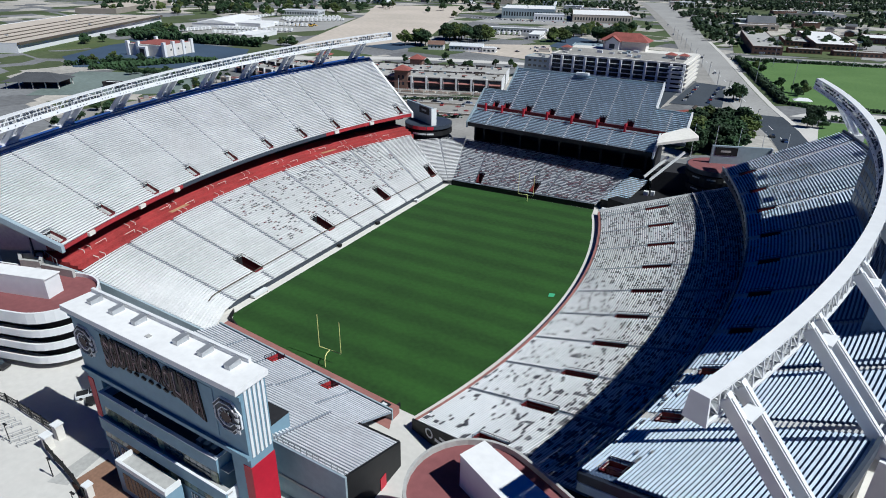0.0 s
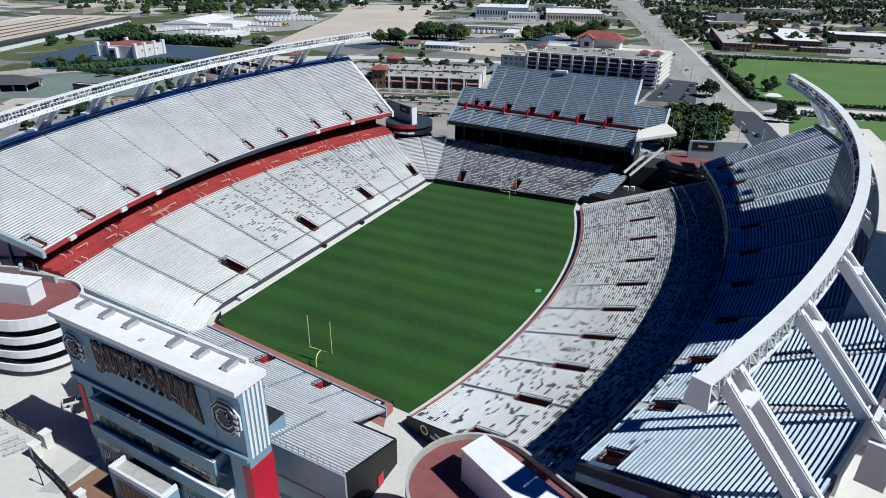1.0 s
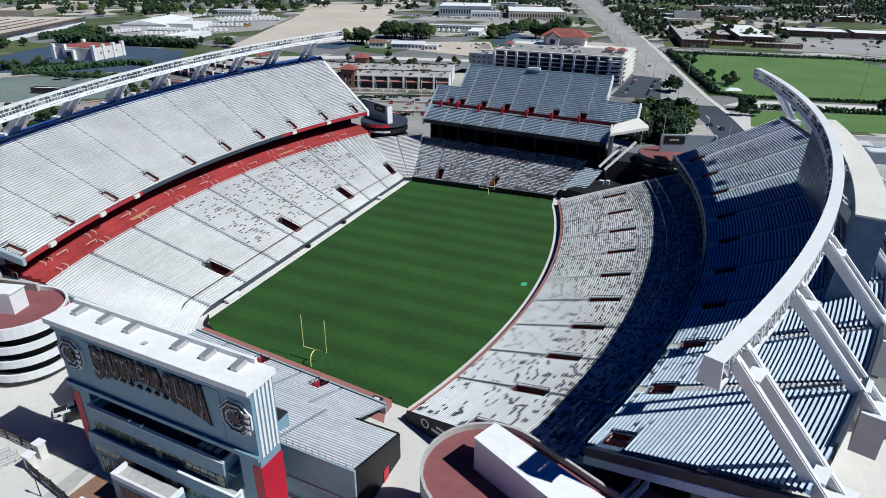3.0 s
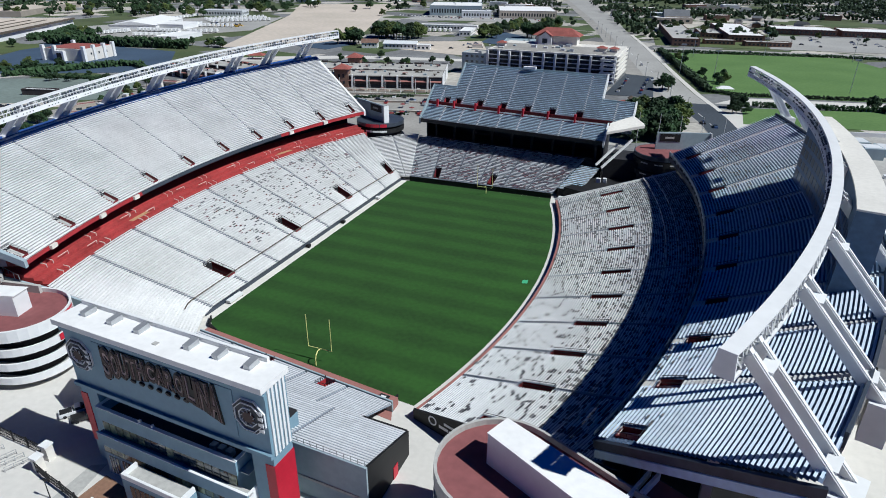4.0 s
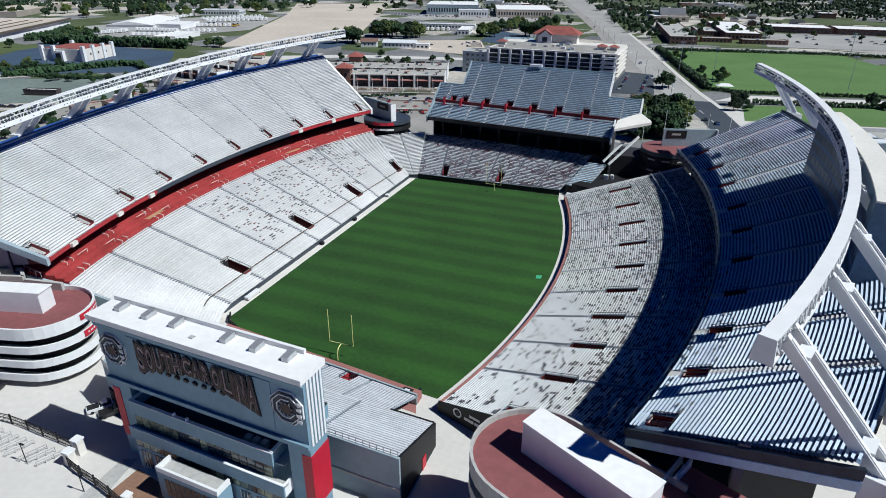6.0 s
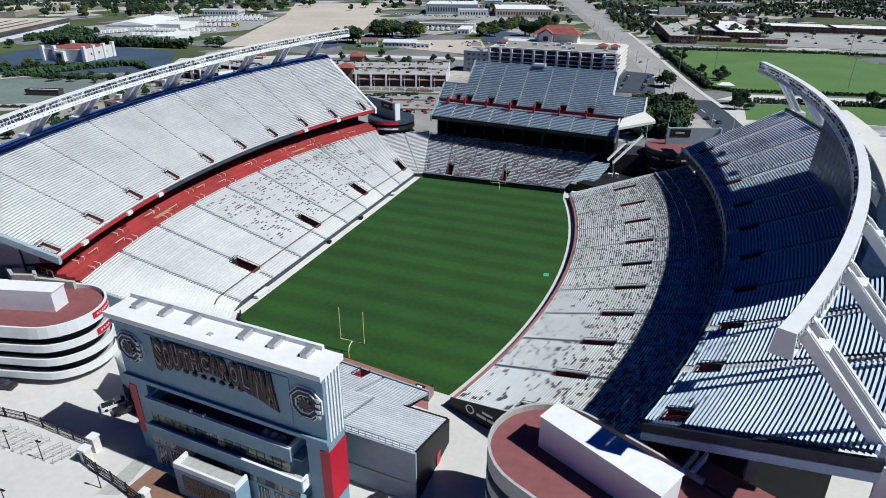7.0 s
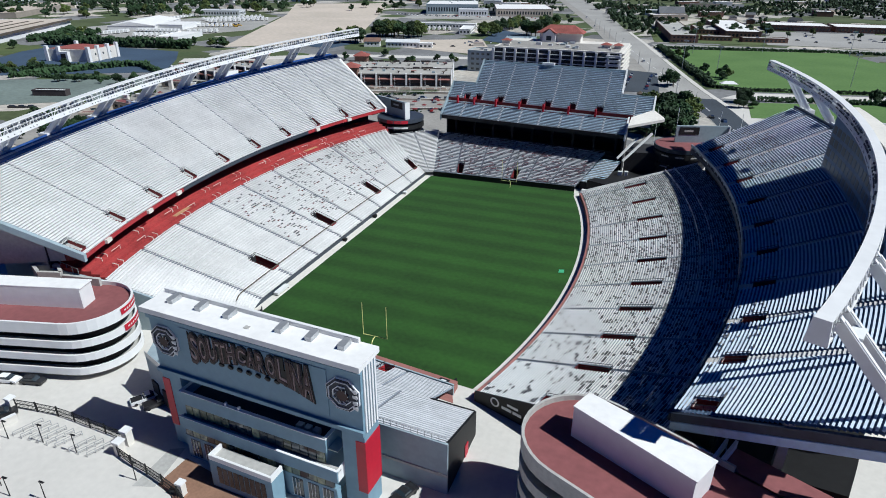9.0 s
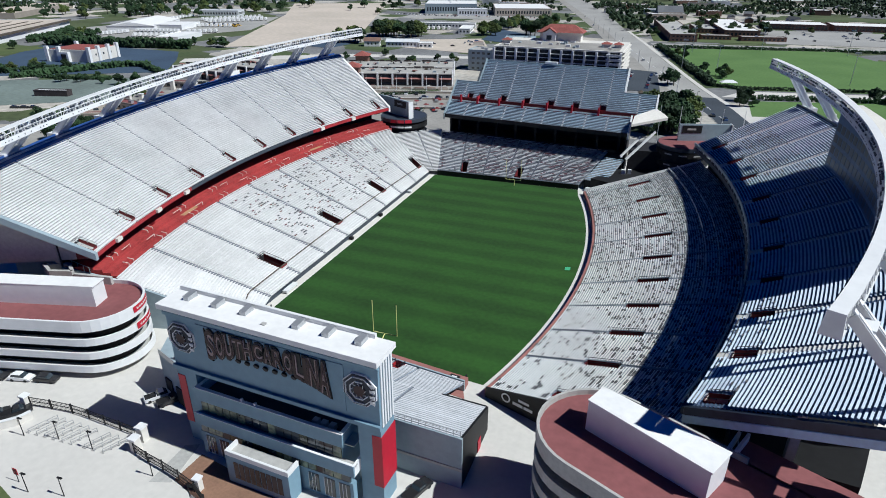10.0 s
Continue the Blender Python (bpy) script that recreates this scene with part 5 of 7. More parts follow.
# corner towers at the far end
def far_tower(cx, cy, r, z_roof, label, panel, z1, s0=0.06, roof=ROOF_RED):
    out = [(cx + r * math.cos(6.2832 * i / 28), cy + r * math.sin(6.2832 * i / 28)) for i in range(28)]
    top = thing("corner_tower", (cx, cy, 0), label, "corner tower", "corner towers")
    part("core", Shape().prism([(cx + (x - cx) * 0.9, cy + (y - cy) * 0.9) for x, y in out], 0, z_roof - 0.2), DARK, top)
    for z in (3.6, 7.6, 11.6):
        part("ramp_band", Shape().prism(out, z, z + 1.7), BLACK, top, "dark ramp parapet band")
        for k in range(3):
            a = radians(-130 + 32 * k)
            part("band_sign", Shape().beam((cx + (r + 0.05) * math.cos(a), cy + (r + 0.05) * math.sin(a), z + 0.9), (cx + (r + 0.05) * math.cos(a + 0.3), cy + (r + 0.05) * math.sin(a + 0.3), z + 0.9), 0.1, 0.45), CONCRETE, top, "pale lettering bar")
    part("roof_band", Shape().prism(out, z_roof - 1.4, z_roof), NAVY, top, "dark roof edge")
    part("roof_deck", Shape().prism([(cx + (x - cx) * 0.96, cy + (y - cy) * 0.96) for x, y in out], z_roof, z_roof + 0.06), roof, top, "roof deck")
    (x0, y0), (x1, y1) = panel
    scr = part("screen_wall", Shape().beam((x0, y0, (z_roof + z1) / 2), (x1, y1, (z_roof + z1) / 2), 0.8, z1 - z_roof), GREY_PANEL, top, "grey screen wall")
    part("screen_end", Shape().beam((x1, y1, (z_roof + z1) / 2), (x1 + (x1 - x0) * 0.02, y1 + (y1 - y0) * 0.02, (z_roof + z1) / 2), 2.4, z1 - z_roof), WHITE, scr, "white end of the screen wall")
    d = Vector((x1 - x0, y1 - y0, 0))
    n = Vector((d.y, -d.x, 0)).normalized() * 0.46
    a, b = Vector((x0, y0, z1 - 1.9)) + d * s0 + n, Vector((x0, y0, z1 - 1.9)) + d * (s0 + 0.38) + n
    sc = part("screen", Shape().beam(a, b, 0.1, 2.8), BLACK, scr, "black screen")
    part("screen_lettering", Shape().beam(a.lerp(b, 0.25) + n * 0.15, a.lerp(b, 0.7) + n * 0.15, 0.05, 0.7), CONCRETE, sc, "grey bar of lettering")
    return top


far_tower(57.0, 84.5, 9.5, 15.2, "round dark corner tower with a garnet roof and screen", ((54.5, 86.5), (72.5, 92.5)), 21.5)
lt = far_tower(-57.5, 86.0, 10.0, 15.6, "round dark corner tower with a curved screen wall", ((-70.5, 90.5), (-52.0, 80.5)), 22.6, 0.5, NAVY)
for a0 in (-100, -82, -64):
    p, q = [(-57.5 + 10.1 * math.cos(radians(a)), 86.0 + 10.1 * math.sin(radians(a))) for a in (a0, a0 + 16)]
    part("roof_banner", Shape().beam((*p, 14.9), (*q, 14.9), 0.1, 1.3), RED, lt, "garnet banner on the roof edge")
    part("band_lettering", Shape().beam((*p, 12.5), (*q, 12.5), 0.1, 0.7), WHITE, lt, "white bar of lettering")
for k in range(5):
    x = 47 + 7.5 * k
    fp = thing("flag_pole", (x, 97.0, 0), "slender white flag pole without a flag", "flag pole", "flag poles")
    part("pole", Shape().tube((x, 97.0, 0), (x, 97.0, 26), 0.14, 0.08), WHITE, fp)


# ---- small builders for the town ----
def rot(cx, cy, x, y, deg):
    c, s = math.cos(radians(deg)), math.sin(radians(deg))
    return (cx + x * c - y * s, cy + x * s + y * c)


def rect(cx, cy, w, d, deg):
    return [rot(cx, cy, x, y, deg) for x, y in ((-w / 2, -d / 2), (w / 2, -d / 2), (w / 2, d / 2), (-w / 2, d / 2))]


def window_row(parent, cx, cy, w, d, deg, z, h, step, width, mat=None, sides="fr", inset=0.04):
    """Windows along the front (f), right (r) and left (l) walls of a box."""
    runs = {"f": (w, 0), "r": (d, 90), "l": (d, -90)}
    for s in sides:
        length, extra = runs[s]
        off = {"f": d / 2, "r": w / 2, "l": w / 2}[s]
        n = int((length - 1.0) / step)
        for k in range(n):
            x = -length / 2 + (length - (n - 1) * step) / 2 + k * step
            q = [rot(cx, cy, px, py, deg + extra) for px, py in ((x - width / 2, -off - inset), (x + width / 2, -off - inset), (x + width / 2, -off + 0.1), (x - width / 2, -off + 0.1))]
            part("window", Shape().prism(q, z, z + h), mat or GLASS, parent)


def flat_building(label, cx, cy, w, d, h, deg=0.0, wall=BUFF, roof=METAL_ROOF, floors=1, step=4.0, units=2, windows=True, name="building", group=""):
    b = thing(name, (cx, cy, 0), label, "building", group)
    part("wall", Shape().prism(rect(cx, cy, w, d, deg), 0, h), wall, b)
    part("roof", Shape().prism(rect(cx, cy, w - 0.8, d - 0.8, deg), h, h + 0.1), roof, b)
    o, i = rect(cx, cy, w + 0.2, d + 0.2, deg), rect(cx, cy, w - 0.8, d - 0.8, deg)
    sh = Shape()
    for k in range(4):
        sh.prism([o[k], o[(k + 1) % 4], i[(k + 1) % 4], i[k]], h - 0.1, h + 0.6)
    part("parapet", sh, wall, b)
    if windows:
        for f in range(floors):
            fh = h / floors
            window_row(b, cx, cy, w, d, deg, f * fh + fh * 0.28, fh * 0.42, step, step * 0.55)
    rng = random.Random(int(cx * 7 + cy))
    for _ in range(units):
        ux, uy = rng.uniform(-0.35, 0.35) * w, rng.uniform(-0.3, 0.3) * d
        px, py = rot(cx, cy, ux, uy, deg)
        part("roof_unit", Shape().prism(rect(px, py, 2.4, 1.8, deg), h + 0.1, h + 1.5), STEEL, b)
    return b


def gable_building(label, cx, cy, w, d, h, rise_, deg=0.0, wall=BUFF, roof=SHINGLE, windows=True, name="house", group=""):
    b = thing(name, (cx, cy, 0), label, "house" if name == "house" else "building", group)
    part("wall", Shape().prism(rect(cx, cy, w, d, deg), 0, h), wall, b)
    sh = Shape()
    e = 0.6
    a = [rot(cx, cy, x, y, deg) for x, y in ((-w / 2 - e, -d / 2 - e), (w / 2 + e, -d / 2 - e), (w / 2 + e, d / 2 + e), (-w / 2 - e, d / 2 + e))]
    r0, r1 = rot(cx, cy, -w / 2 - e, 0, deg), rot(cx, cy, w / 2 + e, 0, deg)
    z0, z1 = h - 0.15, h + rise_
    sh.face((*a[0], z0), (*a[1], z0), (*r1, z1), (*r0, z1))
    sh.face((*a[2], z0), (*a[3], z0), (*r0, z1), (*r1, z1))
    sh.face((*a[3], z0), (*a[0], z0), (*r0, z1))
    sh.face((*a[1], z0), (*a[2], z0), (*r1, z1))
    sh.face((*a[3], z0), (*a[2], z0), (*a[1], z0), (*a[0], z0))
    part("roof", sh, roof, b)
    if windows:
        window_row(b, cx, cy, w, d, deg, h * 0.35, h * 0.38, 3.6 if group == "" else 6.0, 1.3 if group == "" else 2.2)
    return b


def hip_roof(shape, cx, cy, w, d, z, rise_, deg=0.0):
    a = rect(cx, cy, w, d, deg)
    k = max(0.0, (w - d) / 2)
    r0, r1 = rot(cx, cy, -k, 0, deg), rot(cx, cy, k, 0, deg)
    shape.face((*a[0], z), (*a[1], z), (*r1, z + rise_), (*r0, z + rise_))
    shape.face((*a[2], z), (*a[3], z), (*r0, z + rise_), (*r1, z + rise_))
    shape.face((*a[3], z), (*a[0], z), (*r0, z + rise_))
    shape.face((*a[1], z), (*a[2], z), (*r1, z + rise_))
    shape.face((*a[3], z), (*a[2], z), (*a[1], z), (*a[0], z))
    return shape


def clump(shape, rng, c, r):
    """A small faceted tuft of leaves."""
    k = len(shape.v)
    ax = [Vector((rng.gauss(0, 1), rng.gauss(0, 1), rng.gauss(0, 1))).normalized() for _ in range(1)][0]
    t = ax.orthogonal().normalized()
    u = ax.cross(t)
    pts = [ax, t, u, -t, -u, -ax]
    shape.v += [tuple(Vector(c) + p * (r * rng.uniform(0.6, 1.3))) for p in pts]
    shape.f += [(k, k + 1, k + 2), (k, k + 2, k + 3), (k, k + 3, k + 4), (k, k + 4, k + 1), (k + 5, k + 2, k + 1), (k + 5, k + 3, k + 2), (k + 5, k + 4, k + 3), (k + 5, k + 1, k + 4)]


def make_tree(seed, label):
    """A tree about 10 m tall standing on the origin."""
    rng = random.Random(seed)
    t = thing("tree", (0, 0, 0), label, "tree", "trees")
    sh = Shape().tube((0, 0, 0), (0.1, 0.1, 3.6), 0.30, 0.20, 7)
    lobes = []
    for k in range(rng.randint(6, 8)):
        a = 6.2832 * k / 7 + rng.uniform(-0.4, 0.4)
        r, z = rng.uniform(1.4, 3.0), rng.uniform(3.2, 7.6)
        lobes.append((r * math.cos(a), r * math.sin(a), z, rng.uniform(1.6, 2.3)))
        sh.tube((0.1, 0.1, 3.0), (r * math.cos(a) * 0.8, r * math.sin(a) * 0.8, z - 0.5), 0.13, 0.05, 5)
    lobes.append((0, 0, 8.4, 1.7))
    part("trunk", sh, BARK, t)
    cr = Shape()
    for x, y, z, r in lobes:
        for _ in range(58):
            d = Vector((rng.gauss(0, 1), rng.gauss(0, 1), rng.gauss(0, 1))).normalized() * (r * rng.uniform(0.45, 1.12))
            clump(cr, rng, (x + d.x, y + d.y, z + d.z * 0.85), rng.uniform(0.36, 0.78))
    part("crown", cr, LEAF_LIGHT if seed == 2 else LEAF, t)
    return t


TREES = [make_tree(k, lab) for k, lab in enumerate(("broad green street tree with an uneven crown", "dark green shade tree beside a lot", "rounded yellow-green street tree with a dense crown", "leafy green tree with gaps in its crown"))]
placed = [False] * len(TREES)


def tree(x, y, h, rng=random.Random(5)):
    k = rng.randrange(len(TREES))
    s = h / 10.0
    m = pose(x, y, -0.06, 0, 0, rng.uniform(0, 360)) @ Matrix.Diagonal((s * rng.uniform(0.9, 1.2), s * rng.uniform(0.9, 1.2), s, 1))
    if not placed[k]:
        placed[k] = True
        TREES[k].matrix_basis = m
        return TREES[k]
    o = TREES[k].copy()
    scene.collection.objects.link(o)
    o.matrix_basis = m
    for c in TREES[k].children:
        q = c.copy()
        scene.collection.objects.link(q)
        q.parent = o
    return o


def bush_row(label, pts, w, h, name="hedge", thick=10):
    rng = random.Random(int(pts[0][0]))
    hd = thing(name, (*pts[0], 0), label, "hedge")
    sh = Shape()
    for a, b in zip(pts, pts[1:]):
        L = math.dist(a, b)
        n = int(L / (w * 0.55)) + 1
        for k in range(n):
            f = k / n
            x, y = a[0] + (b[0] - a[0]) * f, a[1] + (b[1] - a[1]) * f
            for _ in range(thick):
                clump(sh, rng, (x + rng.uniform(-w, w) * 0.42, y + rng.uniform(-w, w) * 0.42, h * rng.uniform(0.1, 0.95)), w * rng.uniform(0.18, 0.34))
    part("foliage", sh, LEAF, hd)


CAR_PAINTS = [material("car paint " + n, c, 0.3, spec=0.6, vary=0.03) for n, c in (("white", (0.75, 0.75, 0.75)), ("black", (0.02, 0.02, 0.022)), ("silver", (0.42, 0.43, 0.45)), ("blue", (0.05, 0.09, 0.22)), ("red", (0.30, 0.03, 0.03)))]


def make_car(paint, word, pickup=False):
    t = thing("pickup_truck" if pickup else "car", (0, 0, 0), "parked " + word + (" pickup truck with an open bed" if pickup else " car with dark windows"), "car", "parked cars")
    L, W = (5.6, 1.95) if pickup else (4.6, 1.8)
    prof = [(-L / 2, 0.35), (L / 2, 0.35), (L / 2, 0.75), (L / 2 - 0.9, 0.98), (-L / 2 + 0.1, 1.02), (-L / 2, 0.8)]
    part("body", Shape().ribbon([[(x, -W / 2, z) for x, z in prof], [(x, W / 2, z) for x, z in prof]]), paint, t)
    x0, x1 = (-0.5, 1.5) if pickup else (-1.7, 1.1)
    cab = [(x0, 1.0), (x1, 1.0), (x1 - 0.6, 1.5), (x0 + 0.35, 1.52)]
    part("window_band", Shape().ribbon([[(x, -W / 2 + 0.12, z) for x, z in cab], [(x, W / 2 - 0.12, z) for x, z in cab]]), GLASS, t)
    part("roof", Shape().box(x0 + 0.4, x1 - 0.65, -W / 2 + 0.2, W / 2 - 0.2, 1.524, 1.58), paint, t)
    if pickup:
        part("bed", Shape().box(-L / 2 + 0.2, -0.6, -W / 2 + 0.15, W / 2 - 0.15, 1.024, 1.05), BLACK, t)
    for x in (-L / 2 + 0.9, L / 2 - 0.9):
        for y in (-W / 2 + 0.08, W / 2 - 0.08):
            part("wheel", Shape().tube((x, y - 0.1, 0.33), (x, y + 0.1, 0.33), 0.33, n=10), TYRE, t)
    return t


CARS = [make_car(CAR_PAINTS[0], "white"), make_car(CAR_PAINTS[1], "black"), make_car(CAR_PAINTS[2], "silver"),
        make_car(CAR_PAINTS[0], "white", True), make_car(CAR_PAINTS[1], "black", True)]


def make_far_car(paint, word):
    t = thing("car", (0, 0, 0), "distant parked " + word + " car in a lot", "car", "distant cars")
    prof = [(-2.3, 0.0), (2.3, 0.0), (2.3, 0.75), (1.4, 0.98), (-2.2, 1.02), (-2.3, 0.8)]
    part("body", Shape().ribbon([[(x, -0.9, z) for x, z in prof], [(x, 0.9, z) for x, z in prof]]), paint, t)
    cab = [(-1.7, 1.0), (1.1, 1.0), (0.5, 1.5), (-1.35, 1.52)]
    part("cabin", Shape().ribbon([[(x, -0.78, z) for x, z in cab], [(x, 0.78, z) for x, z in cab]]), GLASS, t)
    return t


FAR_CARS = [make_far_car(p, w) for p, w in zip(CAR_PAINTS, ("white", "black", "silver", "dark blue", "red"))]


def make_truck():
    t = thing("box_truck", (0, 0, 0), "white box truck parked in a depot yard", "truck", "box trucks")
    part("cargo_box", Shape().box(-7.6, 1.6, -1.3, 1.3, 0.9, 3.9), WHITE, t)
    part("cab", Shape().prism([(1.7, -1.1), (3.6, -1.1), (3.6, 1.1), (1.7, 1.1)], 0.5, [2.6, 1.7, 1.7, 2.6]), WHITE, t)
    part("windscreen", Shape().prism([(2.5, -1.0), (3.3, -1.0), (3.3, 1.0), (2.5, 1.0)], [2.25, 1.88, 1.88, 2.25], [2.32, 1.95, 1.95, 2.32]), GLASS, t)
    for x in (-5.8, 2.6):
        for y in (0.0,):
            part("axle", Shape().tube((x, -1.2, 0.48), (x, 1.2, 0.48), 0.48, n=10), TYRE, t)
    return t


TRUCK = make_truck()
used = set()


def put(ob, x, y, deg, z=0.0):
    m = pose(x, y, z, 0, 0, deg)
    if ob.name not in used:
        used.add(ob.name)
        ob.matrix_basis = m
        return ob
    return copy_thing(ob, m)


patches = []


def ground_patch(name, label, pts, mat, z=0.0, category="pavement"):
    """A paved or planted area; each lies 4 mm above the one before it."""
    patches.append(name)
    return structure(name, Shape().prism(pts, -0.5, z + 0.004 * len(patches)), mat, label, category)


def lamp_post(x, y, h, heads=1, label="slender dark lamp post with a single head"):
    t = thing("lamp_post", (x, y, 0), label, "lamp post", "lamp posts")
    part("pole", Shape().tube((x, y, -0.1), (x, y, h), 0.09 if h < 9 else 0.22, 0.06 if h < 9 else 0.14), BLACK if h < 9 else STEEL, t)
    if heads == 1:
        part("head", Shape().beam((x - 0.1, y, h), (x + 0.9, y, h + 0.05), 0.3, 0.14), BLACK, t)
    else:
        for k in range(heads):
            part("head", Shape().box(x - 1.9 + k * 3.8 / heads, x - 1.1 + k * 3.8 / heads, y - 0.3, y + 0.3, h - 0.2, h + 0.7), STEEL, t)
        part("crossarm", Shape().box(x - 2, x + 2, y - 0.1, y + 0.1, h - 0.45, h - 0.2), STEEL, t)


# ---- plaza ----
ground_patch("plaza_lawn", "corner of green lawn beside the plaza", [(-75, -125), (-33.5, -125), (-34.5, -114.5), (-41, -112.6), (-60, -108)], LAWN, 0.02, "lawn")
ground_patch("brick_walk", "brown brick paving before the entrance", [(-15.7, -101.8), (-6, -104.8), (4, -104.0), (6, -99.0), (-6, -97.2), (-15.3, -95.6)], BRICK_PAVE, 0.02)
ground_patch("paving_band", "pale grey band across the paving", [(-19.2, -103.6), (-15.7, -102.4), (-17.2, -93.8), (-19.5, -94.9)], CONCRETE, 0.024)
ground_patch("paving_band", "pale grey band across the paving", [(-60, -83), (-58, -83), (-75, -100), (-77, -100)], CONCRETE, 0.02)
for pts, lab in (([(-54.1, -96.9), (-49.5, -96.2), (-44.8, -95.7), (-40.7, -95.7), (-36.7, -95.9), (-32.9, -96.0), (-29.1, -96.2)], "black metal panel fence on the plaza"), ([(-26.2, -99.4), (-22.6, -100.2), (-18.8, -100.8), (-14.8, -101.6), (-10.8, -102.6), (-7.5, -104.2), (-5.0, -106.4)], "black metal panel fence on the plaza")):
    fn = thing("metal_fence", (*pts[0], 0), lab, "fence", "plaza fences")
    for a, b in zip(pts, pts[1:]):
        part("post", Shape().beam((*a, 0), (*a, 2.3), 0.22, 0.22), BLACK, fn)
        for z in (0.35, 1.2, 2.05):
            part("rail", Shape().beam((*a, z), (*b, z), 0.1, 0.1), BLACK, fn)
        sh = Shape()
        n = 16
        for k in range(1, n):
            x, y = a[0] + (b[0] - a[0]) * k / n, a[1] + (b[1] - a[1]) * k / n
            sh.beam((x, y, 0.2), (x, y, 2.05), 0.05, 0.05)
        tagged(part("picket_infill", sh, BLACK, fn), kind="stuff")
for x, y, h, w in ((-27.2, -96.4, 2.9, 1.3), (-26.4, -98.8, 2.7, 1.3), (-10.4, -102.0, 2.4, 1.0), (-54.6, -97.2, 2.4, 1.2)):
    pr = thing("gate_pier", (x, y, 0), "cream masonry gate pier with a cap", "pier", "gate piers")
    part("shaft", Shape().box(x - w / 2, x + w / 2, y - w / 2, y + w / 2, 0, h), CREAM, pr)
    part("cap", Shape().box(x - w / 2 - 0.15, x + w / 2 + 0.15, y - w / 2 - 0.15, y + w / 2 + 0.15, h, h + 0.3), WHITE, pr)
pts = [(-50.6, -99.2), (-51.4, -101.4), (-53.4, -103.6), (-57, -105.4)]
wl = thing("curved_wall", (-52, -102, 0), "low curved cream wall with a cap", "wall")
for a, b in zip(pts, pts[1:]):
    part("segment", Shape().beam((*a, 0.8), (*b, 0.8), 0.5, 1.6), CREAM, wl)
    part("cap", Shape().beam((*a, 1.66), (*b, 1.66), 0.65, 0.12), WHITE, wl)
for k in range(9):
    x = -47.5 + 1.9 * k + (1.2 if k > 5 else 0)
    a, b = Vector((x, -102.4 + 0.12 * k, 0)), Vector((x + 1.6, -97.8, 0))
    r = thing("queue_rail", (a.x, a.y, 0), "low galvanised queue rail on the plaza", "rail", "queue rails")
    for z in (0.55, 1.0):
        part("bar", Shape().beam(a + Vector((0, 0, z)), b + Vector((0, 0, z)), 0.07, 0.07), STEEL, r)
    for f in (0.0, 0.33, 0.66, 1.0):
        p = a.lerp(b, f)
        part("post", Shape().beam((p.x, p.y, 0), (p.x, p.y, 1.0), 0.08, 0.08), STEEL, r)
for x, y in ((-47.9, -103.1), (-41.3, -101.6), (-33.8, -101.3), (-35.5, -112.0), (-29.4, -110.6), (-9.5, -104.8), (-19.5, -102.4)):
    lamp_post(x, y, 4.0)
for x, y, d, k in ((-57.2, -101.2, 60, 1), (-54.6, -99.6, 55, 4), (-33.2, -86.3, 55, 3), (-30.0, -86.4, 55, 4), (22.3, -90.2, 70, 4)):
    put(CARS[k], x, y, d)
for k in range(5):
    put(CARS[(1, 0, 1, 2, 1)[k]], -58 - 5.2 * k, -90.3 - 1.45 * k, 15)
sgn = thing("sign_post", (-38.8, -111.0, 0), "small garnet notice board on a post", "sign")
part("post", Shape().beam((-38.8, -111, 0), (-38.8, -111, 2.6), 0.1, 0.1), BLACK, sgn)
part("board", Shape().beam((-39.3, -111, 2.2), (-38.3, -111, 2.2), 0.08, 1.3), GARNET, sgn)

# ---- roads and lots ----
LOT_BLUE = material("blue-grey asphalt", (0.050, 0.078, 0.125), 0.9, grain=0.6, patch=0.03, vary=0.25)
DARK_BRICK = material("dark brown brick wall", (0.055, 0.045, 0.045), 0.85, grain=2.0, patch=0.2, vary=0.4)
GREEN_LOT = material("weathered green-grey lot", (0.17, 0.205, 0.185), 0.9, grain=0.4, patch=0.03, vary=0.25)
ground_patch("patio", "worn paved patio behind the corner tower", [(-112, 120), (-60, 92), (-36, 108), (-38, 190), (-70, 225), (-215, 140), (-190, 105)], SERVICE, 0.0)
ground_patch("hotel_court", "dark service court before the hotel", [(-60, 190), (10, 190), (10, 302), (-90, 302), (-72, 232)], ASPHALT, 0.0, "lot")
AV_R = [(92, 185), (81, 232), (66, 287), (54, 338), (16, 511), (-14, 638), (-63, 877), (-150, 1216), (-190, 1400)]
AV_L = [(76, 179), (70, 205), (51, 261), (36, 318), (11, 426), (-35, 627), (-97, 859), (-203, 1250), (-250, 1400)]
ground_patch("avenue_verge", "dusty verge beside the avenue", [(x - 13, y) for x, y in AV_L[1:]][::-1] + AV_L[1:], SERVICE, 0.0)
ground_patch("avenue", "wide worn avenue running away from the stadium", AV_R + AV_L[::-1], ASPHALT_PALE, 0.0, "road")
ground_patch("avenue_walk", "pale walk beside the avenue", [(x + 0.5, y) for x, y in AV_R[:6]] + [(x + 4.0, y) for x, y in AV_R[:6]][::-1], PLAZA, 0.01)
ground_patch("near_crossing", "dark asphalt crossing beside the stadium", [(76, 100), (112, 100), (92, 185), (83.5, 226), (75, 258), (55, 256), (71, 204), (76, 179)], ASPHALT, 0.02, "road")
ground_patch("corner_walk", "pale stepped walk at the street corner", [(113, 120), (122, 124), (108, 200), (92, 240), (83, 236), (93, 190)], PLAZA, 0.02)
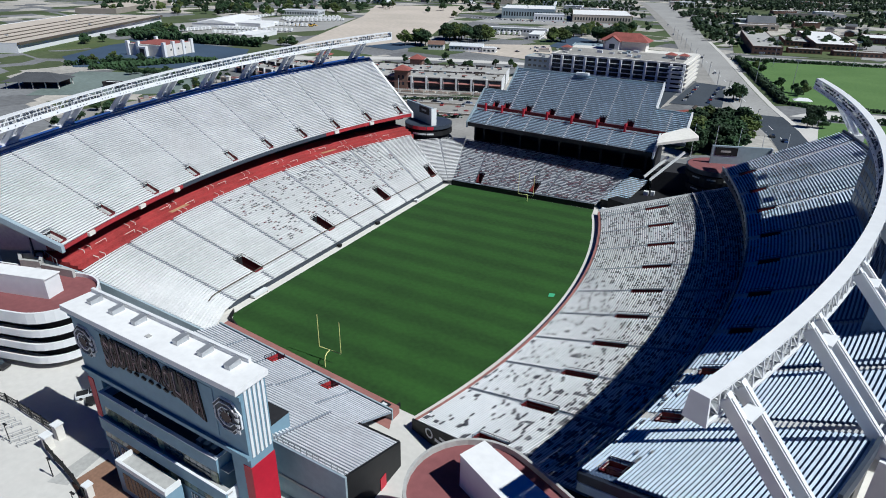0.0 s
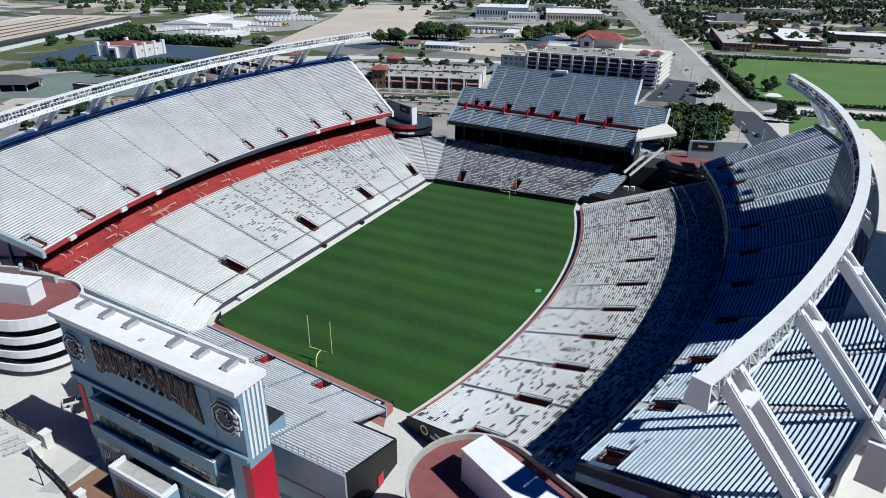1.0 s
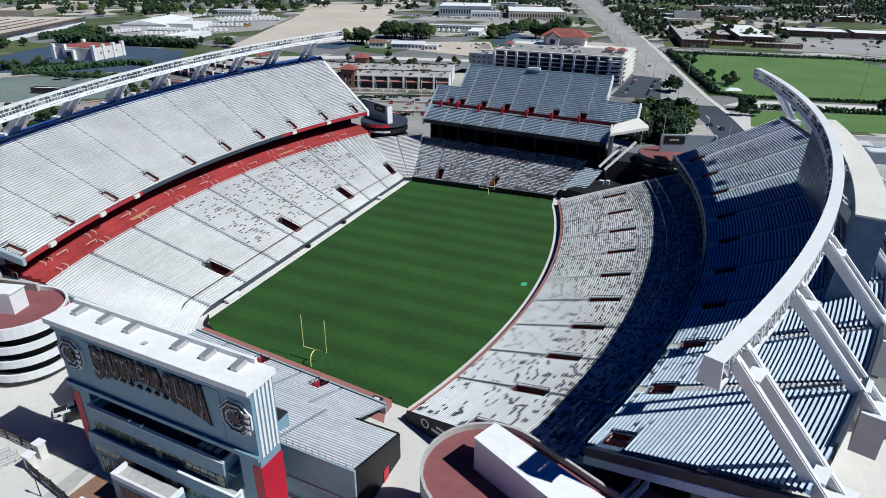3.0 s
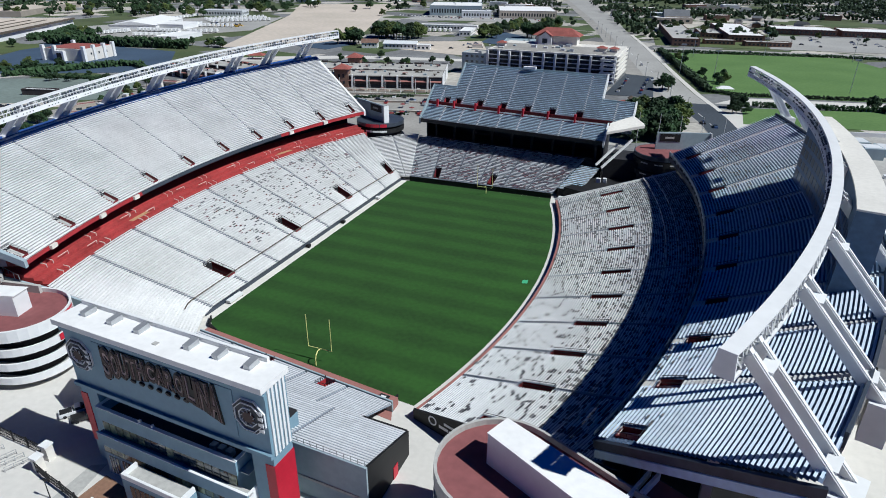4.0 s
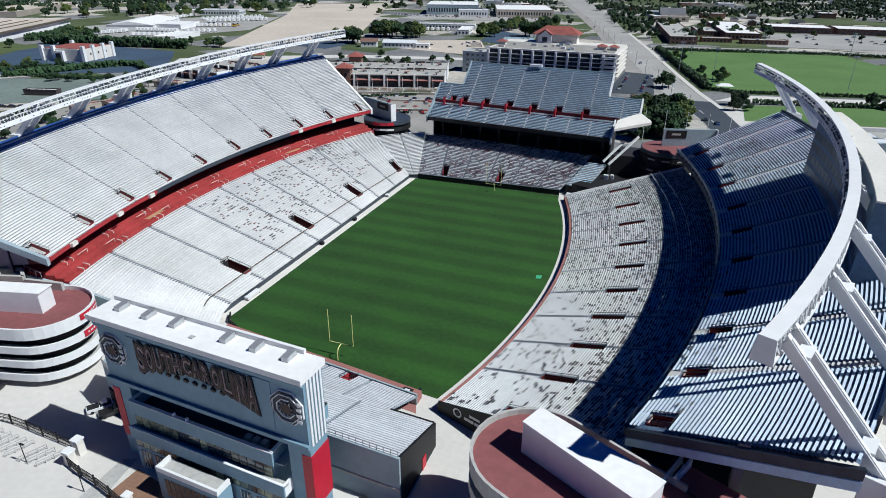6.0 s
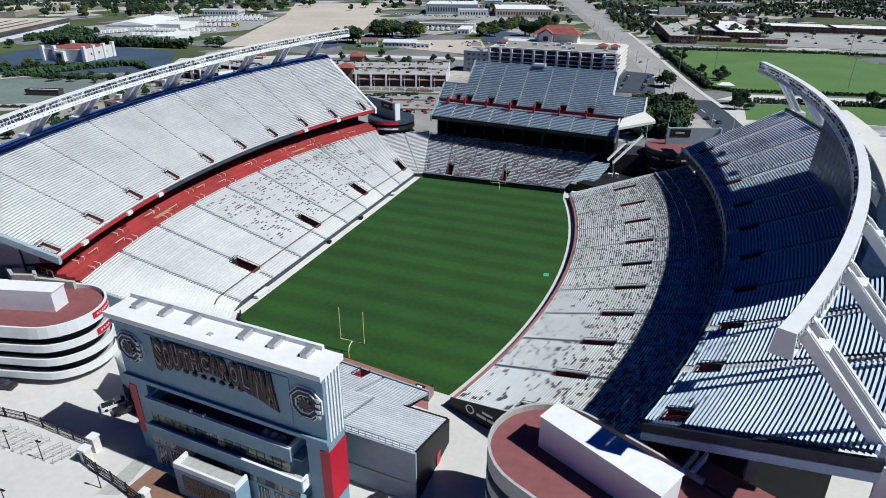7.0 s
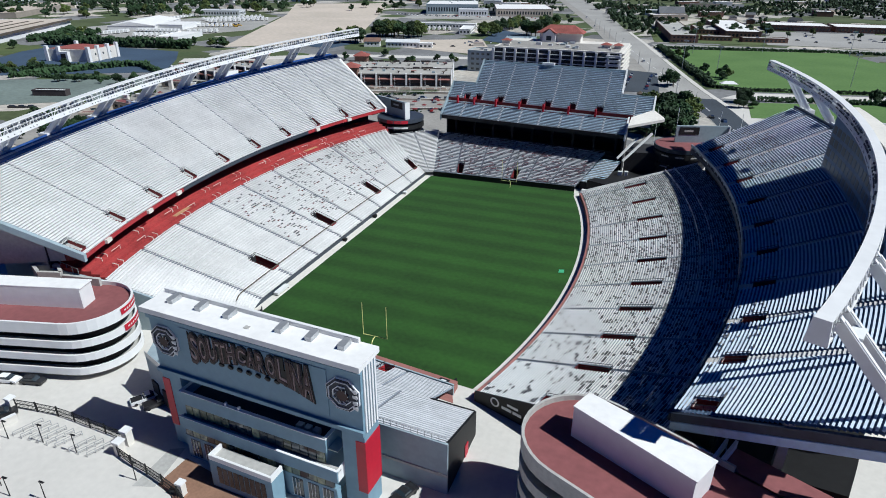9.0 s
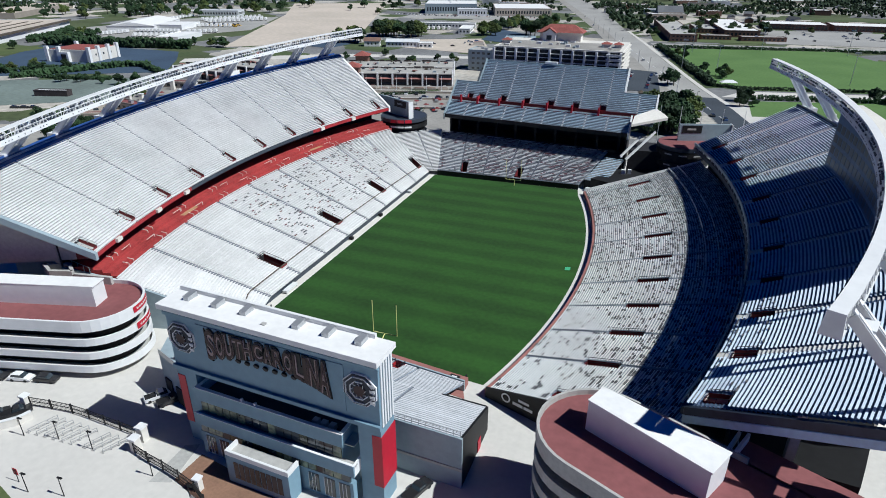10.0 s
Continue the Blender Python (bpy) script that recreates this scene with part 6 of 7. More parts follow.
for k in range(16):
    y = 178 + 24 * k
    xm = 83 - 0.262 * (y - 178)
    ground_patch("lane_line", "faded white lane line", rect(xm, y, 0.4, 9, 15), WHITE, 0.015, "road marking")
ground_patch("cross_street", "grey street beyond the practice field", [(26, 505), (190, 532), (420, 560), (420, 580), (190, 553), (20, 528)], ASPHALT_PALE, 0.0, "road")
ground_patch("side_street", "pale street beside the practice field", [(78, 262), (180, 283), (420, 330), (420, 352), (180, 304), (92, 286)], PLAZA, 0.0, "road")
ground_patch("practice_field", "bright green practice field behind a hedge", [(72, 298), (92, 291), (178, 310), (420, 360), (420, 480), (205, 470), (188, 526), (36, 492)], FIELD_GRASS, 0.0, "field")
ground_patch("side_lawn", "green lawn beside the street", [(92, 212), (300, 255), (300, 300), (182, 279), (93, 255)], FIELD_GRASS, 0.0, "lawn")
ground_patch("church_lot", "dark asphalt parking lot with painted bays", [(-408, 150), (-306, 209), (-343, 262), (-375, 300), (-451, 302), (-530, 290), (-500, 240), (-466, 177)], LOT_BLUE, 0.0, "parking lot")
ground_patch("sandy_lot", "wide bare sandy lot", [(-281, 408), (-300, 515), (-490, 985), (-645, 905), (-515, 680), (-360, 342)], DIRT, 0.0, "lot")
ground_patch("gravel_lot", "pale gravel lot with a few cars", [(-206, 405), (-124, 388), (-118, 420), (-150, 500), (-208, 468)], DIRT, 0.004, "lot")
ground_patch("depot_yard", "grey depot yard full of white trucks", [(-560, 340), (-470, 385), (-430, 480), (-500, 640), (-600, 590), (-640, 400)], ASPHALT_PALE, 0.0, "lot")
ground_patch("mall_street", "pale street between row houses", [(-250, 130), (-75, 235), (-84, 262), (-270, 160)], SERVICE, 0.0, "road")
ground_patch("rear_street", "pale road behind the row houses", [(-330, 250), (-215, 330), (-60, 372), (-60, 384), (-222, 346), (-340, 268)], PLAZA, 0.0, "road")
ground_patch("hotel_lot", "dark parking lot with marked bays", [(12, 262), (42, 266), (36, 345), (15, 350)], ASPHALT, 0.0, "parking lot")
ground_patch("tank_lot", "grey green lot below the arch", [(-330, 70), (-250, 130), (-300, 185), (-385, 140)], GREEN_LOT, 0.0, "lot")
ground_patch("strip_lawn", "rough grass verge", [(-520, 180), (-500, 214), (-508, 278), (-590, 280), (-600, 210)], LAWN, 0.0, "lawn")
ground_patch("shop_lot", "pale parking lot with scattered cars", [(130, 566), (420, 600), (420, 720), (140, 712)], ASPHALT_PALE, 0.0, "parking lot")
ground_patch("north_lot", "grey yard before white warehouses", [(-340, 700), (-120, 740), (-120, 790), (-340, 780)], ASPHALT_PALE, 0.0, "lot")
ground_patch("office_lawn", "green lawn round brick offices", [(22, 548), (130, 562), (128, 640), (12, 640)], LAWN, 0.0, "lawn")

# Dark patch paints the shade on the ground beneath the deck's end.
ground_patch("service_court", "ground darkened for shade under the end of the deck", [right(R, a)[:2] for R, a in ((224, -19.6), (243, -20.6), (243, -10.0), (224, -10.0))], ASPHALT, 0.0, "lot")

# ---- hotel ----
hw, hd_, hh = 92.0, 58.0, 17.6
hx, hy = -34.0, 333.0
hotel = thing("hotel", (hx, hy, 0), "six storey grey hotel with a flat roof and balconies", "hotel")
part("body", Shape().box(hx - hw / 2, hx + hw / 2, hy - hd_ / 2, hy + hd_ / 2, 0, hh), BLACK, hotel)
part("roof", Shape().box(hx - hw / 2 - 0.6, hx + hw / 2 + 0.6, hy - hd_ / 2 - 0.8, hy + hd_ / 2, hh, hh + 1.0), CREAM, hotel)
for k in range(12):
    x = hx - hw / 2 + k * (hw / 11) - 0.9
    part("pilaster", Shape().box(x, x + 1.5, hy - hd_ / 2 - 2.4, hy - hd_ / 2 - 0.002, 0, hh), WHITE, hotel)
for f in range(6):
    z = f * hh / 6
    part("floor_band", Shape().box(hx - hw / 2, hx + hw / 2, hy - hd_ / 2 - 1.7, hy - hd_ / 2 - 0.002, z, z + 0.4), WHITE, hotel)
    for k in range(33):
        x = hx - hw / 2 + 0.9 + k * (hw / 33)
        if f > 2:
            part("window", Shape().box(x, x + 2.6, hy - hd_ / 2 - 0.08, hy - hd_ / 2 + 0.1, z + 0.7, z + 2.7), GLASS_DARK, hotel)
    part("balcony", Shape().box(hx + hw / 2 + 0.002, hx + hw / 2 + 2.2, hy - hd_ / 2, hy + hd_ / 2 - 4, z + 2.3, z + 3.3), CREAM, hotel)
for f in range(6):
    z = f * hh / 6
    part("front_balcony", Shape().box(2, 11.8, hy - hd_ / 2 - 3.6, hy - hd_ / 2 - 2.41, z + 0.9, z + 2.0), WHITE, hotel, "white balcony front")
lodge = part("roof_lodge", Shape().box(-56, -24, 350, 361.5, hh + 1.0, hh + 7.5), CREAM, hotel, "cream roof lodge")
part("lodge_roof", hip_roof(Shape(), -40, 356, 37, 18, hh + 7.5, 5.5), TILE_RED, lodge, "red tile roof")
part("lodge_gable", Shape().prism([(-53, 345.5), (-43, 345.5), (-43, 350), (-53, 350)], hh + 1.0, hh + 7.0), WHITE, lodge, "white gable front")
part("gable_roof", Shape().prism([(-54, 344.5), (-48, 344.5), (-48, 356), (-54, 356)], [hh + 7.0, hh + 10.5, hh + 10.5, hh + 7.0], [hh + 7.5, hh + 11.0, hh + 11.0, hh + 7.5]).prism([(-48, 344.5), (-42, 344.5), (-42, 356), (-48, 356)], [hh + 10.5, hh + 7.0, hh + 7.0, hh + 10.5], [hh + 11.0, hh + 7.5, hh + 7.5, hh + 11.0]), TILE_RED, lodge)
part("gable_face", Shape().prism([(-52, 345.6), (-48, 345.6), (-48, 346), (-52, 346)], hh + 7.0, [hh + 7.2, hh + 10.2, hh + 10.2, hh + 7.2]).prism([(-48, 345.6), (-44, 345.6), (-44, 346), (-48, 346)], hh + 7.0, [hh + 10.2, hh + 7.2, hh + 7.2, hh + 10.2]), WHITE, lodge)
part("gable_window", Shape().box(-50, -46, 345.35, 345.6, hh + 2.0, hh + 5.4), GLASS_DARK, lodge)
part("roof_deck", Shape().box(-78, 10, 306, 344, hh + 1.0, hh + 1.12), SERVICE, hotel, "gravel roof surface")
rng = random.Random(12)
for k in range(16):
    x, y = rng.uniform(-76, 6), rng.uniform(308, 340)
    part("roof_unit", Shape().box(x, x + rng.uniform(1.5, 4), y, y + rng.uniform(1.5, 3), hh + 1.12, hh + rng.uniform(1.9, 3.0)), rng.choice((METAL_ROOF, GREY_PANEL, CREAM)), hotel)
for x, w in ((-79, 6), (-4, 6), (5, 5)):
    pv = part("roof_pavilion", Shape().box(x, x + w, 322, 327, hh + 1.0, hh + 3.4), CREAM, hotel)
    part("pavilion_roof", hip_roof(Shape(), x + w / 2, 324.5, w + 2, 7, hh + 3.4, 1.6), TILE_RED, pv)
annex = flat_building("low grey annex beside the hotel", -90, 312, 20, 20, 14.5, 0, GREY_PANEL, CONCRETE, floors=4)
for k in range(12):
    put(FAR_CARS[(k * 3) % 5], 19 + (k % 2) * 14, 276 + 10.5 * (k // 2), 95)
pav = thing("pavilion", (33, 214, 0), "garden pavilion with a red tile roof", "pavilion")
part("walls", Shape().prism(rect(33, 214, 20, 12, 10), 0, 4), CREAM, pav)
part("roof", hip_roof(Shape(), 33, 214, 24, 15, 4, 3.2, 10), TILE_RED, pav)
part("cupola", hip_roof(Shape().prism(rect(33, 214, 2.4, 2.4, 10), 5.5, 8.4), 33, 214, 3.6, 3.6, 8.4, 1.6, 10), BARK, pav)


# ---- row houses ----
def row_house(cx, cy, length, deg, h, n, label, d=22.0):
    b = thing("row_house", (cx, cy, 0), label, "row houses", "row houses")
    f0 = -d / 2
    q = lambda x0, x1, y0, y1: [rot(cx, cy, px, py, deg) for px, py in ((x0, y0), (x1, y0), (x1, y1), (x0, y1))]
    part("wall", Shape().prism(rect(cx, cy, length, d, deg), 0, h), DARK_BRICK, b, "dark brick wall")
    part("roof", Shape().prism(rect(cx, cy, length + 0.6, d + 0.6, deg), h, h + 0.5), TOWER_ROOF, b, "flat gravel roof")
    part("end_wall", Shape().prism(q(length / 2 + 0.002, length / 2 + 0.4, -d / 2, d / 2), 0, h + 0.9), WHITE, b, "white end wall")
    rnd = random.Random(int(length + cx))
    x = -length / 2
    while x < length / 2 - 8:
        w = rnd.uniform(3.0, 8.0)
        part("roof_screen", Shape().prism(q(x, x + w, d / 2 - 1.0, d / 2 - 0.6), h + 0.5, h + rnd.uniform(1.0, 2.0)), DARK_BRICK, b, "dark roof screen")
        x += w + rnd.uniform(0.0, 2.5)
    step = length / n
    for k in range(n):
        x = -length / 2 + step * (k + 0.5)
        part("bay", Shape().prism(q(x - step * 0.5, x - step * 0.39, f0 - 1.5, f0 - 0.002), 0, h + 0.9), WHITE, b, "white pilaster bay")
        part("awning", Shape().prism(q(x - step * 0.30, x + step * 0.46, f0 - 1.9, f0 - 0.002), h * 0.60, [h * 0.62, h * 0.62, h * 0.70, h * 0.70]), BRICK_STRIP, b, "faded red awning")
        for f in (0.10, 0.74):
            part("window", Shape().prism(q(x - step * 0.26, x + step * 0.42, f0 - 0.1, f0 + 0.1), h * f, h * f + h * 0.2), GLASS_DARK, b)
        pg = rnd.uniform(2.0, 4.5)
        py = rnd.uniform(f0 + 2, d / 2 - 5)
        part("roof_pergola", Shape().prism(q(x - pg / 2, x + pg / 2, py, py + 2.0), h + 1.6, h + 1.8), rnd.choice((DARK_BRICK, BARK, BRICK_STRIP)), b, "dark pergola on the roof")
        part("pergola_post", Shape().prism(q(x - 0.3, x + 0.3, py + 0.7, py + 1.3), h + 0.5, h + 1.6), BARK, b)
    return b


row_house(-140, 230, 100, 18, 7.5, 10, "row of dark brick houses with white bays and faded awnings", 22.0)
row_house(-148.5, 257, 100, 18, 7.5, 8, "second row of dark brick houses with cream roofs", 26.0)
row_house(-263, 203, 56, -12, 6.0, 6, "row of dark brick houses with awnings behind the deck", 12.0)
row_house(-258, 228, 62, -9, 6.0, 6, "second row of houses with a pale roof behind the deck", 16.0)
for cx, cy, w in ((-153, 217, 9), (-171, 266, 9)):
    tw = thing("corner_turret", (cx, cy, 0), "square brick turret with a red tile hip roof", "turret", "turrets")
    part("shaft", Shape().prism(rect(cx, cy, w, w, 18), 0, 12), BRICK_WALL, tw)
    for z in (2.5, 6.5):
        window_row(tw, cx, cy, w, w, 18, z, 2.2, 3.0, 1.4, GLASS_DARK, "f")
    part("roof", hip_roof(Shape(), cx, cy, w + 3, w + 3, 12, 3.0, 18), TILE_RED, tw)
for cx, cy, w, h, z in ((-281, 294, 14, 10, 3.5), (-256, 246, 12, 10, 3.4), (-236, 182, 9, 7, 2.6)):
    pv = thing("garden_pavilion", (cx, cy, 0), "open pavilion with a rust red hip roof", "pavilion", "garden pavilions")
    part("roof", hip_roof(Shape(), cx, cy, w, h, z, 2.4, 20), TILE_RED, pv)
    for x, y in ((-0.38, -0.38), (0.38, -0.38), (0.38, 0.38), (-0.38, 0.38)):
        px, py = rot(cx, cy, x * w, y * h, 20)
        part("post", Shape().box(px - 0.3, px + 0.3, py - 0.3, py + 0.3, 0, z + 0.2), CREAM, pv)
rng = random.Random(11)
for k in range(16):
    f = k / 15
    put(FAR_CARS[rng.choice((0, 1, 2, 0, 3, 4))], -200 + 100 * f + rng.uniform(-1, 1), 160 + 42 * f + rng.uniform(-1.5, 1.5), 108)
for k in range(12):
    put(FAR_CARS[rng.choice((0, 1, 2, 2, 4))], -276 + 2.8 * k, 176 + 0.7 * k, 100)

for pts, h in (([(-166, 186), (-120, 200), (-74, 213)], 1.3), ([(-150, 168), (-108, 182), (-70, 194)], 1.1), ([(-132, 146), (-98, 160), (-64, 170)], 1.0)):
    wl = thing("garden_wall", (*pts[0], 0), "long low buff retaining wall on the patio", "wall", "garden walls")
    for a, b in zip(pts, pts[1:]):
        part("segment", Shape().beam((*a, h / 2), (*b, h / 2), 0.5, h), BUFF, wl)
        part("coping", Shape().beam((*a, h + 0.06), (*b, h + 0.06), 0.7, 0.12), CREAM, wl)
YELLOW_PAINT = material("yellow machine paint", (0.62, 0.40, 0.05), 0.5, vary=0.15)
UMBRELLA_RED = material("red umbrella cloth", (0.17, 0.03, 0.032), 0.8, vary=0.2)


def make_umbrella():
    t = thing("patio_umbrella", (0, 0, 0), "faded red patio umbrella over a table", "umbrella", "patio umbrellas")
    part("pole", Shape().tube((0, 0, 0), (0, 0, 2.4), 0.06, 0.05, 6), STEEL, t)
    sh = Shape()
    for k in range(8):
        a, b = 6.2832 * k / 8, 6.2832 * (k + 1) / 8
        sh.face((1.7 * math.cos(a), 1.7 * math.sin(a), 2.1), (1.7 * math.cos(b), 1.7 * math.sin(b), 2.1), (0, 0, 2.8))
        sh.face((1.7 * math.cos(b), 1.7 * math.sin(b), 2.1), (1.7 * math.cos(a), 1.7 * math.sin(a), 2.1), (0, 0, 2.0))
    part("canopy", sh, UMBRELLA_RED, t)
    part("table", Shape().tube((0, 0, 0.68), (0, 0, 0.74), 0.6, n=10), WHITE, t)
    return t


UMBRELLA = make_umbrella()
rng = random.Random(31)
for k in range(34):
    f = rng.random()
    put(UMBRELLA, -150 + 105 * f + rng.uniform(-4, 4), 132 + 62 * f + rng.uniform(-22, 14), 0)
for k in range(13):
    f = k / 12
    lp = thing("light_pole", (-190 + 110 * f, 183 + 36 * f, 0), "slender pale light pole before the row houses", "light pole", "light poles")
    part("pole", Shape().tube((-190 + 110 * f, 183 + 36 * f, 0), (-190 + 110 * f, 183 + 36 * f, 9.5), 0.16, 0.11, 6), METAL_ROOF, lp)
for k in range(22):
    f = k / 21
    put(FAR_CARS[rng.choice((0, 1, 2, 4))], -170 + 118 * f + rng.uniform(-1, 1), 112 + 66 * f + rng.uniform(-2, 2), 121)

for pts in ([(-150, 118), (-112, 140), (-78, 160)], [(-196, 146), (-150, 172), (-96, 206)], [(-140, 150), (-110, 170)]):
    bush_row("dark clipped planting on the patio", pts, 1.8, 1.4, "planting")

rng = random.Random(77)
for k in range(15):
    f = k / 14
    x, y = -187 + 104 * f, 190.5 + 34 * f
    tr_ = thing("front_terrace", (x, y, 0), "low walled terrace before the row houses", "terrace", "front terraces")
    part("wall", Shape().prism(rect(x, y, 6.6, 3.4, 18), 0, 1.1), BUFF, tr_)
    part("floor", Shape().prism(rect(x, y, 5.8, 2.6, 18), 1.1, 1.12), BRICK_WALL, tr_)
    part("table_canopy", Shape().prism(rect(x + rng.uniform(-2, 2), y, 2.0, 1.6, 29.5), 2.4, 2.5), rng.choice((ROOF_RED, BLACK, CREAM)), tr_)
    for s in (-0.7, 0.7):
        part("canopy_post", Shape().beam((x + s, y, 1.12), (x + s, y, 2.4), 0.1, 0.1), BLACK, tr_)
for k in range(30):
    f = rng.random()
    put(FAR_CARS[rng.choice((1, 1, 2, 3, 4))], -192 + 118 * f + rng.uniform(-2, 2), 150 + 46 * f + rng.uniform(-5, 5), rng.choice((18, 108)))
for cx, cy, deg, n in ((-140, 230, 18, 14), (-148.5, 257, 18, 12), (-258, 228, -9, 8)):
    for k in range(n):
        px, py = rot(cx, cy, (-46 + 92 * k / (n - 1)) * (1.0 if cy > 229 else 0.6) + rng.uniform(-1.5, 1.5), rng.choice((-5.5, -1.5, 4.6)), deg)
        rb = thing("roof_box", (px, py, 6.9), "dark ventilation box on a flat roof", "vent", "roof vents")
        zt = 6.5 if cy == 228 else 8.0
        part("body", Shape().prism(rect(px, py, rng.uniform(1.0, 2.2), rng.uniform(0.8, 1.6), deg), zt, zt + rng.uniform(0.7, 1.4)), rng.choice((NAVY, BARK, GREY_PANEL)), rb)

# ---- mission-style hall and the left distance ----
hall = thing("mission_hall", (-416, 236, 0), "white hall with corner turrets and a red tiled roof", "hall")
part("wall", Shape().prism(rect(-416, 236, 38, 34, 10), 0, 9.5), CREAM, hall)
part("roof", Shape().prism(rect(-416, 236, 35, 31, 10), 9.5, 9.9), TILE_RED, hall)
for x, y in ((-19, -17), (19, -17), (19, 17), (-19, 17), (-8, -17), (19, -6), (19, 6)):
    px, py = rot(-416, 236, x, y, 10)
    part("turret", Shape().prism(rect(px, py, 2.6, 2.6, 10), 0, 12.0), WHITE, hall)
part("porch", Shape().prism(rect(*rot(-416, 236, -2, -18.5, 10), 8, 3, 10), 0, 8.0), WHITE, hall)
part("doorway", Shape().prism(rect(*rot(-416, 236, -2, -20.1, 10), 4.5, 0.2, 10), 0, 6.5), DARK, hall)
window_row(hall, -416, 236, 38, 34, 10, 4.6, 1.6, 9.0, 1.6, sides="r")
gable_building("large white warehouse beside the depot yard", -577, 468, 96, 54, 5, 4.0, 115, WHITE, WHITE_ROOF, windows=False, name="warehouse")
flat_building("white warehouse annex with a low roof", -537, 466, 56, 44, 5, 12, WHITE, WHITE_ROOF, units=0, windows=False, name="warehouse")
flat_building("low white canopy roof in the depot yard", -447, 382, 24, 52, 4, 14, WHITE, WHITE_ROOF, units=0, windows=False, name="canopy")
storage = flat_building("low storage shed with a beige roof and white wall", -636, 274, 300, 110, 8, 119, WHITE, DIRT, units=3, windows=False, name="warehouse")
part("eave", Shape().prism([rot(-636, 274, x, y, 119) for x, y in ((-150, -57.5), (150, -57.5), (150, -55.3), (-150, -55.3))], 6.8, 8.7), BARK, storage, "brown eave band")
for y in (-38, -22, -4, 16):
    part("roof_ridge", Shape().prism([rot(-636, 274, x, yy, 119) for x, yy in ((-148, y), (120, y), (120, y + 2.5), (-148, y + 2.5))], 8.1, 8.6), BARK, storage, "brown skylight ridge")
flat_building("long beige shed beyond the yard", -900, 560, 220, 60, 7, 120, BUFF, DIRT, units=2, windows=False, name="warehouse")
flat_building("grey roofed depot building", -600, 640, 60, 30, 7, 20, METAL_ROOF, METAL_ROOF, units=1, name="warehouse")
for x0, y0, x1, y1, n in ((-549, 374, -541, 404, 8), (-538, 418, -490, 428, 12), (-568, 562, -524, 628, 14), (-552, 550, -508, 612, 14), (-536, 538, -490, 596, 13), (-520, 488, -476, 502, 9), (-505, 380, -470, 396, 8), (-614, 550, -622, 604, 8), (-476, 430, -452, 446, 6)):
    for k in range(n):
        f = k / (n - 1)
        put(TRUCK, x0 + (x1 - x0) * f, y0 + (y1 - y0) * f, 118)


def make_loader():
    t = thing("loader", (0, 0, 0), "yellow wheel loader parked in the depot yard", "machine", "loaders")
    part("body", Shape().prism([(-2.4, -1.1), (2.0, -1.1), (2.0, 1.1), (-2.4, 1.1)], 0.7, [2.2, 1.6, 1.6, 2.2]), YELLOW_PAINT, t)
    part("cab", Shape().box(-0.9, 0.7, -0.8, 0.8, 1.9, 3.3), GLASS, t)
    part("bucket", Shape().prism([(2.6, -1.3), (3.6, -1.3), (3.6, 1.3), (2.6, 1.3)], 0.1, [1.2, 0.4, 0.4, 1.2]), YELLOW_PAINT, t)
    for x in (-1.5, 1.2):
        part("axle", Shape().tube((x, -1.25, 0.7), (x, 1.25, 0.7), 0.7, n=10), TYRE, t)
    return t


LOADER = make_loader()
rng = random.Random(41)
for k in range(16):
    put(LOADER, -512 + rng.uniform(0, 44), 496 + rng.uniform(0, 22), rng.choice((28, 118)))
shed = thing("open_shed", (-352, 92, 0), "open shed with a grey green hip roof", "shed")
part("roof", hip_roof(Shape(), -352, 92, 36, 22, 4.5, 4.5, 32), SHINGLE, shed)
for x in (-16, -8, 0, 8, 16):
    for y in (-9, 9):
        px, py = rot(-352, 92, x, y, 32)
        part("post", Shape().box(px - 0.25, px + 0.25, py - 0.25, py + 0.25, 0, 4.6), CREAM, shed)
part("back_wall", Shape().prism(rect(*rot(-352, 92, 0, 8, 32), 30, 0.4, 32), 0, 4.5), BRICK_WALL, shed)

for cx, cy, w, d, h, deg, lab in ((-245, 94, 15, 6, 3.8, 66, "low kitchen block with a faded garnet roof"), (-228, 84, 24, 5, 3.0, 28, "narrow low block with a faded garnet roof"), (-231, 104, 24, 7, 3.8, -10, "long low kitchen block with a faded garnet roof"), (-255, 166, 18, 6, 3.8, 8, "small garnet roofed block behind the deck")):
    flat_building(lab, cx, cy, w, d, h, deg, BUFF, ROOF_RED, units=1, step=5.0)
for cx, cy in ((-240, 111), (-263, 196), (-252, 158), (-236, 116)):
    pr = thing("gate_pier", (cx, cy, 0), "square cream masonry pier beside the kitchens", "pier", "garden piers")
    part("shaft", Shape().prism(rect(cx, cy, 2.2, 2.2, 15), 0, 6.0), CREAM, pr)
    part("cap", Shape().prism(rect(cx, cy, 2.7, 2.7, 15), 6.0, 6.4), WHITE, pr)
flat_building("low dark store with a lilac grey roof", -306, 116, 21, 5, 3.2, 17, DARK_BRICK, METAL_ROOF, units=0, windows=False, name="shed")
for k in range(3):
    put(FAR_CARS[1], -296 + 5 * k, 83 + 2 * k, 20)
for k, (x, y) in enumerate(((-258, 128), (-249, 132), (-262, 138), (-244, 140), (-236, 150), (-246, 72), (-232, 68), (-240, 126), (-228, 122))):
    put(UMBRELLA, x, y, 0)
ground_patch("sandy_strip", "pale sandy strip behind the deck", [(-262, 40), (-205, 25), (-200, 60), (-240, 150), (-262, 150)], SERVICE, 0.0, "lot")

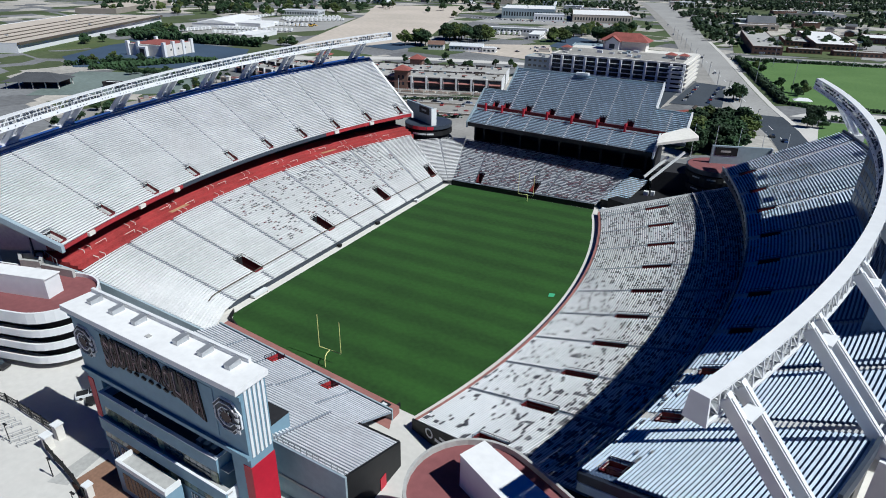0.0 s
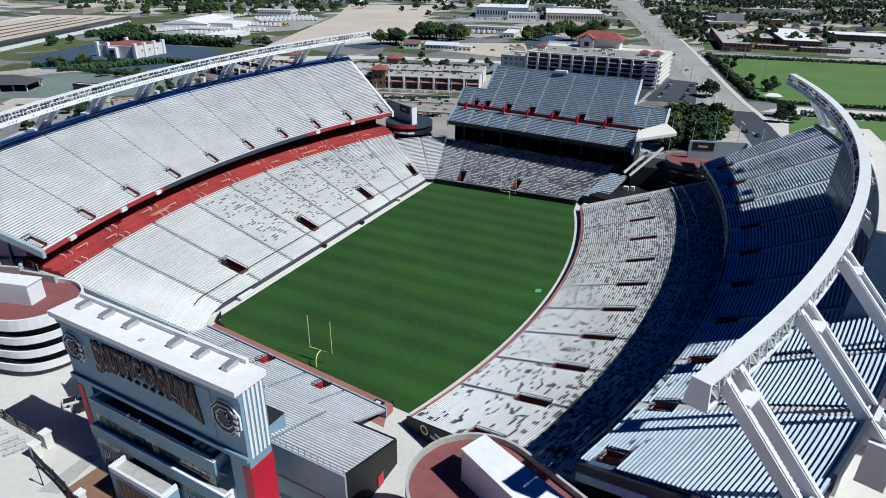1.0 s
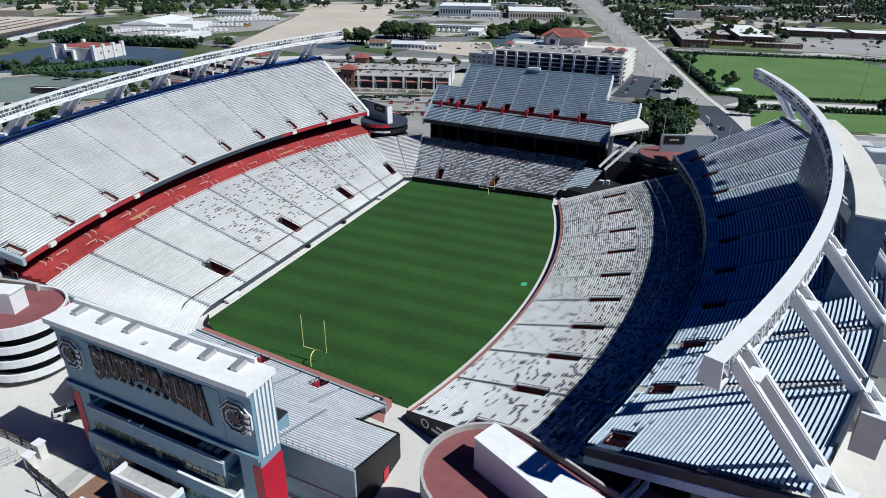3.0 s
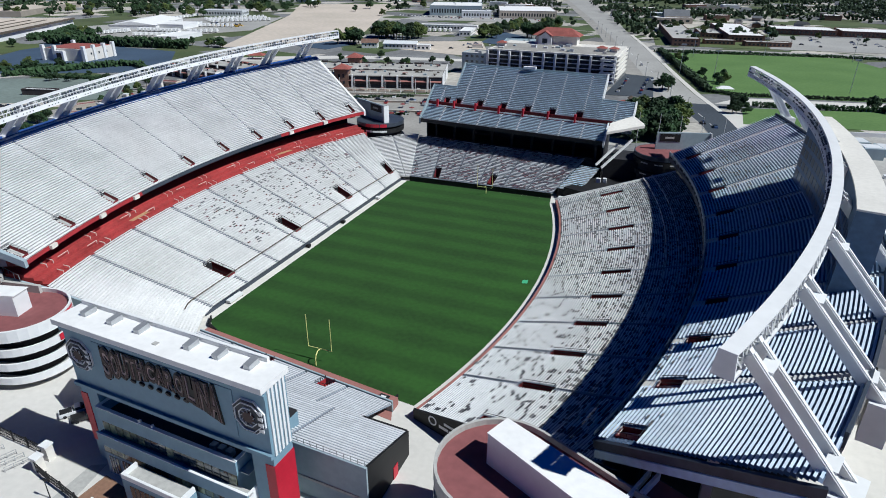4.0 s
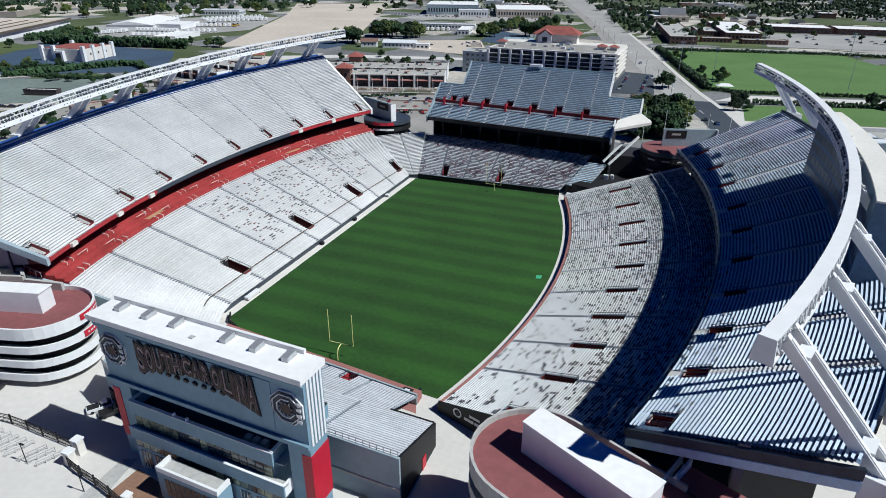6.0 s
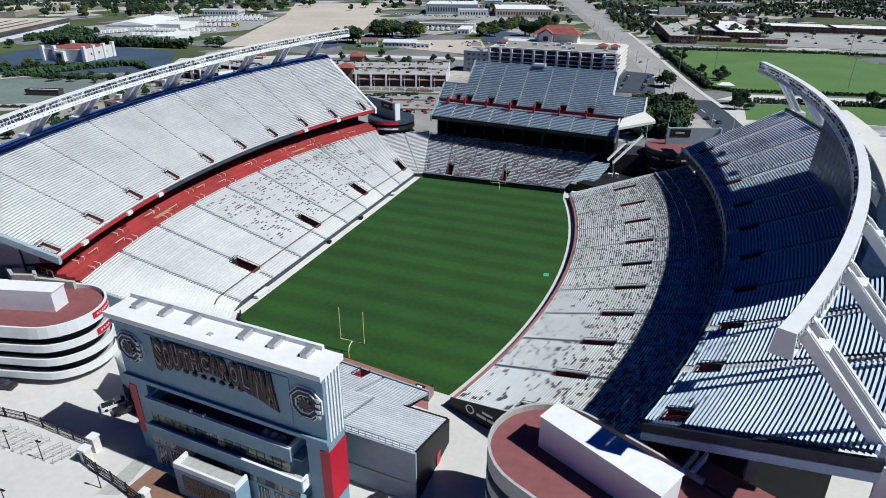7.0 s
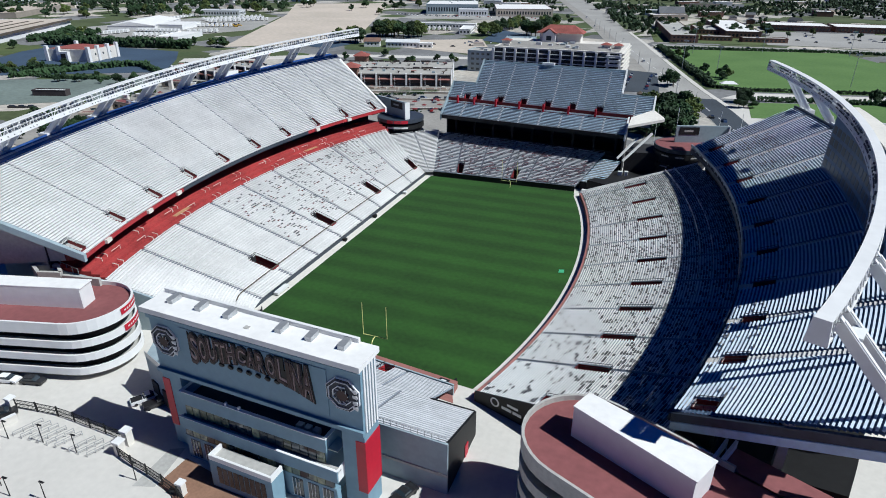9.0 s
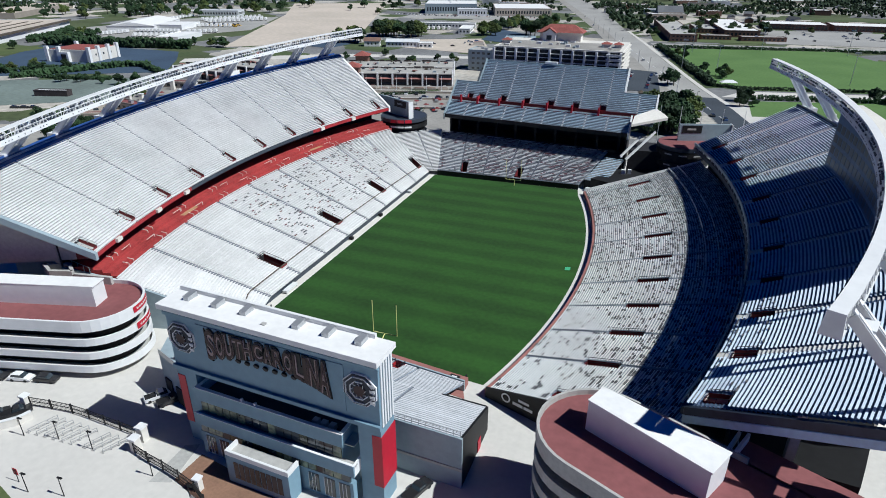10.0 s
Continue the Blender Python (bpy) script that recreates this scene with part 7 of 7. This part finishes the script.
# ---- middle distance ----
ground_patch("west_lot", "small blue-grey asphalt lot", [(-302, 382), (-262, 372), (-258, 418), (-290, 430)], LOT_BLUE, 0.0, "parking lot")
ground_patch("motel_lot", "blue-grey asphalt court behind the hotel", [(-160, 604), (-118, 560), (-112, 470), (-148, 490)], LOT_BLUE, 0.0, "parking lot")
flat_building("low block with a blue-grey roof behind the hotel", -104, 482, 30, 26, 5, 10, GREY_PANEL, GREY_PANEL, units=2)
flat_building("low shed with a rust red roof beside the lot", -137, 446, 10, 6, 3, 14, CREAM, TILE_RED, units=0, windows=False, name="shed")
for k in range(20):
    put(FAR_CARS[(0, 0, 2, 1)[k % 4]], -372 + 5.4 * k, 764 - 0.7 * k, 96)
for k in range(9):
    put(TRUCK, -262 + 6.0 * k, 560 + 1.6 * k, 104)
gable_building("small white hut with a brown roof", -232, 404, 15, 11, 5, 3, 20, WHITE, BRICK_WALL)
gable_building("white metal shed with a low roof", -203, 412, 31, 16, 5, 2.0, 16, METAL_ROOF, METAL_ROOF, name="shed")
flat_building("white annex beside the shed", -180, 414, 13, 10, 4, 16, WHITE, WHITE_ROOF, units=0)
flat_building("long white motel wing", -226, 600, 70, 12, 5, 12, WHITE, WHITE_ROOF, units=0)
flat_building("white wing set across the motel", -188, 560, 13, 45, 5, 12, WHITE, WHITE_ROOF, units=0)
flat_building("large white warehouse with a pale wall", -306, 838, 80, 90, 14, 18, GREY_PANEL, WHITE_ROOF, units=3, name="warehouse")
flat_building("grey warehouse with a metal roof", -254, 784, 44, 26, 9, 18, METAL_ROOF, METAL_ROOF, units=1, name="warehouse")
flat_building("long white roofed store", -196, 852, 84, 110, 10, 18, BUFF, WHITE_ROOF, units=0, name="store")
flat_building("brick office with a flat grey roof", 38, 640, 27, 176, 7, 8.3, BRICK_WALL, CONCRETE, floors=2, units=5)
flat_building("brick office with a white upper roof", 100, 690, 36, 150, 7, 7.5, BRICK_WALL, WHITE_ROOF, floors=1, units=5)
flat_building("low brick wing of the office", 72, 680, 26, 60, 4.5, 8, BRICK_WALL, CONCRETE, units=2)
flat_building("low brick wing of the office", 128, 592, 44, 14, 4, 10, BRICK_WALL, CONCRETE, units=1)
flat_building("low brick wing of the office", 82, 590, 30, 14, 4, 10, BRICK_WALL, CONCRETE, units=1)
flat_building("long brick shops with a white roof", 176, 752, 70, 46, 6, 3, BRICK_WALL, WHITE_ROOF, units=0, name="shops")
flat_building("long brick shops with a white roof", 264, 757, 96, 46, 6, 3, BRICK_WALL, WHITE_ROOF, units=0, name="shops")
gable_building("dark roofed church hall with a steep gable", 26, 845, 34, 24, 9, 8, 10, BUFF, SHINGLE)
flat_building("grey parking building beside the near deck", 135, 30, 30, 60, 8, 5, CREAM, CONCRETE, units=2)
flat_building("low white service building with dark openings", 122, -40, 16, 40, 7, 0, CREAM, CONCRETE, units=2)
rng = random.Random(21)
for k in range(26):
    put(FAR_CARS[rng.choice((0, 1, 2, 3, 2))], rng.uniform(150, 330), rng.uniform(600, 700), rng.choice((10, 100)))
for k in range(14):
    put(FAR_CARS[rng.choice((0, 1, 2, 3, 4))], -150 + rng.uniform(-40, 20), rng.uniform(410, 480), rng.choice((20, 110)))
for k in range(24):
    put(FAR_CARS[rng.choice((0, 1, 2, 3, 4))], -330 + 8 * k, 745 + 0.9 * k + rng.uniform(-2, 2) + (14 if k % 2 else 0), 96)
for x, y, d, k in ((52, 262, 105, 1), (60, 240, 105, 3), (36, 330, 105, 0), (22, 400, 105, 2), (0, 490, 105, 1), (60, 520, 8, 0), (110, 528, 8, 1), (160, 538, 8, 2), (-60, 690, 105, 2), (-90, 820, 105, 0), (72, 205, 105, 1), (78, 198, 105, 3)):
    put(FAR_CARS[k], x, y, d)
for x, y in ((77, 344), (161, 335), (53, 373), (190, 500), (120, 500), (60, 470)):
    lamp_post(x, y, 21, 4, "tall steel floodlight pole beside the practice field")
for k in range(12):
    y = 220 + 42 * k
    x = 64 - 0.262 * (y - 220)
    lamp_post(x - 1, y, 10, 1, "tall street lamp beside the avenue")
tent = thing("tent", (84, 306, 0), "white tent canopy on the practice field edge", "tent")
part("canopy", hip_roof(Shape(), 84, 306, 11, 6, 2.2, 1.6, 12), WHITE, tent)
for x, y in ((-5, -2.5), (5, -2.5), (5, 2.5), (-5, 2.5)):
    px, py = rot(84, 306, x, y, 12)
    part("leg", Shape().beam((px, py, 0), (px, py, 2.3), 0.15, 0.15), STEEL, tent)
bush_row("clipped dark hedge round the practice field", [(74, 299), (92, 293), (178, 312), (360, 350)], 2.4, 2.2)
bush_row("thick hedge between the avenue and the practice field", [(30, 496), (40, 452), (58, 372), (70, 320), (74, 299)], 5.0, 3.6, thick=18)
bush_row("clipped dark hedge beside the far street", [(26, 496), (100, 508), (186, 524), (260, 520)], 3.0, 2.6)
bush_row("overgrown hedge behind the parking lot", [(-524, 292), (-453, 305), (-378, 321)], 8.0, 8.5, thick=26)
bush_row("dark purple shrubs before the white hall", [(-386, 152), (-372, 182), (-352, 222), (-334, 224)], 6.5, 3.6, thick=16)
bush_row("clipped hedge beside the green lot", [(-384, 160), (-350, 160), (-316, 170)], 3.0, 2.4)
bush_row("rough scrub along the storage shed", [(-560, 300), (-575, 345), (-598, 372), (-612, 392)], 8.0, 6.0, thick=16)
bush_row("shrubs below the lighting arch", [(-300, 200), (-345, 225), (-390, 190), (-420, 150)], 4.5, 3.5)
bush_row("shrubs beside the side street", [(100, 262), (150, 272), (220, 288)], 3.4, 3.0)

# ---- trees ----
rng = random.Random(3)


def grove(x0, y0, x1, y1, n, h0, h1):
    for _ in range(n):
        tree(rng.uniform(x0, x1), rng.uniform(y0, y1), rng.uniform(h0, h1))


grove(34, 150, 60, 212, 38, 9, 14)
grove(-272, 408, -250, 440, 9, 12, 17)
grove(-268, 474, -216, 498, 34, 13, 18)
grove(-160, 520, -142, 660, 20, 11, 16)
grove(-116, 540, -100, 660, 14, 13, 18)
grove(44, 280, 52, 300, 3, 9, 12)
grove(66, 318, 92, 372, 7, 5, 8)
grove(40, 400, 58, 470, 5, 6, 9)
grove(84, 232, 96, 262, 6, 6, 9)
grove(150, 262, 210, 290, 7, 6, 9)
grove(-545, 225, -528, 262, 4, 8, 11)
grove(-226, 54, -216, 64, 4, 5, 7)
grove(-262, 62, -230, 78, 7, 5, 8)
grove(-262, 112, -240, 150, 8, 4, 6)
grove(-285, 130, -262, 160, 6, 4, 6)
grove(-530, 285, -500, 330, 7, 9, 13)
grove(-590, 350, -545, 372, 6, 8, 11)
grove(-430, 330, -345, 345, 8, 7, 10)
grove(-420, 160, -380, 205, 7, 7, 10)
grove(-345, 150, -310, 180, 7, 5, 7)
grove(-242, 34, -208, 62, 9, 5, 9)
grove(-300, 150, -268, 176, 6, 5, 8)
grove(-230, 286, -120, 318, 8, 5, 8)
grove(-230, 310, -60, 350, 12, 5, 8)
grove(10, 560, 60, 640, 8, 8, 12)
grove(60, 640, 140, 700, 9, 8, 13)
grove(-10, 660, 90, 780, 14, 9, 14)
grove(240, 360, 330, 480, 4, 9, 12)
grove(150, 630, 330, 700, 5, 7, 10)
grove(-880, 480, -700, 640, 22, 11, 16)
grove(-720, 560, -610, 720, 24, 11, 16)
grove(-650, 650, -560, 860, 18, 11, 16)
grove(-480, 700, -330, 1000, 16, 9, 14)

# ---- far houses ----
rng = random.Random(17)
kinds = ("grey roofed house among trees", "low brick house among trees", "pale house with a shingle roof")
sites = []
for _ in range(900):
    x, y = rng.uniform(-1100, 520), rng.uniform(560, 1700)
    if y < 1000 + 0.9 * max(-x - 350, 0) * 0 and x < -330 and y < 620:
        continue
    road_x = 0 - 0.2545 * (y - 470)
    if abs(x - road_x) < 42:
        continue
    if (-345 < x < -110 and 690 < y < 870) or (10 < x < 430 and y < 780) or (-660 < x < -280 and y < 1010 - 0.2 * abs(x + 480)) or (-280 < x < -60 and y < 700):
        continue
    if any((x - a) ** 2 + (y - b) ** 2 < 30 ** 2 for a, b in sites):
        continue
    sites.append((x, y))
for k, (x, y) in enumerate(sites[:160]):
    if rng.random() < 0.5:
        flat_building("far flat roofed building with pale walls", x, y, rng.uniform(22, 52), rng.uniform(16, 30), rng.uniform(4, 8), rng.uniform(0, 30), rng.choice((BUFF, BRICK_WALL, METAL_ROOF, CREAM)), rng.choice((WHITE_ROOF, METAL_ROOF, WHITE_ROOF, SHINGLE)), units=1, step=9.0, windows=y < 900, group="far buildings")
    else:
        gable_building(rng.choice(kinds), x, y, rng.uniform(12, 19), rng.uniform(8, 12), rng.uniform(3, 5.5), rng.uniform(2, 3.5), rng.uniform(0, 180), rng.choice((BUFF, BRICK_WALL, CREAM, WHITE)), SHINGLE, windows=y < 900, group="far houses")
woods = Shape()
for _ in range(15000):
    x, y = rng.uniform(-1500, 700), rng.uniform(560, 2300)
    d = noise.noise(Vector((x / 130, y / 130, 0.3)))
    if d < -0.06 - (0.25 if y > 1400 or x < -900 else 0) or abs(x + 0.2545 * (y - 470)) < 30:
        continue
    if (-660 < x < -300 and y < 1000) or (10 < x < 430 and y < 780) or (-345 < x < -110 and y < 880):
        continue
    if any(abs(x - a) < 20 and abs(y - b) < 18 for a, b in sites[:160]):
        continue
    for _ in range(4):
        clump(woods, rng, (x + rng.uniform(-3.5, 3.5), y + rng.uniform(-3.5, 3.5), rng.uniform(2.0, 9.5)), rng.uniform(2.0, 3.6))
tagged(part("far_trees", woods, LEAF), "scattered far trees between houses", "trees", kind="stuff")
